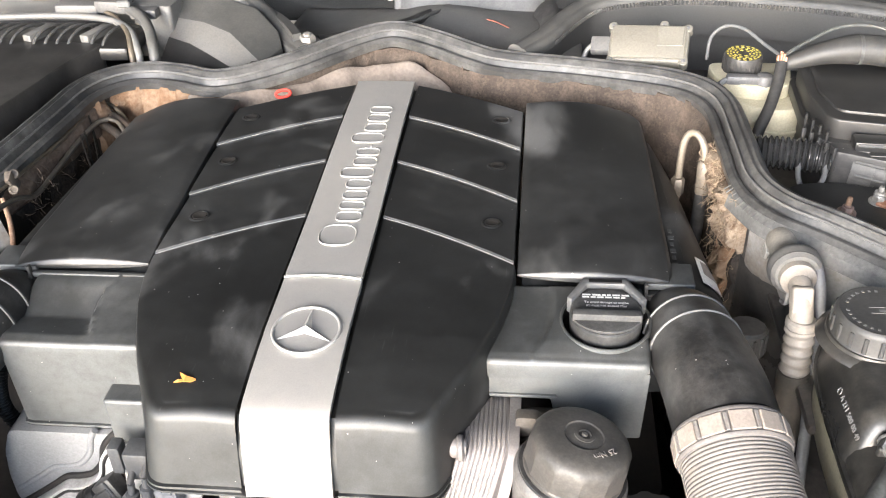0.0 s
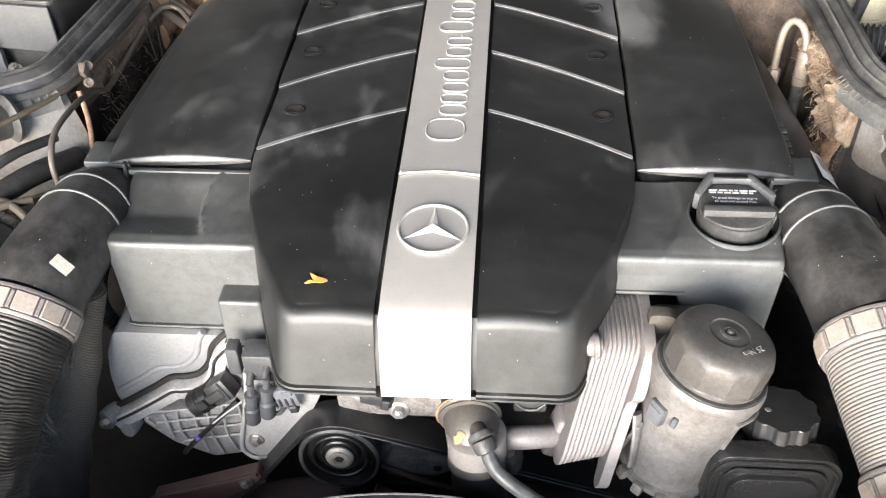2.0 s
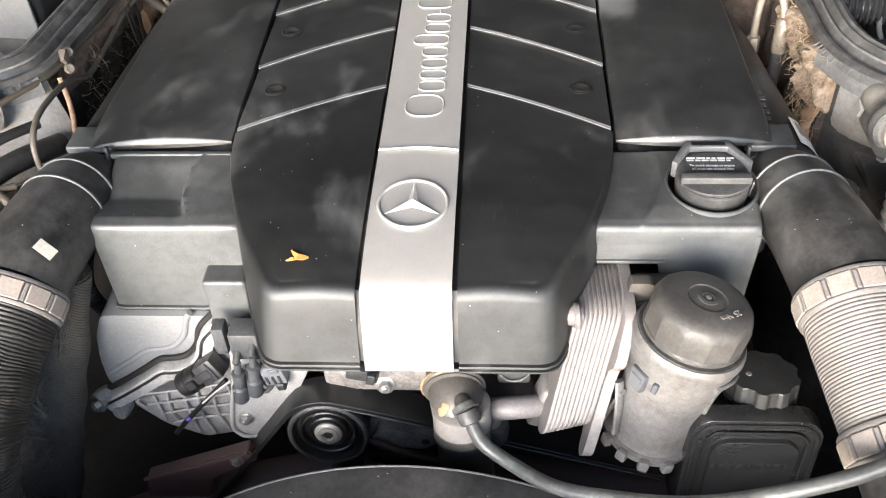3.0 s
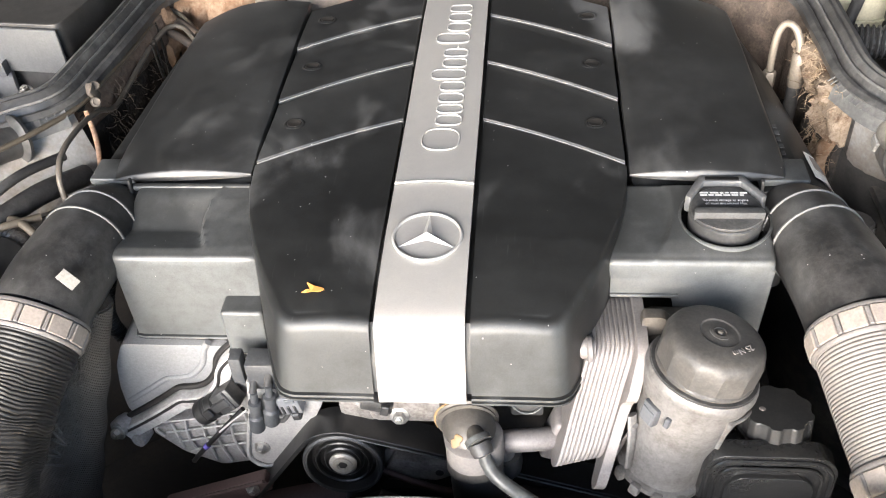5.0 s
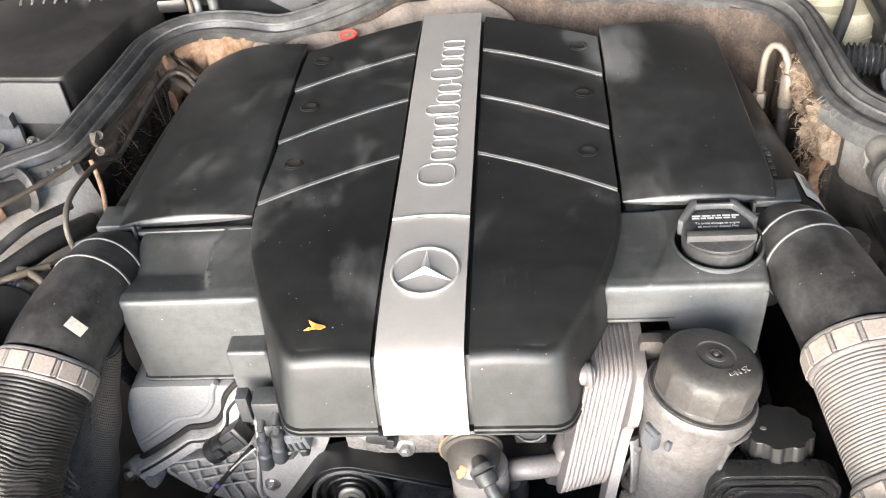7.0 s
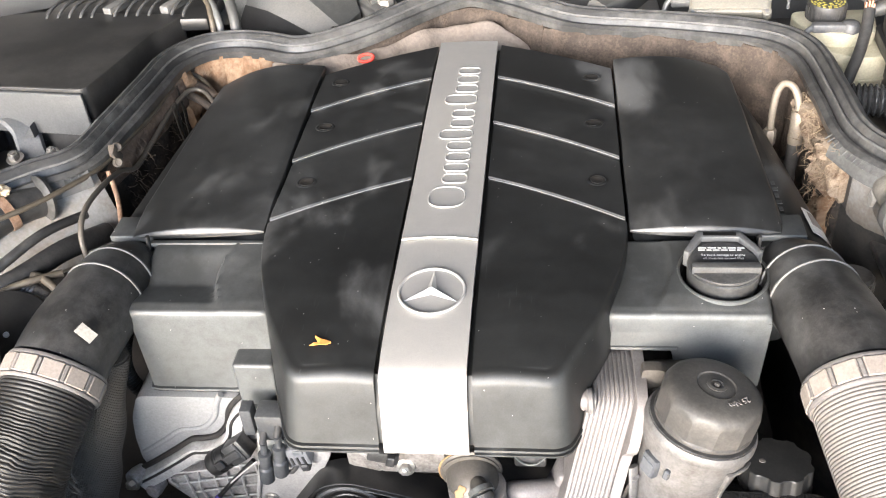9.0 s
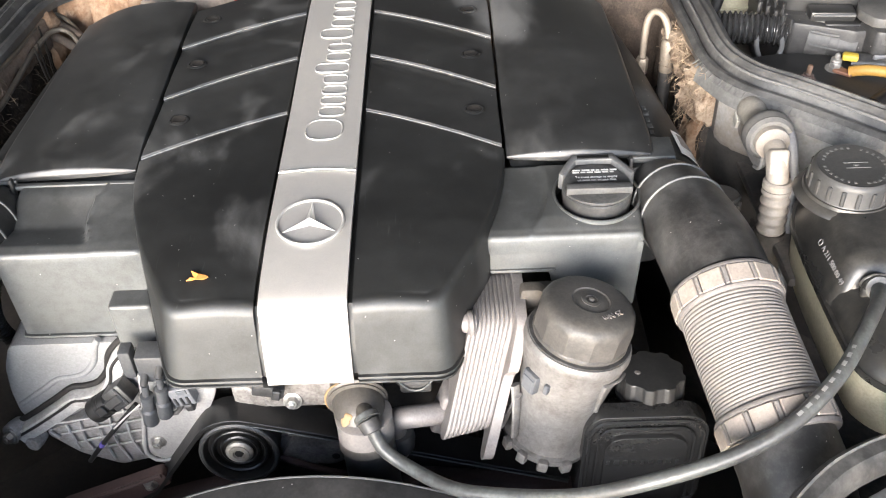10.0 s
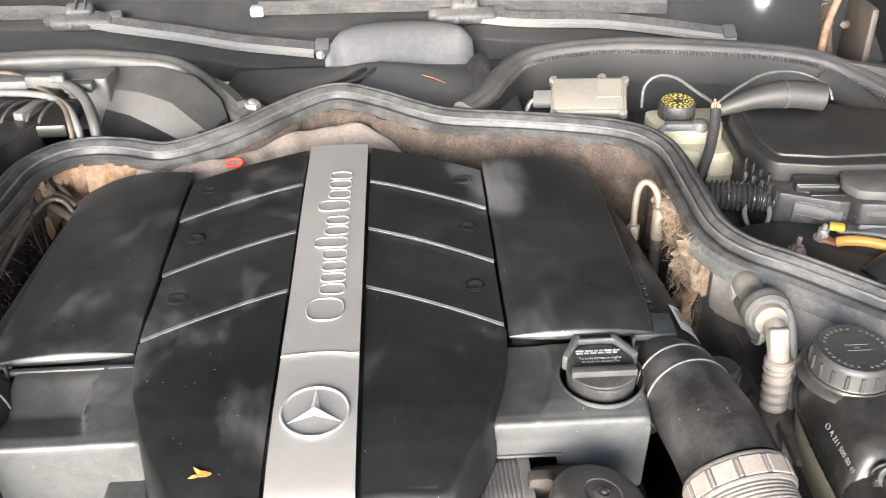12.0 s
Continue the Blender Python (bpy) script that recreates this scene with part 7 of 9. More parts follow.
    part("bracket", tube([(0.459, -0.150, 0.892), (0.460, -0.160, 0.900), (0.461, -0.172, 0.895), (0.461, -0.178, 0.880), (0.460, -0.172, 0.862)], 0.0020, 10), body_mid, t)
    union = part("lower_union", lathe([(0.018, 0.0), (0.0205, 0.002), (0.0205, 0.028), (0.018, 0.031)], (0.421, -0.158, 0.770), (0, 0.1, 1), 28), rubber, t, "black ribbed lower union")
    for k in range(14):
        a = 2 * math.pi * k / 14
        part("grip", rbox(Vector((0.421 + 0.0208 * math.cos(a), -0.1565 + 0.0208 * math.sin(a), 0.786)), (0.0022, 0.0030, 0.024), 0.0006, 1, Matrix.Rotation(a, 3, "Z")), rubber, union)


u_pipe()
service_valve()


def loose_fibres():
    """Straw-like threads that hang from the torn insulation."""
    bm = bmesh.new()
    rnd = random.Random(11)
    for k in range(420):
        y = rnd.uniform(-0.070, 0.075)
        high = rnd.random() < 0.6
        z = rnd.uniform(0.845, 0.892) if high else rnd.uniform(0.76, 0.86)
        if not high:
            y = rnd.uniform(-0.068, -0.010)
        p = Vector((0.400 + 0.012 * rnd.random() + (0.010 if y < -0.045 else 0.0), y, z))
        d = Vector((rnd.uniform(-0.016, 0.004), rnd.uniform(-0.016, 0.016), rnd.uniform(-0.022, 0.010)))
        bend = Vector((rnd.uniform(-0.006, 0.006), rnd.uniform(-0.006, 0.006), rnd.uniform(-0.006, 0.006)))
        tube([p, p + d * 0.5 + bend, p + d], 0.00024, 3, straight=True, bm=bm)
    single("loose_fibres", bm, straw, "fine straw-coloured fibres fraying from the insulation", "fibres", kind="stuff")
    bm = bmesh.new()
    for k in range(260):
        p = Vector((-0.398 + rnd.uniform(-0.004, 0.008), rnd.uniform(-0.05, 0.14), rnd.uniform(0.74, 0.885)))
        d = Vector((rnd.uniform(-0.002, 0.012), rnd.uniform(-0.008, 0.008), rnd.uniform(-0.018, 0.006)))
        tube([p, p + d * 0.5 + Vector((0.002, 0, 0)), p + d], 0.00035, 3, straight=True, bm=bm)
    single("loose_fibres", bm, straw_dark, "dark fibres fraying from the wing insulation", "fibres", kind="stuff")


straw = surface("straw_fibre", (0.28, 0.21, 0.14), 0.9, bump=0)
straw_dark = surface("dark_fibre", (0.10, 0.075, 0.055), 0.9, bump=0)
loose_fibres()

# ---- left wing: brake lines, hoses, wires ----

rusty_dark = surface("dark_rusty_bracket", (0.040, 0.034, 0.030), 0.6, dirt=(0.12, 0.085, 0.06), dirt_amount=0.6, dirt_scale=50)
clip_pale = surface("dusty_pale_clip", (0.115, 0.098, 0.080), 0.7, dirt=(0.07, 0.05, 0.04), dirt_amount=0.7, dirt_scale=60, bump=0.2)
bracket_pale = surface("dusty_pale_bracket", (0.27, 0.255, 0.23), 0.6, dirt=(0.18, 0.145, 0.115), dirt_amount=0.6, dirt_scale=24, bump=0.15)
zinc_pale = surface("pale_zinc_plate", (0.066, 0.066, 0.065), 0.5, metal=0.2, dirt=(0.07, 0.067, 0.063), dirt_amount=0.6, dirt_scale=30)


def brake_lines():
    t = thing("brake_line", (-0.40, -0.04, 0.87), "dusty olive brake line clipped along the inner wing", "brake line", "brake lines")
    part("pipe", tube([(-0.340, 0.145, 0.862), (-0.362, 0.172, 0.868), (-0.382, 0.180, 0.878), (-0.391, 0.140, 0.882), (-0.394, 0.055, 0.884), (-0.401, -0.02, 0.888), (-0.408, -0.075, 0.890), (-0.425, -0.120, 0.894), (-0.450, -0.165, 0.898), (-0.49, -0.215, 0.902), (-0.56, -0.29, 0.90)], 0.0030, 12), brake_pipe, t)
    part("clip", rbox((-0.4020, -0.046, 0.889), (0.009, 0.014, 0.026), 0.002, 2, Matrix.Rotation(radians(28), 3, "X")), clip_pale, t, "dusty double clip")
    part("clip_ear", lathe([(0.0052, -0.004), (0.0056, 0.0), (0.0056, 0.003), (0.0042, 0.0042), (0.0026, 0.0034), (0.0, 0.0034)], (-0.4000, -0.040, 0.8955), (0.6, -0.6, 0.5), 20), clip_pale, t)
    part("clip_ear", lathe([(0.0052, -0.004), (0.0056, 0.0), (0.0056, 0.003), (0.0042, 0.0042), (0.0026, 0.0034), (0.0, 0.0034)], (-0.396, -0.056, 0.884), (0.6, -0.6, 0.5), 20), clip_pale, t)
    t = thing("brake_line", (-0.39, -0.10, 0.84), "grey brake line running down the inner wing", "brake line", "brake lines")
    part("pipe", tube([(-0.338, 0.126, 0.862), (-0.358, 0.148, 0.868), (-0.376, 0.142, 0.872), (-0.386, 0.095, 0.868), (-0.389, 0.030, 0.862), (-0.392, -0.025, 0.858), (-0.396, -0.055, 0.872), (-0.397, -0.100, 0.882), (-0.397, -0.150, 0.884), (-0.394, -0.178, 0.872), (-0.391, -0.188, 0.84), (-0.39, -0.19, 0.72)], 0.0032, 12), pipe_grey, t)
    t = thing("corner_bracket", (-0.36, 0.15, 0.85), "dark rusty bracket in the rear corner of the bay", "bracket")
    for dy, dz in ((0.0, 0.0), (-0.022, -0.006)):
        part("bar", tube([(-0.388, 0.178 + dy, 0.868 + dz), (-0.362, 0.160 + dy, 0.866 + dz), (-0.338, 0.140 + dy, 0.862 + dz)], 0.0055, 12), rusty_dark, t)
    t = thing("rusty_stay", (-0.40, -0.10, 0.80), "thin rusty stay on the inner wing", "stay")
    part("rod", tube([(-0.400, -0.075, 0.885), (-0.392, -0.09, 0.85), (-0.386, -0.125, 0.80), (-0.384, -0.135, 0.74)], 0.0030, 10), rusty, t)
    for k in range(2):
        t = thing("cable_loop", (-0.385, 0.10 + 0.008 * k, 0.83), "thin dark cable hanging in a loop", "cable", "hanging cables")
        part("wire", tube([(-0.388, 0.135, 0.885), (-0.378, 0.115 + 0.004 * k, 0.85), (-0.372, 0.095 + 0.006 * k, 0.815), (-0.370, 0.075 + 0.008 * k, 0.84), (-0.378, 0.085 + 0.012 * k, 0.880)], 0.0012, 8), net_cloth, t)


def left_hoses():
    t = thing("air_conditioning_port", (-0.49, -0.15, 0.86), "black hose with a rusty clamp and cream foam on the wing", "hose")
    part("hose", tube([(-0.462, -0.128, 0.880), (-0.478, -0.150, 0.884), (-0.500, -0.180, 0.880), (-0.535, -0.225, 0.865), (-0.60, -0.30, 0.83)], 0.0185, 24), dull_black, t)
    part("clamp", tube([(-0.481, -0.154, 0.8845), (-0.487, -0.162, 0.8835)], 0.0202, 28, 0.004), rusty, t, "rusty pink hose clamp")
    part("grommet", lathe([(0.014, 0.0), (0.026, 0.002), (0.027, 0.006), (0.020, 0.010)], (-0.457, -0.120, 0.880), (-0.5, -0.75, 0.15), 36), rubber, t, "round rubber grommet")
    bm = bmesh.new()
    bmesh.ops.create_icosphere(bm, subdivisions=4, radius=1.0)
    for v in bm.verts:
        n = v.co.copy()
        k = 1 + 0.35 * noise.fractal(n * 2.2, 1.0, 2.0, 4)
        v.co = Vector((-0.497, -0.148, 0.905)) + Vector((n.x * 0.017, n.y * 0.011, n.z * 0.008)) * k
    part("foam_lump", bm, foam_cream, t, "lump of cream foam")
    t = thing("wing_bracket", (-0.438, -0.115, 0.87), "dusty pale steel bracket with round holes on the wing", "bracket")
    d = Vector((0.767, 0.642, 0)).normalized()
    out = Vector((0.585, -0.704, 0.406)).normalized()
    m = Matrix((d, out.cross(d), out)).transposed()
    mid = Vector((-0.4490, -0.1060, 0.8745)) + out * 0.0015

    def on(u, v, w=0.0):
        return mid + m @ Vector((u, v, w))
    plate = [(-0.040, -0.020), (-0.040, 0.016), (0.020, 0.018), (0.036, 0.010), (0.036, -0.012), (0.020, -0.024)]
    bm = prism(round_outline(plate, 0.007, 4), -0.0015, 0.0015, "xy", 0.0006)
    bm.transform(Matrix.Translation(mid) @ m.to_4x4())
    part("plate", bm, bracket_pale, t)
    for u, v, r in ((0.008, 0.006, 0.0062), (-0.010, 0.002, 0.0042), (-0.022, -0.002, 0.0058)):
        part("hole", lathe([(r * 1.25, 0.0), (r * 1.2, 0.0008), (r, 0.0010), (r * 0.9, 0.0003), (0.0, 0.0002)], on(u, v, 0.0014), out, 20), felt_dark if r > 0.006 else clip_pale, t)
    part("peg", lathe([(0.0042, 0.0), (0.0042, 0.006), (0.003, 0.008)], on(0.010, 0.003, 0.0015), out, 16), pipe_grey, t)
    pts = (([(-0.405, -0.14, 0.87), (-0.43, -0.19, 0.880), (-0.46, -0.24, 0.872), (-0.52, -0.32, 0.85)], 0.0055, rubber, "black cable across the wing"),
           ([(-0.40, -0.12, 0.83), (-0.42, -0.18, 0.85), (-0.445, -0.235, 0.855), (-0.50, -0.30, 0.85), (-0.56, -0.36, 0.83)], 0.012, dull_black, "thick taped cable branch"),
           ([(-0.40, -0.225, 0.855), (-0.425, -0.245, 0.860), (-0.45, -0.262, 0.858), (-0.50, -0.315, 0.85)], 0.0042, brake_pipe, "dusty olive cable over the wing"),
           ([(-0.375, -0.265, 0.82), (-0.395, -0.250, 0.850), (-0.420, -0.235, 0.858), (-0.445, -0.225, 0.850)], 0.0045, brake_pipe, "dusty olive cable bent over the duct"))
    for p, r, m, lab in pts:
        single("wing_cable", tube(p, r, 12), m, lab, "cable", "wing cables")
    t = thing("foil_wrapped_hose", (-0.41, -0.26, 0.82), "crinkled silver-black foil wrap beside the duct", "hose")
    part("wrap", tube([(-0.37, -0.285, 0.80), (-0.40, -0.262, 0.835), (-0.43, -0.245, 0.848), (-0.47, -0.235, 0.84)], 0.010, 16, 0.002, radius=lambda s, n: 0.010 + 0.0015 * math.sin(s * 2600) * math.sin(s * 900)), foil, t)
    t = thing("secondary_air_pump", (-0.43, -0.33, 0.74), "black round pump with a pale dot beside the duct", "pump")
    part("can", lathe([(0.042, 0.0), (0.050, 0.004), (0.052, 0.012), (0.052, 0.07), (0.047, 0.078), (0.0, 0.082)], (-0.448, -0.28, 0.775), (0.25, -0.35, 0.9), 40), rubber_dark, t)
    part("dot", lathe([(0.0030, 0), (0.0030, 0.001), (0.0, 0.0014)], (-0.418, -0.318, 0.853), (0.35, -0.5, 0.8), 14), print_white, t)
    t = thing("perforated_bracket", (-0.40, -0.37, 0.78), "pale zinc bracket with punched holes beside the hose", "bracket")
    turn = Matrix.Rotation(radians(-18), 3, "Z") @ Matrix.Rotation(radians(-40), 3, "X") @ Matrix.Rotation(radians(-20), 3, "Y")
    part("plate", rbox((-0.432, -0.362, 0.838), (0.06, 0.004, 0.09), 0.001, 1, turn), zinc_pale, t)
    for k in range(5):
        q = Vector((-0.018 + 0.02 * (k % 3), -0.0024, 0.028 - 0.018 * k))
        part("hole", lathe([(0.0034, 0), (0.0034, 0.0006)], Vector((-0.432, -0.362, 0.838)) + turn @ q, turn @ Vector((0, -1, 0)), 16), dark_void, t)


pipe_grey = surface("grey_brake_pipe", (0.095, 0.084, 0.070), 0.55, metal=0.2, dirt=(0.12, 0.10, 0.08), dirt_amount=0.6, dirt_scale=50)
foam_cream = surface("cream_foam", (0.55, 0.45, 0.32), 0.9, dirt=(0.5, 0.4, 0.26), dirt_amount=0.5, dirt_scale=80, bump=0.5)
foil = surface("crinkled_foil", (0.22, 0.21, 0.20), 0.35, metal=0.6, dirt=(0.04, 0.04, 0.04), dirt_amount=0.9, dirt_scale=90, bump=0.5)
brake_lines()
left_hoses()

# ---- behind the bulkhead: wipers, cowl, brake reservoir, module, fuse box ----


def strap(points, wide, thick, bm=None, up=(0, -0.5, 0.86)):
    """A flat bar along a line."""
    bm = bm or bmesh.new()
    line = spline(points, 0.02)
    up = Vector(up)
    rings = []
    for i, c in enumerate(line):
        d = (line[min(i + 1, len(line) - 1)] - line[max(i - 1, 0)]).normalized()
        s = d.cross(up).normalized()
        n = s.cross(d)
        k = wide / 2
        rings.append([bm.verts.new(c + s * a + n * b) for a, b in ((-k, 0), (-k * 0.8, thick), (k * 0.8, thick), (k, 0), (k * 0.6, -thick * 0.4), (-k * 0.6, -thick * 0.4))])
    rings_to_mesh(bm, rings)
    return bm


def wiper(arm, blade, hub, seat, label):
    """Arm, blade and the moulded adapter that joins them at seat."""
    t = thing("wiper", hub, label, "wiper", "windscreen wipers")
    part("arm", strap(arm, 0.026, 0.011), wiper_dark, t)
    # pale strap below the arm carries the light on its lower side
    part("arm_face", strap([Vector(p) + Vector((0, -0.012, -0.004)) for p in arm], 0.012, 0.009), wiper_lit_face, t, "lower face of the arm, lit side put into a pale colour")
    b = part("blade", strap(blade, 0.020, 0.012), wiper_dark, t, "grey rubber blade")
    part("spine", strap([Vector(p) + Vector((0, 0.002, 0.011)) for p in blade], 0.009, 0.004), wiper_grey, b)
    c = Vector(seat)
    lean = Matrix.Rotation(radians(30), 3, "X")
    a = part("adapter", rbox(c, (0.110, 0.030, 0.024), 0.009, 3, lean), wiper_dark, t, "moulded blade adapter")
    part("adapter_hump", rbox(c + lean @ Vector((-0.002, 0.016, 0.010)), (0.050, 0.026, 0.022), 0.008, 3, lean), wiper_dark, a)
    part("adapter_wing", rbox(c + lean @ Vector((-0.050, 0.004, 0.000)), (0.034, 0.020, 0.016), 0.005, 2, lean @ Matrix.Rotation(radians(-8), 3, "Z")), wiper_dark, a)
    part("adapter_wing", rbox(c + lean @ Vector((0.056, 0.008, 0.002)), (0.030, 0.018, 0.016), 0.005, 2, lean @ Matrix.Rotation(radians(6), 3, "Z")), wiper_dark, a)
    for k in (-1, 1):
        part("adapter_fin", rbox(c + lean @ Vector((0.002 + 0.008 * k, 0.020, 0.020)), (0.004, 0.022, 0.012), 0.0015, 1, lean), wiper_dark, a)
    part("adapter_eye", lathe([(0.006, 0.0), (0.007, 0.003), (0.0045, 0.005), (0.003, 0.004), (0.0, 0.004)], c + lean @ Vector((-0.018, -0.013, 0.004)), (0, -0.85, 0.5), 20), wiper_grey, a)
    part("adapter_slot", rbox(c + lean @ Vector((-0.028, -0.0128, 0.001)), (0.024, 0.002, 0.006), 0.001, 1, lean), dark_void, a)
    return t


wiper_lit_face = surface("lit_pale_arm_face", (0.30, 0.295, 0.28), 0.4, dirt=(0.20, 0.195, 0.185), dirt_amount=0.5, dirt_scale=20)
wiper_grey = surface("grey_wiper_metal", (0.11, 0.11, 0.109), 0.32, dirt=(0.19, 0.187, 0.18), dirt_amount=0.5, dirt_scale=14)
blue_cap = surface("pale_blue_plastic", (0.40, 0.44, 0.50), 0.5)
wiper_pale = surface("pale_dusty_grey", (0.12, 0.121, 0.122), 0.5, dirt=(0.22, 0.215, 0.205), dirt_amount=0.5, dirt_scale=14)
wiper_dark = surface("dark_wiper_plastic", (0.075, 0.075, 0.074), 0.55, dirt=(0.20, 0.19, 0.18), dirt_amount=0.6, dirt_scale=20)
w = wiper([(0.665, 0.628, 0.868), (0.520, 0.654, 0.884), (0.426, 0.668, 0.892), (0.284, 0.677, 0.897), (0.165, 0.697, 0.909)],
          [(-0.166, 0.712, 0.917), (0.136, 0.707, 0.915), (0.313, 0.699, 0.911), (0.556, 0.684, 0.902)], (0.66, 0.63, 0.86), (0.200, 0.680, 0.906), "dusty grey windscreen wiper lying on the glass")
part("hinge", rbox((0.655, 0.628, 0.872), (0.024, 0.030, 0.026), 0.005, 2, Matrix.Rotation(radians(25), 3, "X")), wiper_grey, w, "hinge block of the arm")
part("blade_cap", rbox((-0.168, 0.708, 0.919), (0.024, 0.022, 0.018), 0.004), blue_cap, w, "pale blue end cap")
w = wiper([(-0.066, 0.633, 0.871), (-0.197, 0.652, 0.882), (-0.286, 0.671, 0.893), (-0.424, 0.697, 0.908), (-0.471, 0.708, 0.915)],
          [(-0.424, 0.700, 0.911), (-0.520, 0.718, 0.921), (-0.617, 0.722, 0.923), (-0.815, 0.728, 0.927)], (-0.05, 0.63, 0.86), (-0.474, 0.700, 0.914), "dusty grey wiper with a wide pivot cap")
rows = []
for j in range(33):
    v = 0.5 - 0.5 * math.cos(math.pi * j / 32)
    x = -0.045 + 0.250 * v
    half = 0.057 * max(0.0, 1 - abs(2 * v - 1.04) ** 3.2) ** 0.55
    half = max(half, 0.016 * min(1.0, (1 - v) * 6), 0.0015)
    row = []
    for i in range(13):
        u = i / 12 * 2 - 1
        row.append(Vector((x, 0.606 + half * u * 0.9, 0.874 + half * u * 0.60 + 0.030 * (1 - u * u) * min(1, half / 0.04))))
    rows.append(row)
part("pivot_cap", shell(rows, [(0.002, 0.003), (0.002, 0.02)]), wiper_pale, w, "smooth pale grey pivot cap", 60)
part("hinge", rbox((-0.050, 0.612, 0.882), (0.026, 0.030, 0.024), 0.005, 2, Matrix.Rotation(radians(25), 3, "X")), wiper_grey, w)
bolt((-0.052, 0.588, 0.880), (0, -0.9, 0.4), 0.005, w, material=wiper_grey)


zinc_dull = surface("dull_zinc_bolt", (0.30, 0.29, 0.27), 0.5, metal=0.4, dirt=(0.2, 0.18, 0.15), dirt_amount=0.5, dirt_scale=80)
splinter_red = surface("faded_red_splinter", (0.42, 0.14, 0.09), 0.6)


def cowl_bits():
    b = single("cowl_bolt", bolt((-0.125, 0.302, 0.913), (0, -0.15, 1), 0.0115, None), zinc_dull, "bright steel bolt in the cowl panel", "bolt")
    single("red_splinter", tube([(0.117, 0.470, 0.886), (0.134, 0.462, 0.884), (0.152, 0.450, 0.880)], 0.0010, 8, 0.01), splinter_red, "thin red splinter lying on the cowl", "splinter")
    t = thing("cowl_duct", (0.03, 0.40, 0.86), "dark moulded drain duct across the cowl", "duct")
    part("channel", tube([(-0.115, 0.335, 0.895), (-0.06, 0.37, 0.893), (0.0, 0.42, 0.888), (0.03, 0.47, 0.884), (0.06, 0.52, 0.875)], 0.020, 16, squash=0.5), rubber, t)
    part("ridge", tube([(-0.10, 0.330, 0.908), (-0.05, 0.362, 0.910), (0.005, 0.405, 0.906), (0.035, 0.46, 0.900), (0.055, 0.53, 0.885)], 0.0030, 8), rubber_dusty, t)
    t = thing("cowl_duct", (0.2, 0.42, 0.84), "black rubber drain flap at the cowl edge", "duct")
    part("flap", tube([(0.205, 0.53, 0.882), (0.212, 0.49, 0.874), (0.205, 0.44, 0.868), (0.185, 0.39, 0.868), (0.17, 0.34, 0.878)], 0.022, 16, squash=0.45), rubber, t)
    t = thing("red_oval_tag", (-0.144, 0.205, 0.878), "small red oval plastic tag at the cover edge", "tag")
    part("ring", tube([(-0.142 + 0.0100 * math.cos(a) + 0.002 * math.sin(a), 0.203 + 0.0035 * math.sin(a), 0.884 + 0.004 * math.sin(a)) for a in [2 * math.pi * k / 24 for k in range(25)]], 0.0022, 8, straight=True), red_plastic, t)


cowl_bits()


def control_module():
    t = thing("control_module", (0.345, 0.28, 0.89), "beige plastic control module with a clear plug", "control unit")
    o, ux, uy = Vector((0.3455, 0.279, 0.922)), Vector((0.107, -0.020, 0.006)).normalized(), Vector((0.0, 0.052, 0.034)).normalized()
    n = ux.cross(uy).normalized()
    m = Matrix((ux, n.cross(ux), n)).transposed()

    def at(x, y, z):
        return o + m @ Vector((x, y, z))
    part("case", rbox(o, (0.104, 0.058, 0.020), 0.004, 3, m), beige_module, t)
    part("lid", rbox(at(0, 0, 0.0115), (0.096, 0.050, 0.004), 0.0018, 2, m), beige_module, t)
    part("lid_step", rbox(at(0.028, 0.008, 0.0138), (0.034, 0.030, 0.0016), 0.0006, 1, m), beige_module, t)
    for x, y in ((-0.049, 0.026), (-0.047, -0.027), (0.049, 0.024), (0.047, -0.027), (0.018, 0.029)):
        e = part("ear", lathe([(0.0062, -0.006), (0.0062, 0.005), (0.005, 0.006)], at(x, y, 0.004), n, 16), beige_module, t)
        part("screw", lathe([(0.0026, 0.0), (0.0026, 0.001), (0.0, 0.0014)], at(x, y, 0.0102), n, 12), grey_plastic, e)
    part("plug", rbox(at(-0.064, 0.0, 0.0), (0.026, 0.022, 0.014), 0.002, 2, m), clear_grey, t, "translucent grey plug")
    part("lead", tube([at(-0.075, 0.0, 0.0), at(-0.083, -0.006, -0.004), at(-0.088, -0.022, -0.014), at(-0.089, -0.035, -0.03)], 0.0036, 12), clear_grey, t, "pale lead")


clear_grey = surface("cloudy_clear_plastic", (0.13, 0.13, 0.128), 0.3)
control_module()


switch_grey = surface("dark_grey_switch", (0.09, 0.092, 0.095), 0.5, dirt=(0.18, 0.17, 0.16), dirt_amount=0.5, dirt_scale=40)


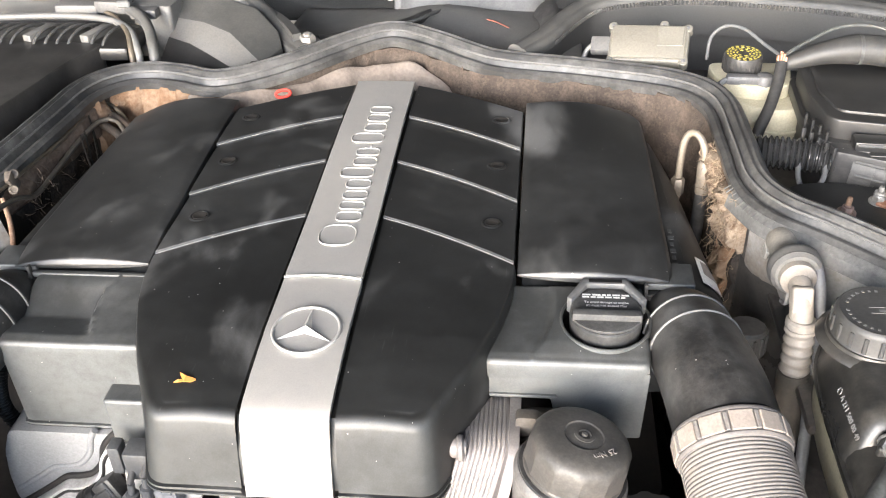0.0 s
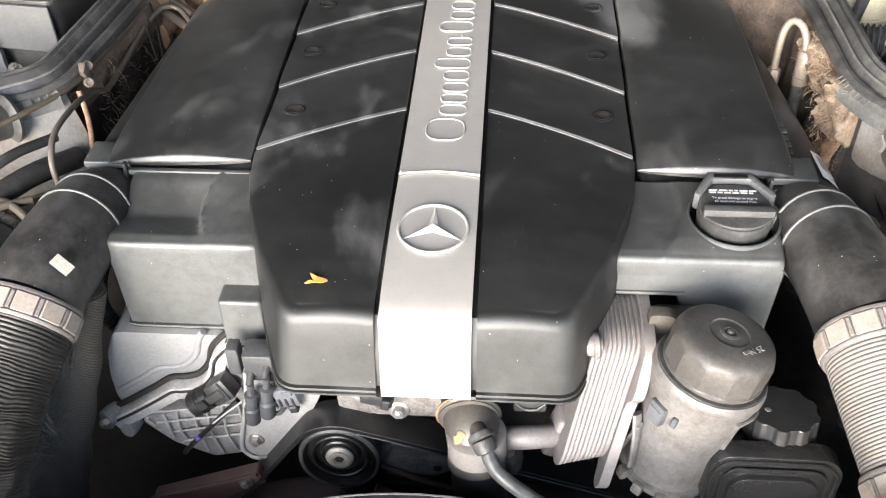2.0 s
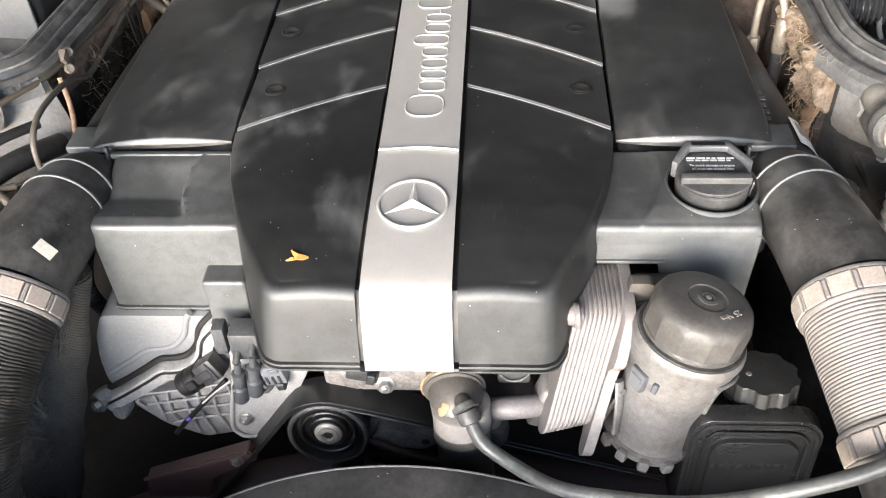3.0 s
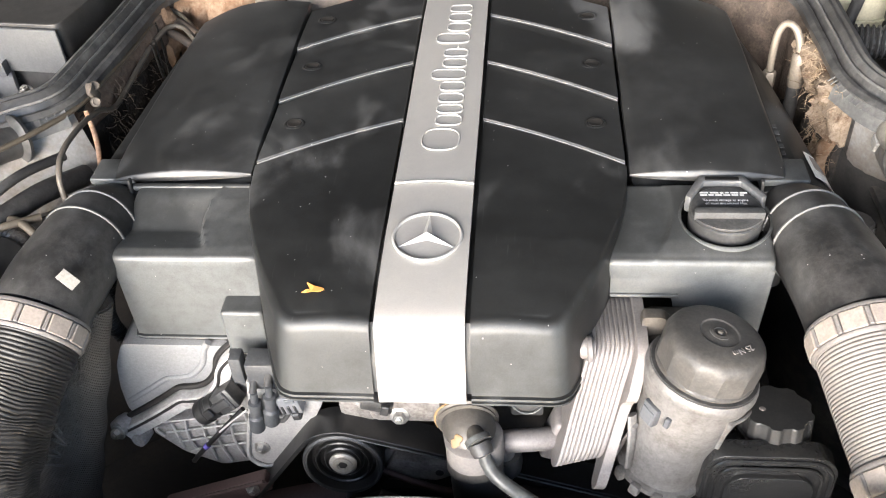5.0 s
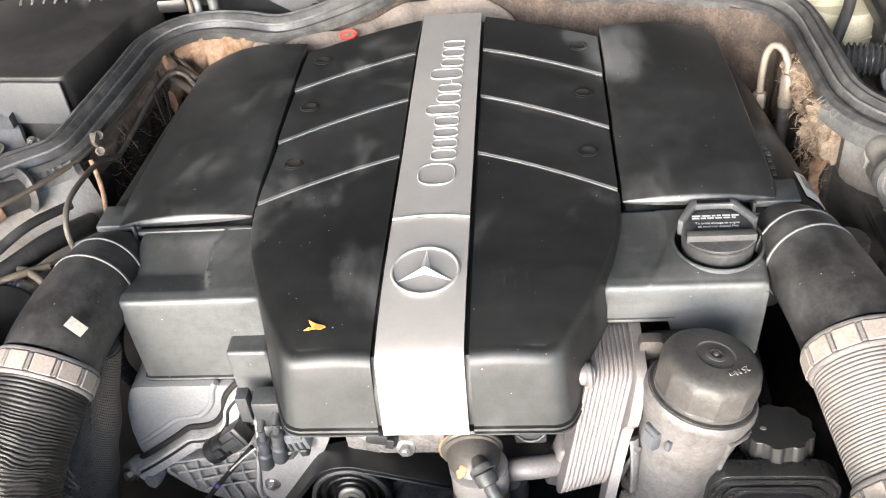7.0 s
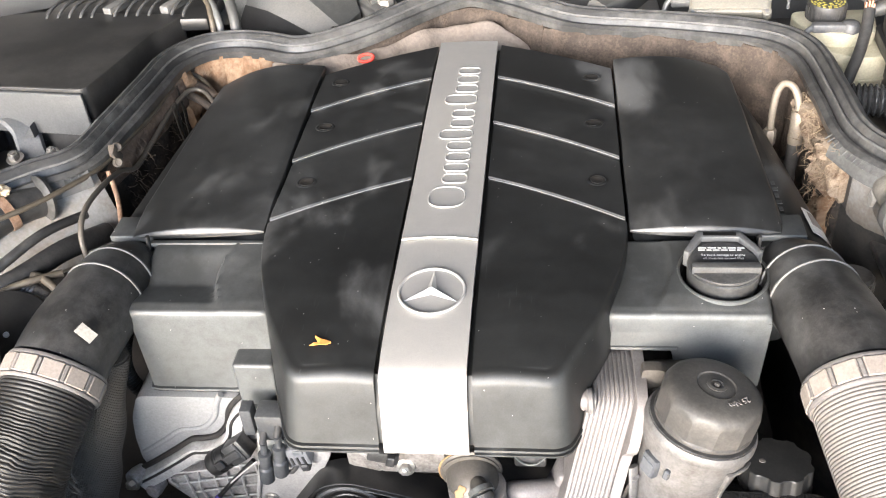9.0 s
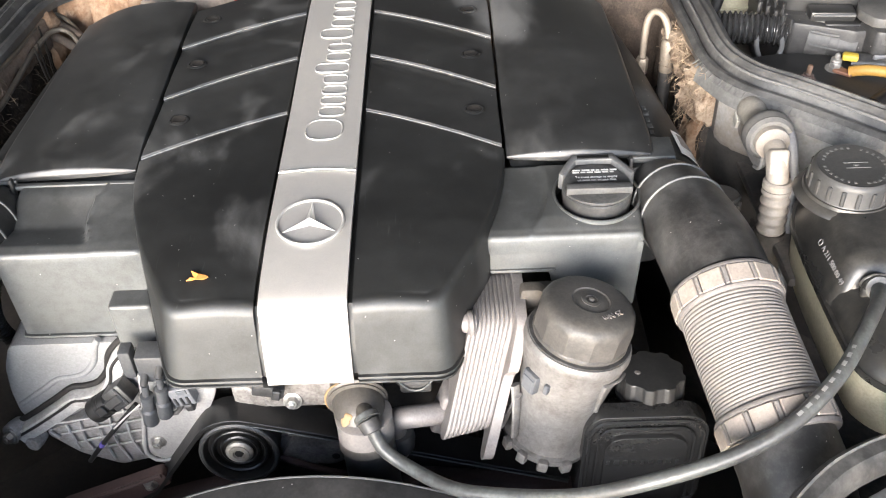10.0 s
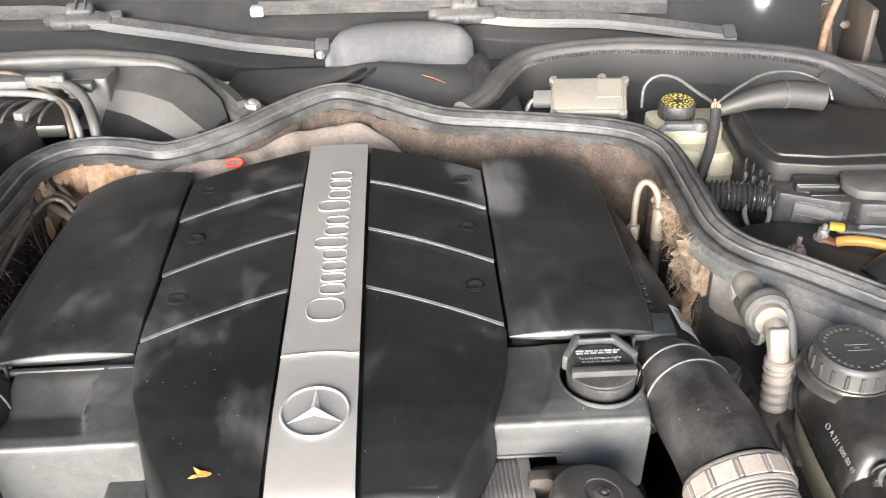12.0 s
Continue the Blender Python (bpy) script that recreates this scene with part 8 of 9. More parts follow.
def brake_reservoir():
    t = thing("brake_fluid_reservoir", (0.50, 0.23, 0.80), "yellowed translucent brake fluid reservoir with a black cap", "reservoir")
    out = [(0.437, 0.285), (0.442, 0.225), (0.468, 0.188), (0.51, 0.175), (0.545, 0.195), (0.552, 0.245), (0.535, 0.285)]
    part("tank", prism(round_outline(out, 0.022, 5), 0.80, 0.880, "xy", 0.010, 3), cream, t)
    part("shoulder", prism(round_outline([(0.424, 0.285), (0.430, 0.238), (0.465, 0.208), (0.520, 0.210), (0.535, 0.285)], 0.018, 5), 0.872, 0.898, "xy", 0.009, 3), cream, t)
    part("seam", prism(round_outline([(x + (0.003 if x > 0.5 else -0.003), y - 0.003) for x, y in out], 0.022, 5), 0.846, 0.850, "xy", 0.001, 1), cream, t)
    c = Vector((0.4665, 0.262, 0.897))
    cap = part("cap", lathe([(0.0235, 0.0), (0.0245, 0.003), (0.0245, 0.021), (0.023, 0.0245), (0.0, 0.0245)], c, (0, -0.05, 1), 56), dull_black, t, "black ribbed cap with yellow print")
    for k in range(24):
        a = 2 * math.pi * k / 24
        part("grip", rbox(c + Vector((0.0246 * math.cos(a), 0.0246 * math.sin(a), 0.011)), (0.0016, 0.003, 0.018), 0.0004, 1, Matrix.Rotation(a, 3, "Z")), dull_black, cap)
    rnd = random.Random(3)
    for ring, count in ((0.0205, 18), (0.0165, 14), (0.0125, 10), (0.008, 6)):
        for k in range(count):
            a = 2 * math.pi * k / count + ring * 90
            part("print_bar", rbox(c + Vector((ring * math.cos(a), ring * math.sin(a) - 0.0012, 0.0248 + 0.05 * ring * math.sin(a))), (0.0022, 0.0040, 0.0006), 0, 1, Matrix.Rotation(a, 3, "Z")), yellow_print, cap)
    part("level_switch", rbox((0.463, 0.222, 0.902), (0.044, 0.014, 0.012), 0.003, 2, Matrix.Rotation(radians(-4), 3, "Z")), switch_grey, t, "grey level switch plug")
    part("switch_head", lathe([(0.013, 0.0), (0.013, 0.010), (0.010, 0.016), (0.006, 0.018)], (0.489, 0.222, 0.892), (0, 0, 1), 24), switch_grey, t)
    part("switch_tag", tube([(0.443, 0.222, 0.902), (0.434, 0.218, 0.898), (0.428, 0.208, 0.888)], 0.004, 10), grey_plastic, t)
    single("battery_cable", tube([(0.503, 0.208, 0.931), (0.498, 0.190, 0.914), (0.487, 0.165, 0.892), (0.472, 0.140, 0.870), (0.46, 0.12, 0.84)], 0.0072, 14), dull_black, "thick black cable with bare copper end", "cable")
    ends = thing("copper_end", (0.503, 0.209, 0.931), "frayed copper strands at the cable end", "cable end")
    for k in range(9):
        a = 2 * math.pi * k / 9
        o = Vector((math.cos(a), math.sin(a), 0)) * (0.0045 if k % 3 else 0.0022)
        part("strand", tube([Vector((0.503, 0.209, 0.929)) + o, Vector((0.5033, 0.211, 0.937)) + o * 1.2, Vector((0.5035, 0.212, 0.938 + 0.002 * (k % 4))) + o * 1.25], 0.0016, 6, 0.004), copper, ends)
    single("thin_tube", tube([(0.427, 0.30, 0.895), (0.430, 0.305, 0.925), (0.446, 0.300, 0.943), (0.468, 0.285, 0.945), (0.490, 0.255, 0.936), (0.505, 0.213, 0.936)], 0.0022, 10), grey_plastic, "thin grey tube arching over the reservoir", "tube")


brake_reservoir()


conduit_dark = surface("dusty_dark_conduit", (0.034, 0.034, 0.033), 0.55, dirt=(0.065, 0.064, 0.061), dirt_amount=0.6, dirt_scale=14)


def fuse_box():
    t = thing("fuse_box", (0.60, 0.11, 0.82), "black fuse box with a large dusty lid and moulded ribs", "fuse box")
    lid = [(0.521, 0.135), (0.527, 0.228), (0.566, 0.246), (0.640, 0.238), (0.80, 0.18), (0.80, 0.05), (0.602, 0.056), (0.532, 0.070)]
    part("lid", prism(round_outline(lid, 0.014, 4), 0.898, 0.924, "xy", 0.007, 3), fuse_black, t)
    part("lid_panel", prism(round_outline([(0.533, 0.138), (0.538, 0.216), (0.568, 0.232), (0.640, 0.224), (0.80, 0.168), (0.80, 0.075), (0.604, 0.074), (0.544, 0.086)], 0.012, 4), 0.920, 0.9275, "xy", 0.003, 2), fuse_black, t, "raised middle of the lid")
    part("body", prism([(0.524, 0.12), (0.532, 0.215), (0.79, 0.15), (0.79, 0.02), (0.60, 0.012), (0.535, 0.04)], 0.81, 0.899, "xy", 0.004), dull_black, t)
    skirt = [(0.515, 0.130), (0.521, 0.232), (0.564, 0.252), (0.642, 0.244), (0.80, 0.186), (0.80, 0.04), (0.602, 0.046), (0.526, 0.062)]
    part("skirt", prism(round_outline(skirt, 0.012, 4), 0.884, 0.8995, "xy", 0.003), fuse_black, t, "stepped skirt under the lid")
    for k in range(4):
        part("clip_tab", rbox((0.5175 + 0.0045 * k, 0.112 - 0.015 * k, 0.901), (0.0035, 0.008, 0.018), 0.0010, 1, Matrix.Rotation(radians(-20), 3, "Z")), fuse_black, t)
    part("front_ledge", rbox((0.580, 0.046, 0.906), (0.052, 0.024, 0.012), 0.003, 2, Matrix.Rotation(radians(-5), 3, "Z")), fuse_black, t)
    part("front_lip", rbox((0.580, 0.0335, 0.9085), (0.048, 0.0030, 0.0030), 0.001, 1, Matrix.Rotation(radians(-5), 3, "Z")), plug_edge, t, "worn edge of the ledge")
    part("front_block", rbox((0.592, 0.036, 0.884), (0.044, 0.020, 0.034), 0.003, 2, Matrix.Rotation(radians(-5), 3, "Z")), fuse_black, t)
    part("front_slot", rbox((0.592, 0.0245, 0.896), (0.034, 0.0030, 0.007), 0.0012, 1, Matrix.Rotation(radians(-5), 3, "Z")), dark_void, t)
    for k in range(3):
        part("block_rib", rbox((0.577 + 0.014 * k, 0.0245, 0.880), (0.003, 0.004, 0.020), 0.0008, 1, Matrix.Rotation(radians(-5), 3, "Z")), fuse_black, t)
    part("side_lid", prism(round_outline([(0.604, 0.030), (0.612, 0.056), (0.66, 0.062), (0.80, 0.04), (0.80, -0.03), (0.615, 0.005)], 0.008, 3), 0.905, 0.917, "xy", 0.004), dusty_black, t)
    part("side_body", prism([(0.608, 0.028), (0.80, 0.0), (0.80, -0.035), (0.616, -0.005)], 0.83, 0.906, "xy", 0.004), dull_black, t)
    part("side_slot", rbox((0.665, -0.012, 0.893), (0.090, 0.006, 0.010), 0.002, 1, Matrix.Rotation(radians(-12), 3, "Z")), dusty_black, t)
    part("white_tag", rbox((0.632, -0.012, 0.868), (0.032, 0.004, 0.024), 0.002, 1, Matrix.Rotation(radians(-10), 3, "Z")), pale_conn, t, "pale blank tag")
    for k in range(5):
        part("clip_rib", rbox((0.511 + 0.006 * k, 0.090 - 0.012 * k, 0.893), (0.004, 0.005, 0.018), 0.001, 1, Matrix.Rotation(radians(-60), 3, "Z")), dull_black, t)
    part("knob", lathe([(0.018, 0), (0.022, 0.004), (0.022, 0.016), (0.018, 0.020)], (0.690, -0.028, 0.868), (-0.1, -0.9, 0.3), 28), dull_black, t)
    part("neck", tube([(0.560, 0.050, 0.876), (0.585, 0.040, 0.874), (0.61, 0.030, 0.87)], 0.024, 28), dusty_black, t, "dusty black hose neck")
    for k in range(10):
        a = 2 * math.pi * k / 10
        part("neck_rib", tube([Vector((0.556, 0.0515, 0.876)) + Vector((0, 0.0245 * math.cos(a), 0.0245 * math.sin(a))), Vector((0.585, 0.040, 0.874)) + Vector((0, 0.0255 * math.cos(a), 0.0255 * math.sin(a)))], 0.0022, 8), dusty_black, t)
    part("neck_ring", tube([(0.582, 0.041, 0.874), (0.592, 0.037, 0.873)], 0.025, 28, 0.005), dull_black, t)
    single("ribbed_hose", corrugated([(0.440, 0.085, 0.874), (0.48, 0.074, 0.877), (0.52, 0.066, 0.877), (0.565, 0.050, 0.876)], 0.0175, 0.0062, 0.005, 28), rubber_gloss, "shiny black corrugated hose beside the reservoir", "hose")
    single("thick_conduit", tube([(0.505, 0.215, 0.925), (0.530, 0.213, 0.935), (0.560, 0.213, 0.944), (0.600, 0.212, 0.948), (0.645, 0.206, 0.944)], 0.0165, 20, radius=lambda u, n: 0.008 + 0.0105 * min(1.0, u / n * 1.7)), conduit_dark, "thick dark grey conduit over the fuse box", "conduit")
    single("conduit_tie", tube([(0.592, 0.2122, 0.9477), (0.596, 0.2121, 0.9478)], 0.0192, 24, 0.002), hose_grey, "dark grey tie round the conduit", "cable tie")
    single("thin_tube", tube([(0.505, 0.213, 0.938), (0.530, 0.225, 0.950), (0.575, 0.240, 0.966), (0.620, 0.240, 0.966), (0.655, 0.225, 0.952), (0.662, 0.215, 0.935)], 0.0022, 10), hose_grey, "thin dark tube lying over the conduit", "tube")
    t = thing("spring_clip", (0.535, 0.035, 0.86), "bent pale metal hose clip hanging open", "clip")
    part("wire", tube([(0.504, 0.060, 0.878), (0.501, 0.048, 0.866), (0.503, 0.034, 0.857), (0.512, 0.028, 0.855), (0.524, 0.032, 0.862), (0.529, 0.042, 0.872), (0.526, 0.052, 0.880), (0.518, 0.056, 0.883)], 0.0030, 10, 0.004), clear_grey, t)


plug_edge = surface("worn_black_edge", (0.10, 0.10, 0.10), 0.4)
fuse_black = surface("fuse_lid_plastic", (0.018, 0.018, 0.018), 0.42, dirt=(0.05, 0.049, 0.047), dirt_amount=0.4, dirt_scale=7)
rubber_gloss = surface("shiny_black_plastic", (0.03, 0.03, 0.03), 0.24, dirt=(0.08, 0.08, 0.08), dirt_amount=0.4, dirt_scale=30)
fuse_box()


def battery_terminal():
    t = thing("jump_terminal", (0.55, -0.03, 0.82), "black terminal block with two studs and an orange cable", "terminal")
    part("base", prism(round_outline([(0.478, 0.020), (0.53, -0.085), (0.60, -0.14), (0.80, -0.14), (0.80, -0.01), (0.62, 0.01), (0.53, 0.030)], 0.02, 4), 0.81, 0.866, "xy", 0.010, 3), fuse_black, t)
    part("hump", tube([(0.60, -0.09, 0.85), (0.64, -0.075, 0.862), (0.70, -0.08, 0.86)], 0.022, 20), fuse_black, t)
    for x, y, z, m in ((0.5315, -0.044, 0.870, rusty), (0.573, -0.014, 0.866, zinc_dull)):
        s = part("nut", bolt((x, y, z), (0, -0.1, 1), 0.0068, None), m if m is zinc_dull else pink_steel, t, "hexagon nut")
        part("stud", lathe([(0.0030, 0.0), (0.0030, 0.013), (0.0022, 0.0145)], (x, y, z + 0.006), (0, -0.1, 1), 12), m, s)
    part("spring_washer", lathe([(0.0058, 0.0), (0.0066, 0.0016), (0.0056, 0.0032), (0.0064, 0.0048), (0.0054, 0.0064)], (0.573, -0.014, 0.8735), (0, -0.1, 1), 20), zinc_dull, t)
    part("cable_lug", rbox((0.580, -0.024, 0.868), (0.022, 0.012, 0.004), 0.001, 1, Matrix.Rotation(radians(-40), 3, "Z")), copper, t, "copper cable lug")
    part("yellow_tab", rbox((0.589, -0.012, 0.880), (0.018, 0.012, 0.008), 0.003, 2, Matrix.Rotation(radians(-20), 3, "Z")), yellow, t, "yellow insulating tab")
    part("cable", tube([(0.585, -0.028, 0.870), (0.600, -0.036, 0.876), (0.63, -0.048, 0.876), (0.68, -0.072, 0.868), (0.75, -0.12, 0.85)], 0.0062, 14), orange_wire, t, "orange cable")
    single("black_harness", tube([(0.60, 0.005, 0.862), (0.64, -0.012, 0.866), (0.68, -0.03, 0.862), (0.76, -0.06, 0.85)], 0.013, 16), rubber, "black taped cable harness beside the terminal", "cable")


pink_steel = surface("corroded_pinkish_nut", (0.24, 0.17, 0.145), 0.6, metal=0.2, dirt=(0.32, 0.27, 0.245), dirt_amount=0.6, dirt_scale=90)
battery_terminal()


stay_grey = surface("dusty_brown_grey_steel", (0.058, 0.052, 0.046), 0.6, metal=0.2, dirt=(0.13, 0.095, 0.07), dirt_amount=0.6, dirt_scale=40)


def hinge_area():
    t = thing("bonnet_stay", (0.79, 0.48, 0.86), "rusty bonnet stay arm at the windscreen corner", "stay")
    part("arm", tube([(0.765, 0.47, 0.885), (0.775, 0.52, 0.925), (0.785, 0.56, 0.97), (0.79, 0.60, 1.02)], 0.010, 12, squash=0.5), stay_grey, t)
    part("plate", rbox((0.82, 0.50, 0.915), (0.012, 0.09, 0.11), 0.004), stay_grey, t)
    part("link", tube([(0.745, 0.455, 0.890), (0.768, 0.500, 0.935), (0.800, 0.535, 0.985)], 0.006, 10), rusty, t, "thin rusty link")
    part("spring", tube([(0.778 + 0.008 * math.cos(k * 0.8), 0.520 + 0.0016 * k, 0.925 + 0.0022 * k + 0.008 * math.sin(k * 0.8)) for k in range(40)], 0.0016, 6, straight=True), stay_grey, t, "small coil spring")
    part("pivot", lathe([(0.007, 0), (0.007, 0.010), (0.005, 0.013)], (0.800, 0.505, 0.93), (-0.6, -0.7, 0.2), 20), stay_grey, t)
    t = thing("wing_rail", (0.8, 0.35, 0.85), "grey painted wing rail below the cowl seal", "rail")
    part("rail", tube([(0.735, 0.41, 0.878), (0.755, 0.38, 0.872), (0.785, 0.30, 0.862), (0.83, 0.18, 0.85), (0.87, 0.02, 0.84)], 0.020, 16, squash=0.7), cowl_sheet, t)


hinge_area()


# ---- left rear: control unit box, cables, moulded covers ----
def control_box():
    t = thing("control_unit_box", (-0.56, 0.15, 0.82), "black control unit box with a grey front face", "control unit box")
    lid = [(-0.464, 0.040), (-0.448, 0.115), (-0.432, 0.20), (-0.405, 0.262), (-0.64, 0.285), (-0.76, 0.26), (-0.76, 0.055), (-0.62, 0.058)]
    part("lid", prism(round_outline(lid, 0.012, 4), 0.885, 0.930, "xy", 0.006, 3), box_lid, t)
    # the light on this side is put into its paler grey
    part("front_face", prism([(-0.757, 0.049), (-0.62, 0.052), (-0.466, 0.033), (-0.466, 0.038), (-0.62, 0.057), (-0.757, 0.054)], 0.868, 0.9255, "xy", 0.001, 1), box_lit_face, t, "dusty front face, toned pale as lit from ahead")
    part("gusset", prism([(-0.560, 0.868), (-0.545, 0.868), (-0.546, 0.885)], 0.030, 0.046, "xz"), box_lit_face, t)
    part("body", prism([(-0.755, 0.06), (-0.62, 0.062), (-0.468, 0.044), (-0.453, 0.115), (-0.437, 0.2), (-0.41, 0.255), (-0.64, 0.28), (-0.755, 0.255)], 0.80, 0.887, "xy", 0.003), dull_black, t)
    part("plug_end", rbox((-0.445, 0.052, 0.880), (0.020, 0.016, 0.012), 0.002), pale_conn, t)


box_lit_face = surface("dusty_lit_box_face", (0.085, 0.087, 0.088), 0.45, dirt=(0.125, 0.124, 0.12), dirt_amount=0.5, dirt_scale=12)
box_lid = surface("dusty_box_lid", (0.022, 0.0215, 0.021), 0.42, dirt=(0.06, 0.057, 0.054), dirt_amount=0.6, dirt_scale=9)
control_box()


def relay_corner():
    t = thing("relay_clamp", (-0.57, 0.03, 0.83), "grey plastic clamp with a bolt in front of the box", "clamp")
    part("strap", strap([(-0.600, 0.070, 0.872), (-0.588, 0.060, 0.882), (-0.575, 0.050, 0.884), (-0.560, 0.040, 0.872), (-0.555, 0.030, 0.850), (-0.55, 0.025, 0.83)], 0.034, 0.004, up=(0, 0, 1)), grey_plastic, t)
    bolt((-0.568, 0.010, 0.850), (0, -0.3, 1), 0.0075, t)
    bolt((-0.522, 0.020, 0.852), (0, -0.3, 1), 0.006, t, label="small bolt with a pale washer")
    t = thing("relay_box", (-0.66, 0.02, 0.83), "black relay box with cream plugs", "relay")
    part("case", prism(round_outline([(-0.72, 0.03), (-0.635, 0.020), (-0.602, 0.040), (-0.606, 0.072), (-0.72, 0.085)], 0.010, 3), 0.84, 0.886, "xy", 0.006), fuse_black, t)
    part("plug", tube([(-0.602, 0.025, 0.868), (-0.625, 0.000, 0.864), (-0.66, -0.035, 0.86)], 0.010, 14), cream_part, t, "cream plug")
    part("plug", rbox((-0.615, -0.030, 0.858), (0.050, 0.024, 0.020), 0.006, 2, Matrix.Rotation(radians(-30), 3, "Z")), cream_part, t, "cream plug")
    single("floor_pad", prism(round_outline([(-0.66, -0.075), (-0.53, 0.0), (-0.49, 0.035), (-0.60, 0.045), (-0.70, 0.02)], 0.01, 3), 0.815, 0.842, "xy", 0.006), rubber_dark, "black moulded pad beneath the relay box", "pad")


cream_part = surface("cream_plug_plastic", (0.52, 0.47, 0.37), 0.5, dirt=(0.5, 0.44, 0.33), dirt_amount=0.5, dirt_scale=40)
relay_corner()


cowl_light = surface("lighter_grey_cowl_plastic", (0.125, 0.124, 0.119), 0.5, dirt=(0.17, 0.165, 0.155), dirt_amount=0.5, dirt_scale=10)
grille_grey = surface("dusty_grille_slat", (0.045, 0.045, 0.044), 0.5, dirt=(0.10, 0.098, 0.094), dirt_amount=0.6, dirt_scale=40)
plug_grey = surface("dusty_grey_plug", (0.085, 0.085, 0.084), 0.55, dirt=(0.15, 0.145, 0.138), dirt_amount=0.6, dirt_scale=40)


def left_cowl():
    t = thing("intake_grille", (-0.45, 0.30, 0.88), "dark ribbed intake grille behind the control box", "grille")
    part("base", rbox((-0.50, 0.300, 0.918), (0.26, 0.10, 0.02), 0.005), fuse_black, t)
    for k in range(13):
        x = -0.61 + 0.017 * k
        if k in (5, 10):
            part("web", rbox((x + 0.010, 0.292, 0.931), (0.016, 0.050, 0.016), 0.003, 2, Matrix.Rotation(radians(-20), 3, "Z")), cowl_light, t, "pale web between the slats")
        else:
            part("slat", tube([(x - 0.004, 0.256, 0.920), (x, 0.264, 0.934), (x + 0.008, 0.284, 0.942), (x + 0.018, 0.308, 0.940), (x + 0.026, 0.325, 0.930)], 0.0024, 8, 0.006), grille_grey, t)
    part("frame", tube([(-0.62, 0.322, 0.944), (-0.50, 0.325, 0.946), (-0.42, 0.312, 0.946), (-0.378, 0.288, 0.940), (-0.358, 0.258, 0.925), (-0.352, 0.244, 0.890)], 0.0050, 12), cowl_light, t, "pale grey curved frame")
    t = thing("plug_cluster", (-0.42, 0.33, 0.93), "pale grey dusty plugs and cables at the cowl", "connector")
    part("plug", rbox((-0.415, 0.335, 0.958), (0.050, 0.022, 0.018), 0.003, 2, Matrix.Rotation(radians(-6), 3, "Z")), plug_grey, t)
    part("plug", rbox((-0.470, 0.345, 0.952), (0.065, 0.040, 0.020), 0.005, 2), plug_grey, t)
    part("plug", rbox((-0.365, 0.322, 0.952), (0.040, 0.020, 0.014), 0.003, 2), plug_grey, t)
    part("plug_cap", rbox((-0.392, 0.322, 0.966), (0.020, 0.014, 0.010), 0.002, 1), grey_plastic, t)
    part("cable", tube([(-0.388, 0.325, 0.955), (-0.365, 0.305, 0.955), (-0.345, 0.280, 0.945), (-0.332, 0.252, 0.925), (-0.330, 0.240, 0.880)], 0.0075, 14), bulb_grey, t, "thick grey cable")
    part("cable", tube([(-0.55, 0.36, 0.960), (-0.47, 0.355, 0.962), (-0.42, 0.325, 0.950), (-0.380, 0.285, 0.940), (-0.366, 0.255, 0.925), (-0.362, 0.240, 0.885)], 0.0042, 12), brake_pipe, t, "dusty tan cable")
    t = thing("cowl_cover", (-0.24, 0.30, 0.86), "grey plastic cowl cover with sloping faces", "cover")
    # one grey moulding with shading in its tones: dark rear slope, lighter bevelled front
    rear = [(-0.338, 0.388, 0.957), (-0.270, 0.382, 0.953), (-0.212, 0.362, 0.943), (-0.172, 0.318, 0.926), (-0.160, 0.285, 0.915)]
    crease = [(-0.330, 0.350, 0.934), (-0.285, 0.335, 0.933), (-0.238, 0.305, 0.929), (-0.200, 0.265, 0.917), (-0.178, 0.242, 0.910)]
    low = [(-0.338, 0.326, 0.914), (-0.300, 0.306, 0.912), (-0.262, 0.276, 0.908), (-0.228, 0.246, 0.905), (-0.198, 0.222, 0.903)]
    foot = [(x - 0.012, y - 0.022, z - 0.030) for x, y, z in low]
    for name, up, dn, mat, lab in (("rear_face", rear, crease, cowl_shaded, ""), ("front_face", crease, low, cowl_light, "sloping front, toned lighter as lit"), ("skirt", low, foot, fuse_black, "black lower skirt")):
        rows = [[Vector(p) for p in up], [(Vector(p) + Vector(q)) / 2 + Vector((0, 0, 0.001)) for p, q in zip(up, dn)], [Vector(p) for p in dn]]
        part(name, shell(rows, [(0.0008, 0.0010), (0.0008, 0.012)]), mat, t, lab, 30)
    part("black_notch", rbox((-0.188, 0.238, 0.9125), (0.009, 0.008, 0.003), 0.0005, 1), dark_void, t)
    part("wall", prism(round_outline([(-0.395, 0.372), (-0.390, 0.335), (-0.330, 0.330), (-0.325, 0.375)], 0.006, 3), 0.88, 0.958, "xy", 0.004), cowl_light, t, "pale upright web")


cowl_shaded = surface("shaded_grey_cowl_plastic", (0.050, 0.051, 0.050), 0.5, dirt=(0.095, 0.093, 0.088), dirt_amount=0.5, dirt_scale=10)
left_cowl()


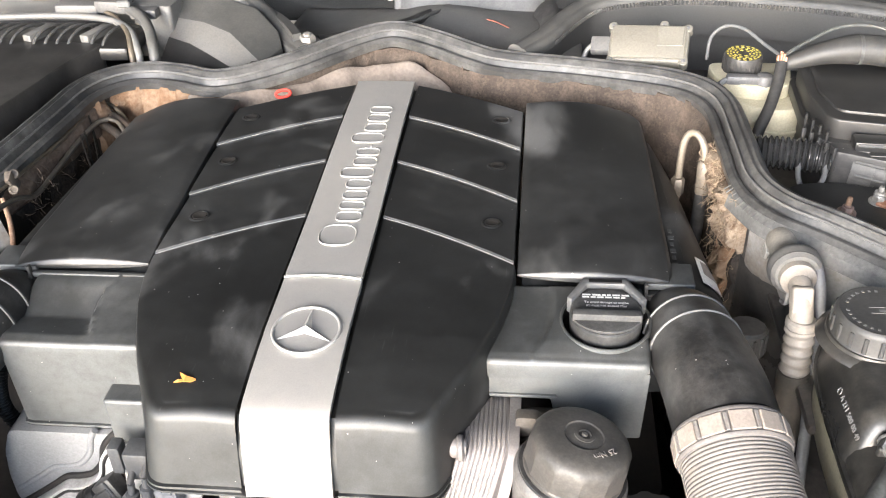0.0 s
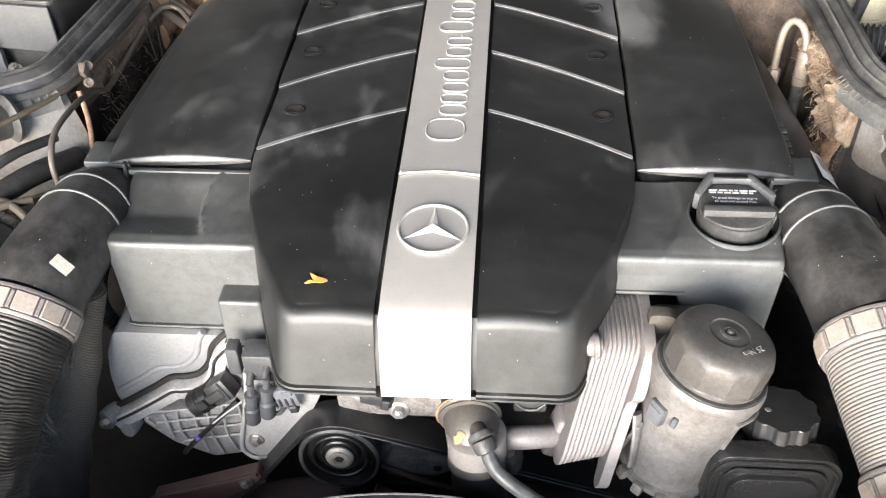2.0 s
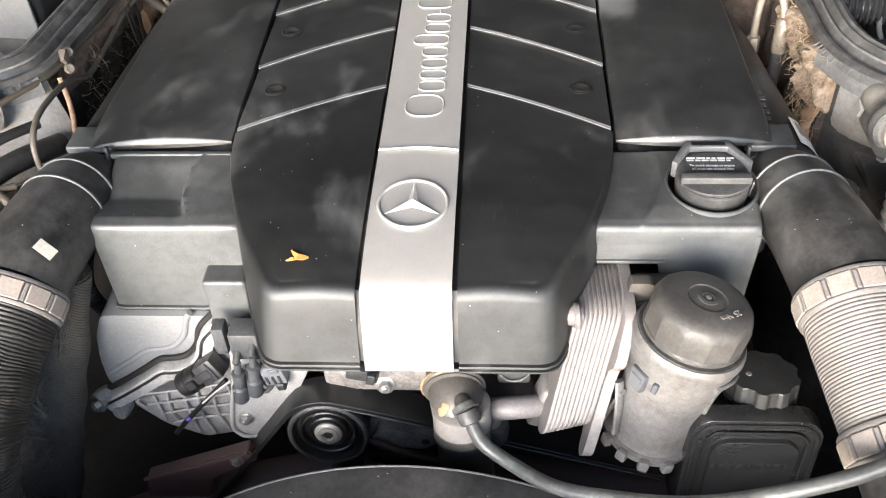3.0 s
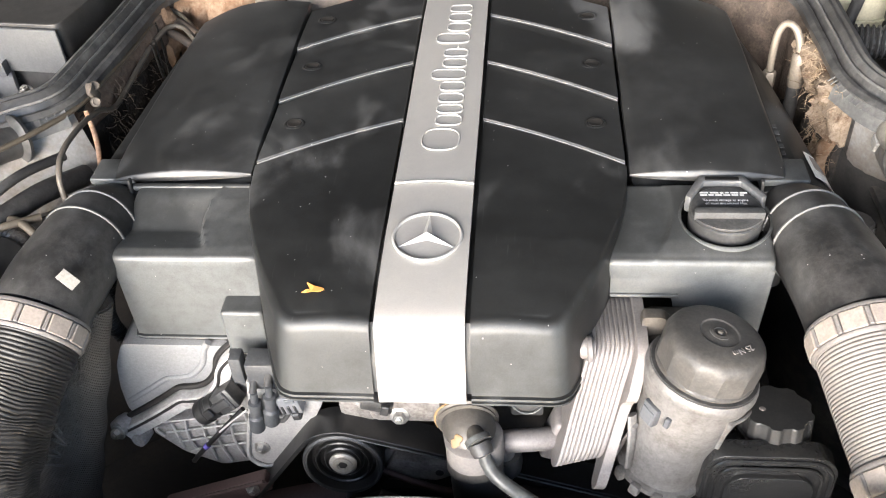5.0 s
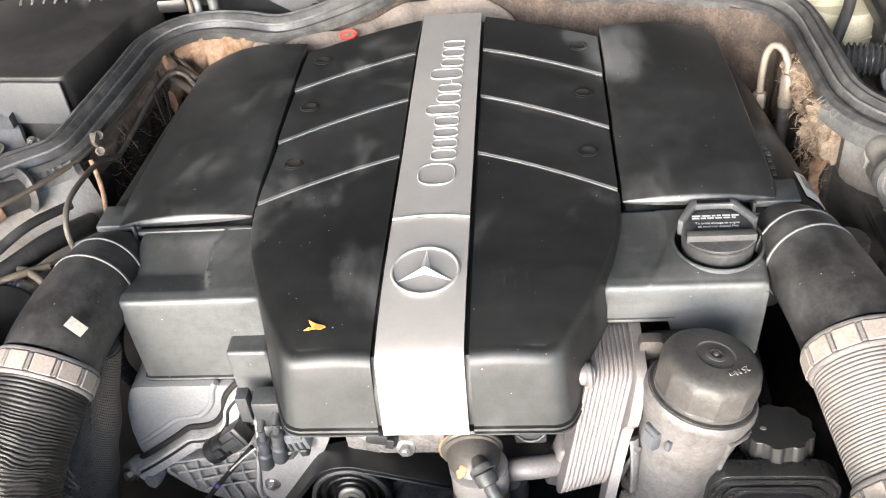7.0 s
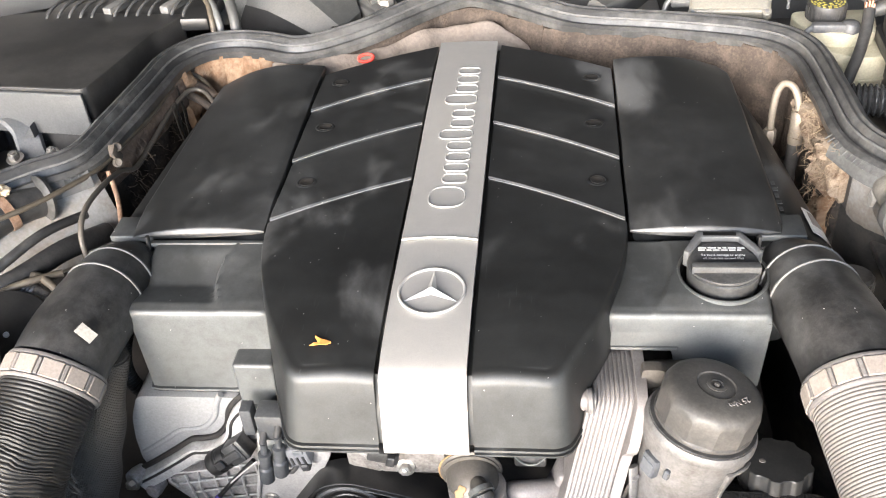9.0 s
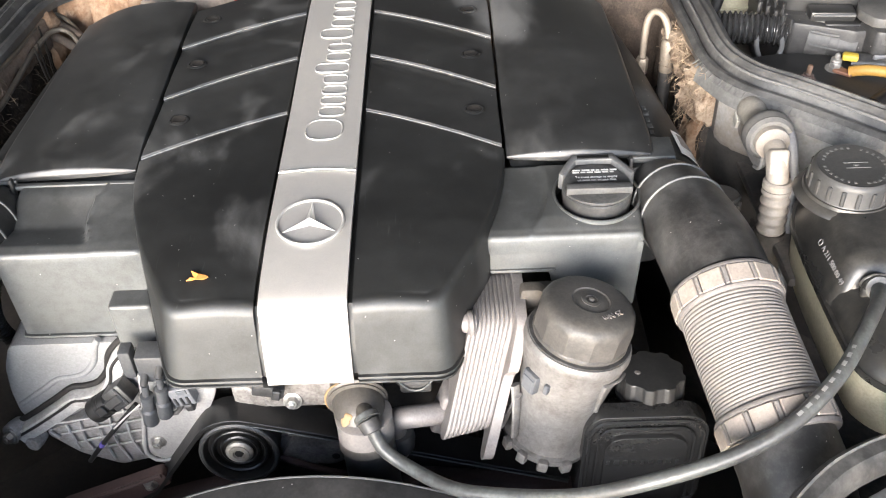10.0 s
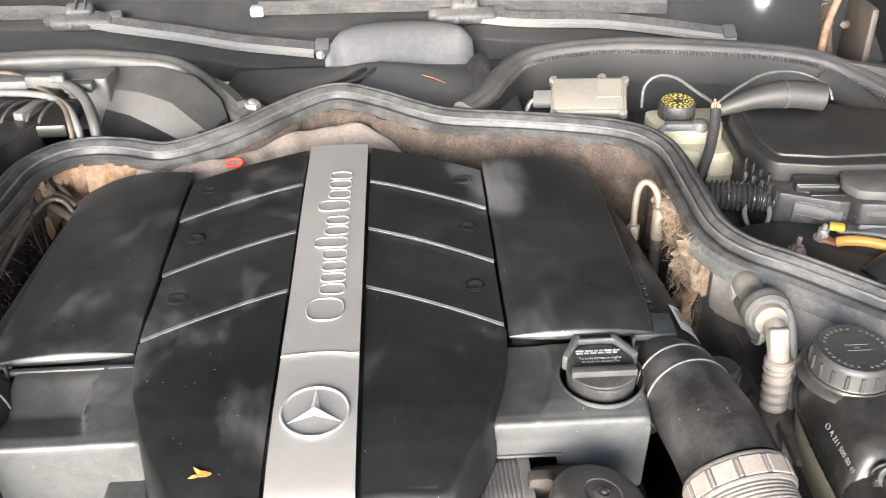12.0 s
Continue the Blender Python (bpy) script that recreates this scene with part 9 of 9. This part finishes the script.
# ---- front right: seal by the headlamp ----
def lamp_seal():
    t = thing("headlamp_seal", (0.42, -0.55, 0.83), "grey rubber seal along the headlamp panel", "seal")
    pts = [(0.30, -0.640, 0.842), (0.353, -0.596, 0.850), (0.382, -0.570, 0.852), (0.413, -0.549, 0.852), (0.463, -0.530, 0.850), (0.56, -0.515, 0.846), (0.70, -0.51, 0.84)]
    part("lip", sweep(pts, [(-0.010, -0.010), (-0.011, 0.004), (-0.004, 0.010), (0.004, 0.008), (0.010, 0.000), (0.012, -0.010)], 0.01), rubber, t)
    part("ridge", sweep(pts, [(-0.009, 0.006), (-0.006, 0.011), (-0.003, 0.009), (-0.004, 0.004)], 0.01), rubber_dusty, t)
    t = thing("headlamp_surround", (0.5, -0.60, 0.78), "dark panel behind the headlamp with a rusty bolt", "panel")
    part("sheet", prism([(0.33, -0.645), (0.40, -0.575), (0.47, -0.540), (0.72, -0.52), (0.72, -0.645)], 0.79, 0.838, "xy", 0.006), body_mid, t)
    part("bolt", bolt((0.452, -0.566, 0.838), (0, -0.1, 1), 0.0085, None), pink_steel, t)


lamp_seal()

# ---- the hall around: floor already laid, roof and walls with an open front ----


def hall():
    wall_mat = surface("pale_painted_wall", (0.42, 0.41, 0.39), 0.8, dirt=(0.30, 0.29, 0.27), dirt_amount=0.4, dirt_scale=0.8, grain=60)
    roof_mat = surface("grey_painted_ceiling", (0.20, 0.20, 0.20), 0.8, dirt=(0.15, 0.15, 0.15), dirt_amount=0.4, dirt_scale=0.8, grain=60)
    single("ceiling", rbox((0, 3.1, 3.35), (12.0, 11.0, 0.2), 0.0, 1), roof_mat, "plain grey ceiling of the hall", "ceiling", kind="structure")
    single("wall_north", rbox((0, 8.6, 1.6), (12.0, 0.2, 3.3), 0.0, 1), wall_mat, "plain painted rear wall of the hall", "wall", kind="structure")
    for s, n in ((-1, "wall_west"), (1, "wall_east")):
        single(n, rbox((s * 5.9, 3.1, 1.6), (0.2, 10.8, 3.3), 0.0, 1), wall_mat, "plain painted side wall of the hall", "wall", kind="structure")
    lamp_mat, lt, lp = nodes_of("lamp_glow")
    lp.inputs["Emission Color"].default_value = (1.0, 0.96, 0.88, 1)
    lp.inputs["Emission Strength"].default_value = 30.0
    for x, y in ((0.85, 1.35), (0.45, 1.75), (1.5, 1.1), (-1.0, 1.6)):
        t = thing("ceiling_lamp", (x, y, 3.24), "small round white ceiling lamp", "lamp", "ceiling lamps")
        part("ring", lathe([(0.021, 0.0), (0.046, -0.004), (0.048, -0.012), (0.034, -0.017), (0.021, -0.014)], (x, y, 3.248), (0, 0, 1), 32), pale_conn, t)
        part("diffuser", lathe([(0.022, 0.0), (0.018, -0.004), (0.0, -0.006)], (x, y, 3.236), (0, 0, 1), 32), lamp_mat, t)


hall()
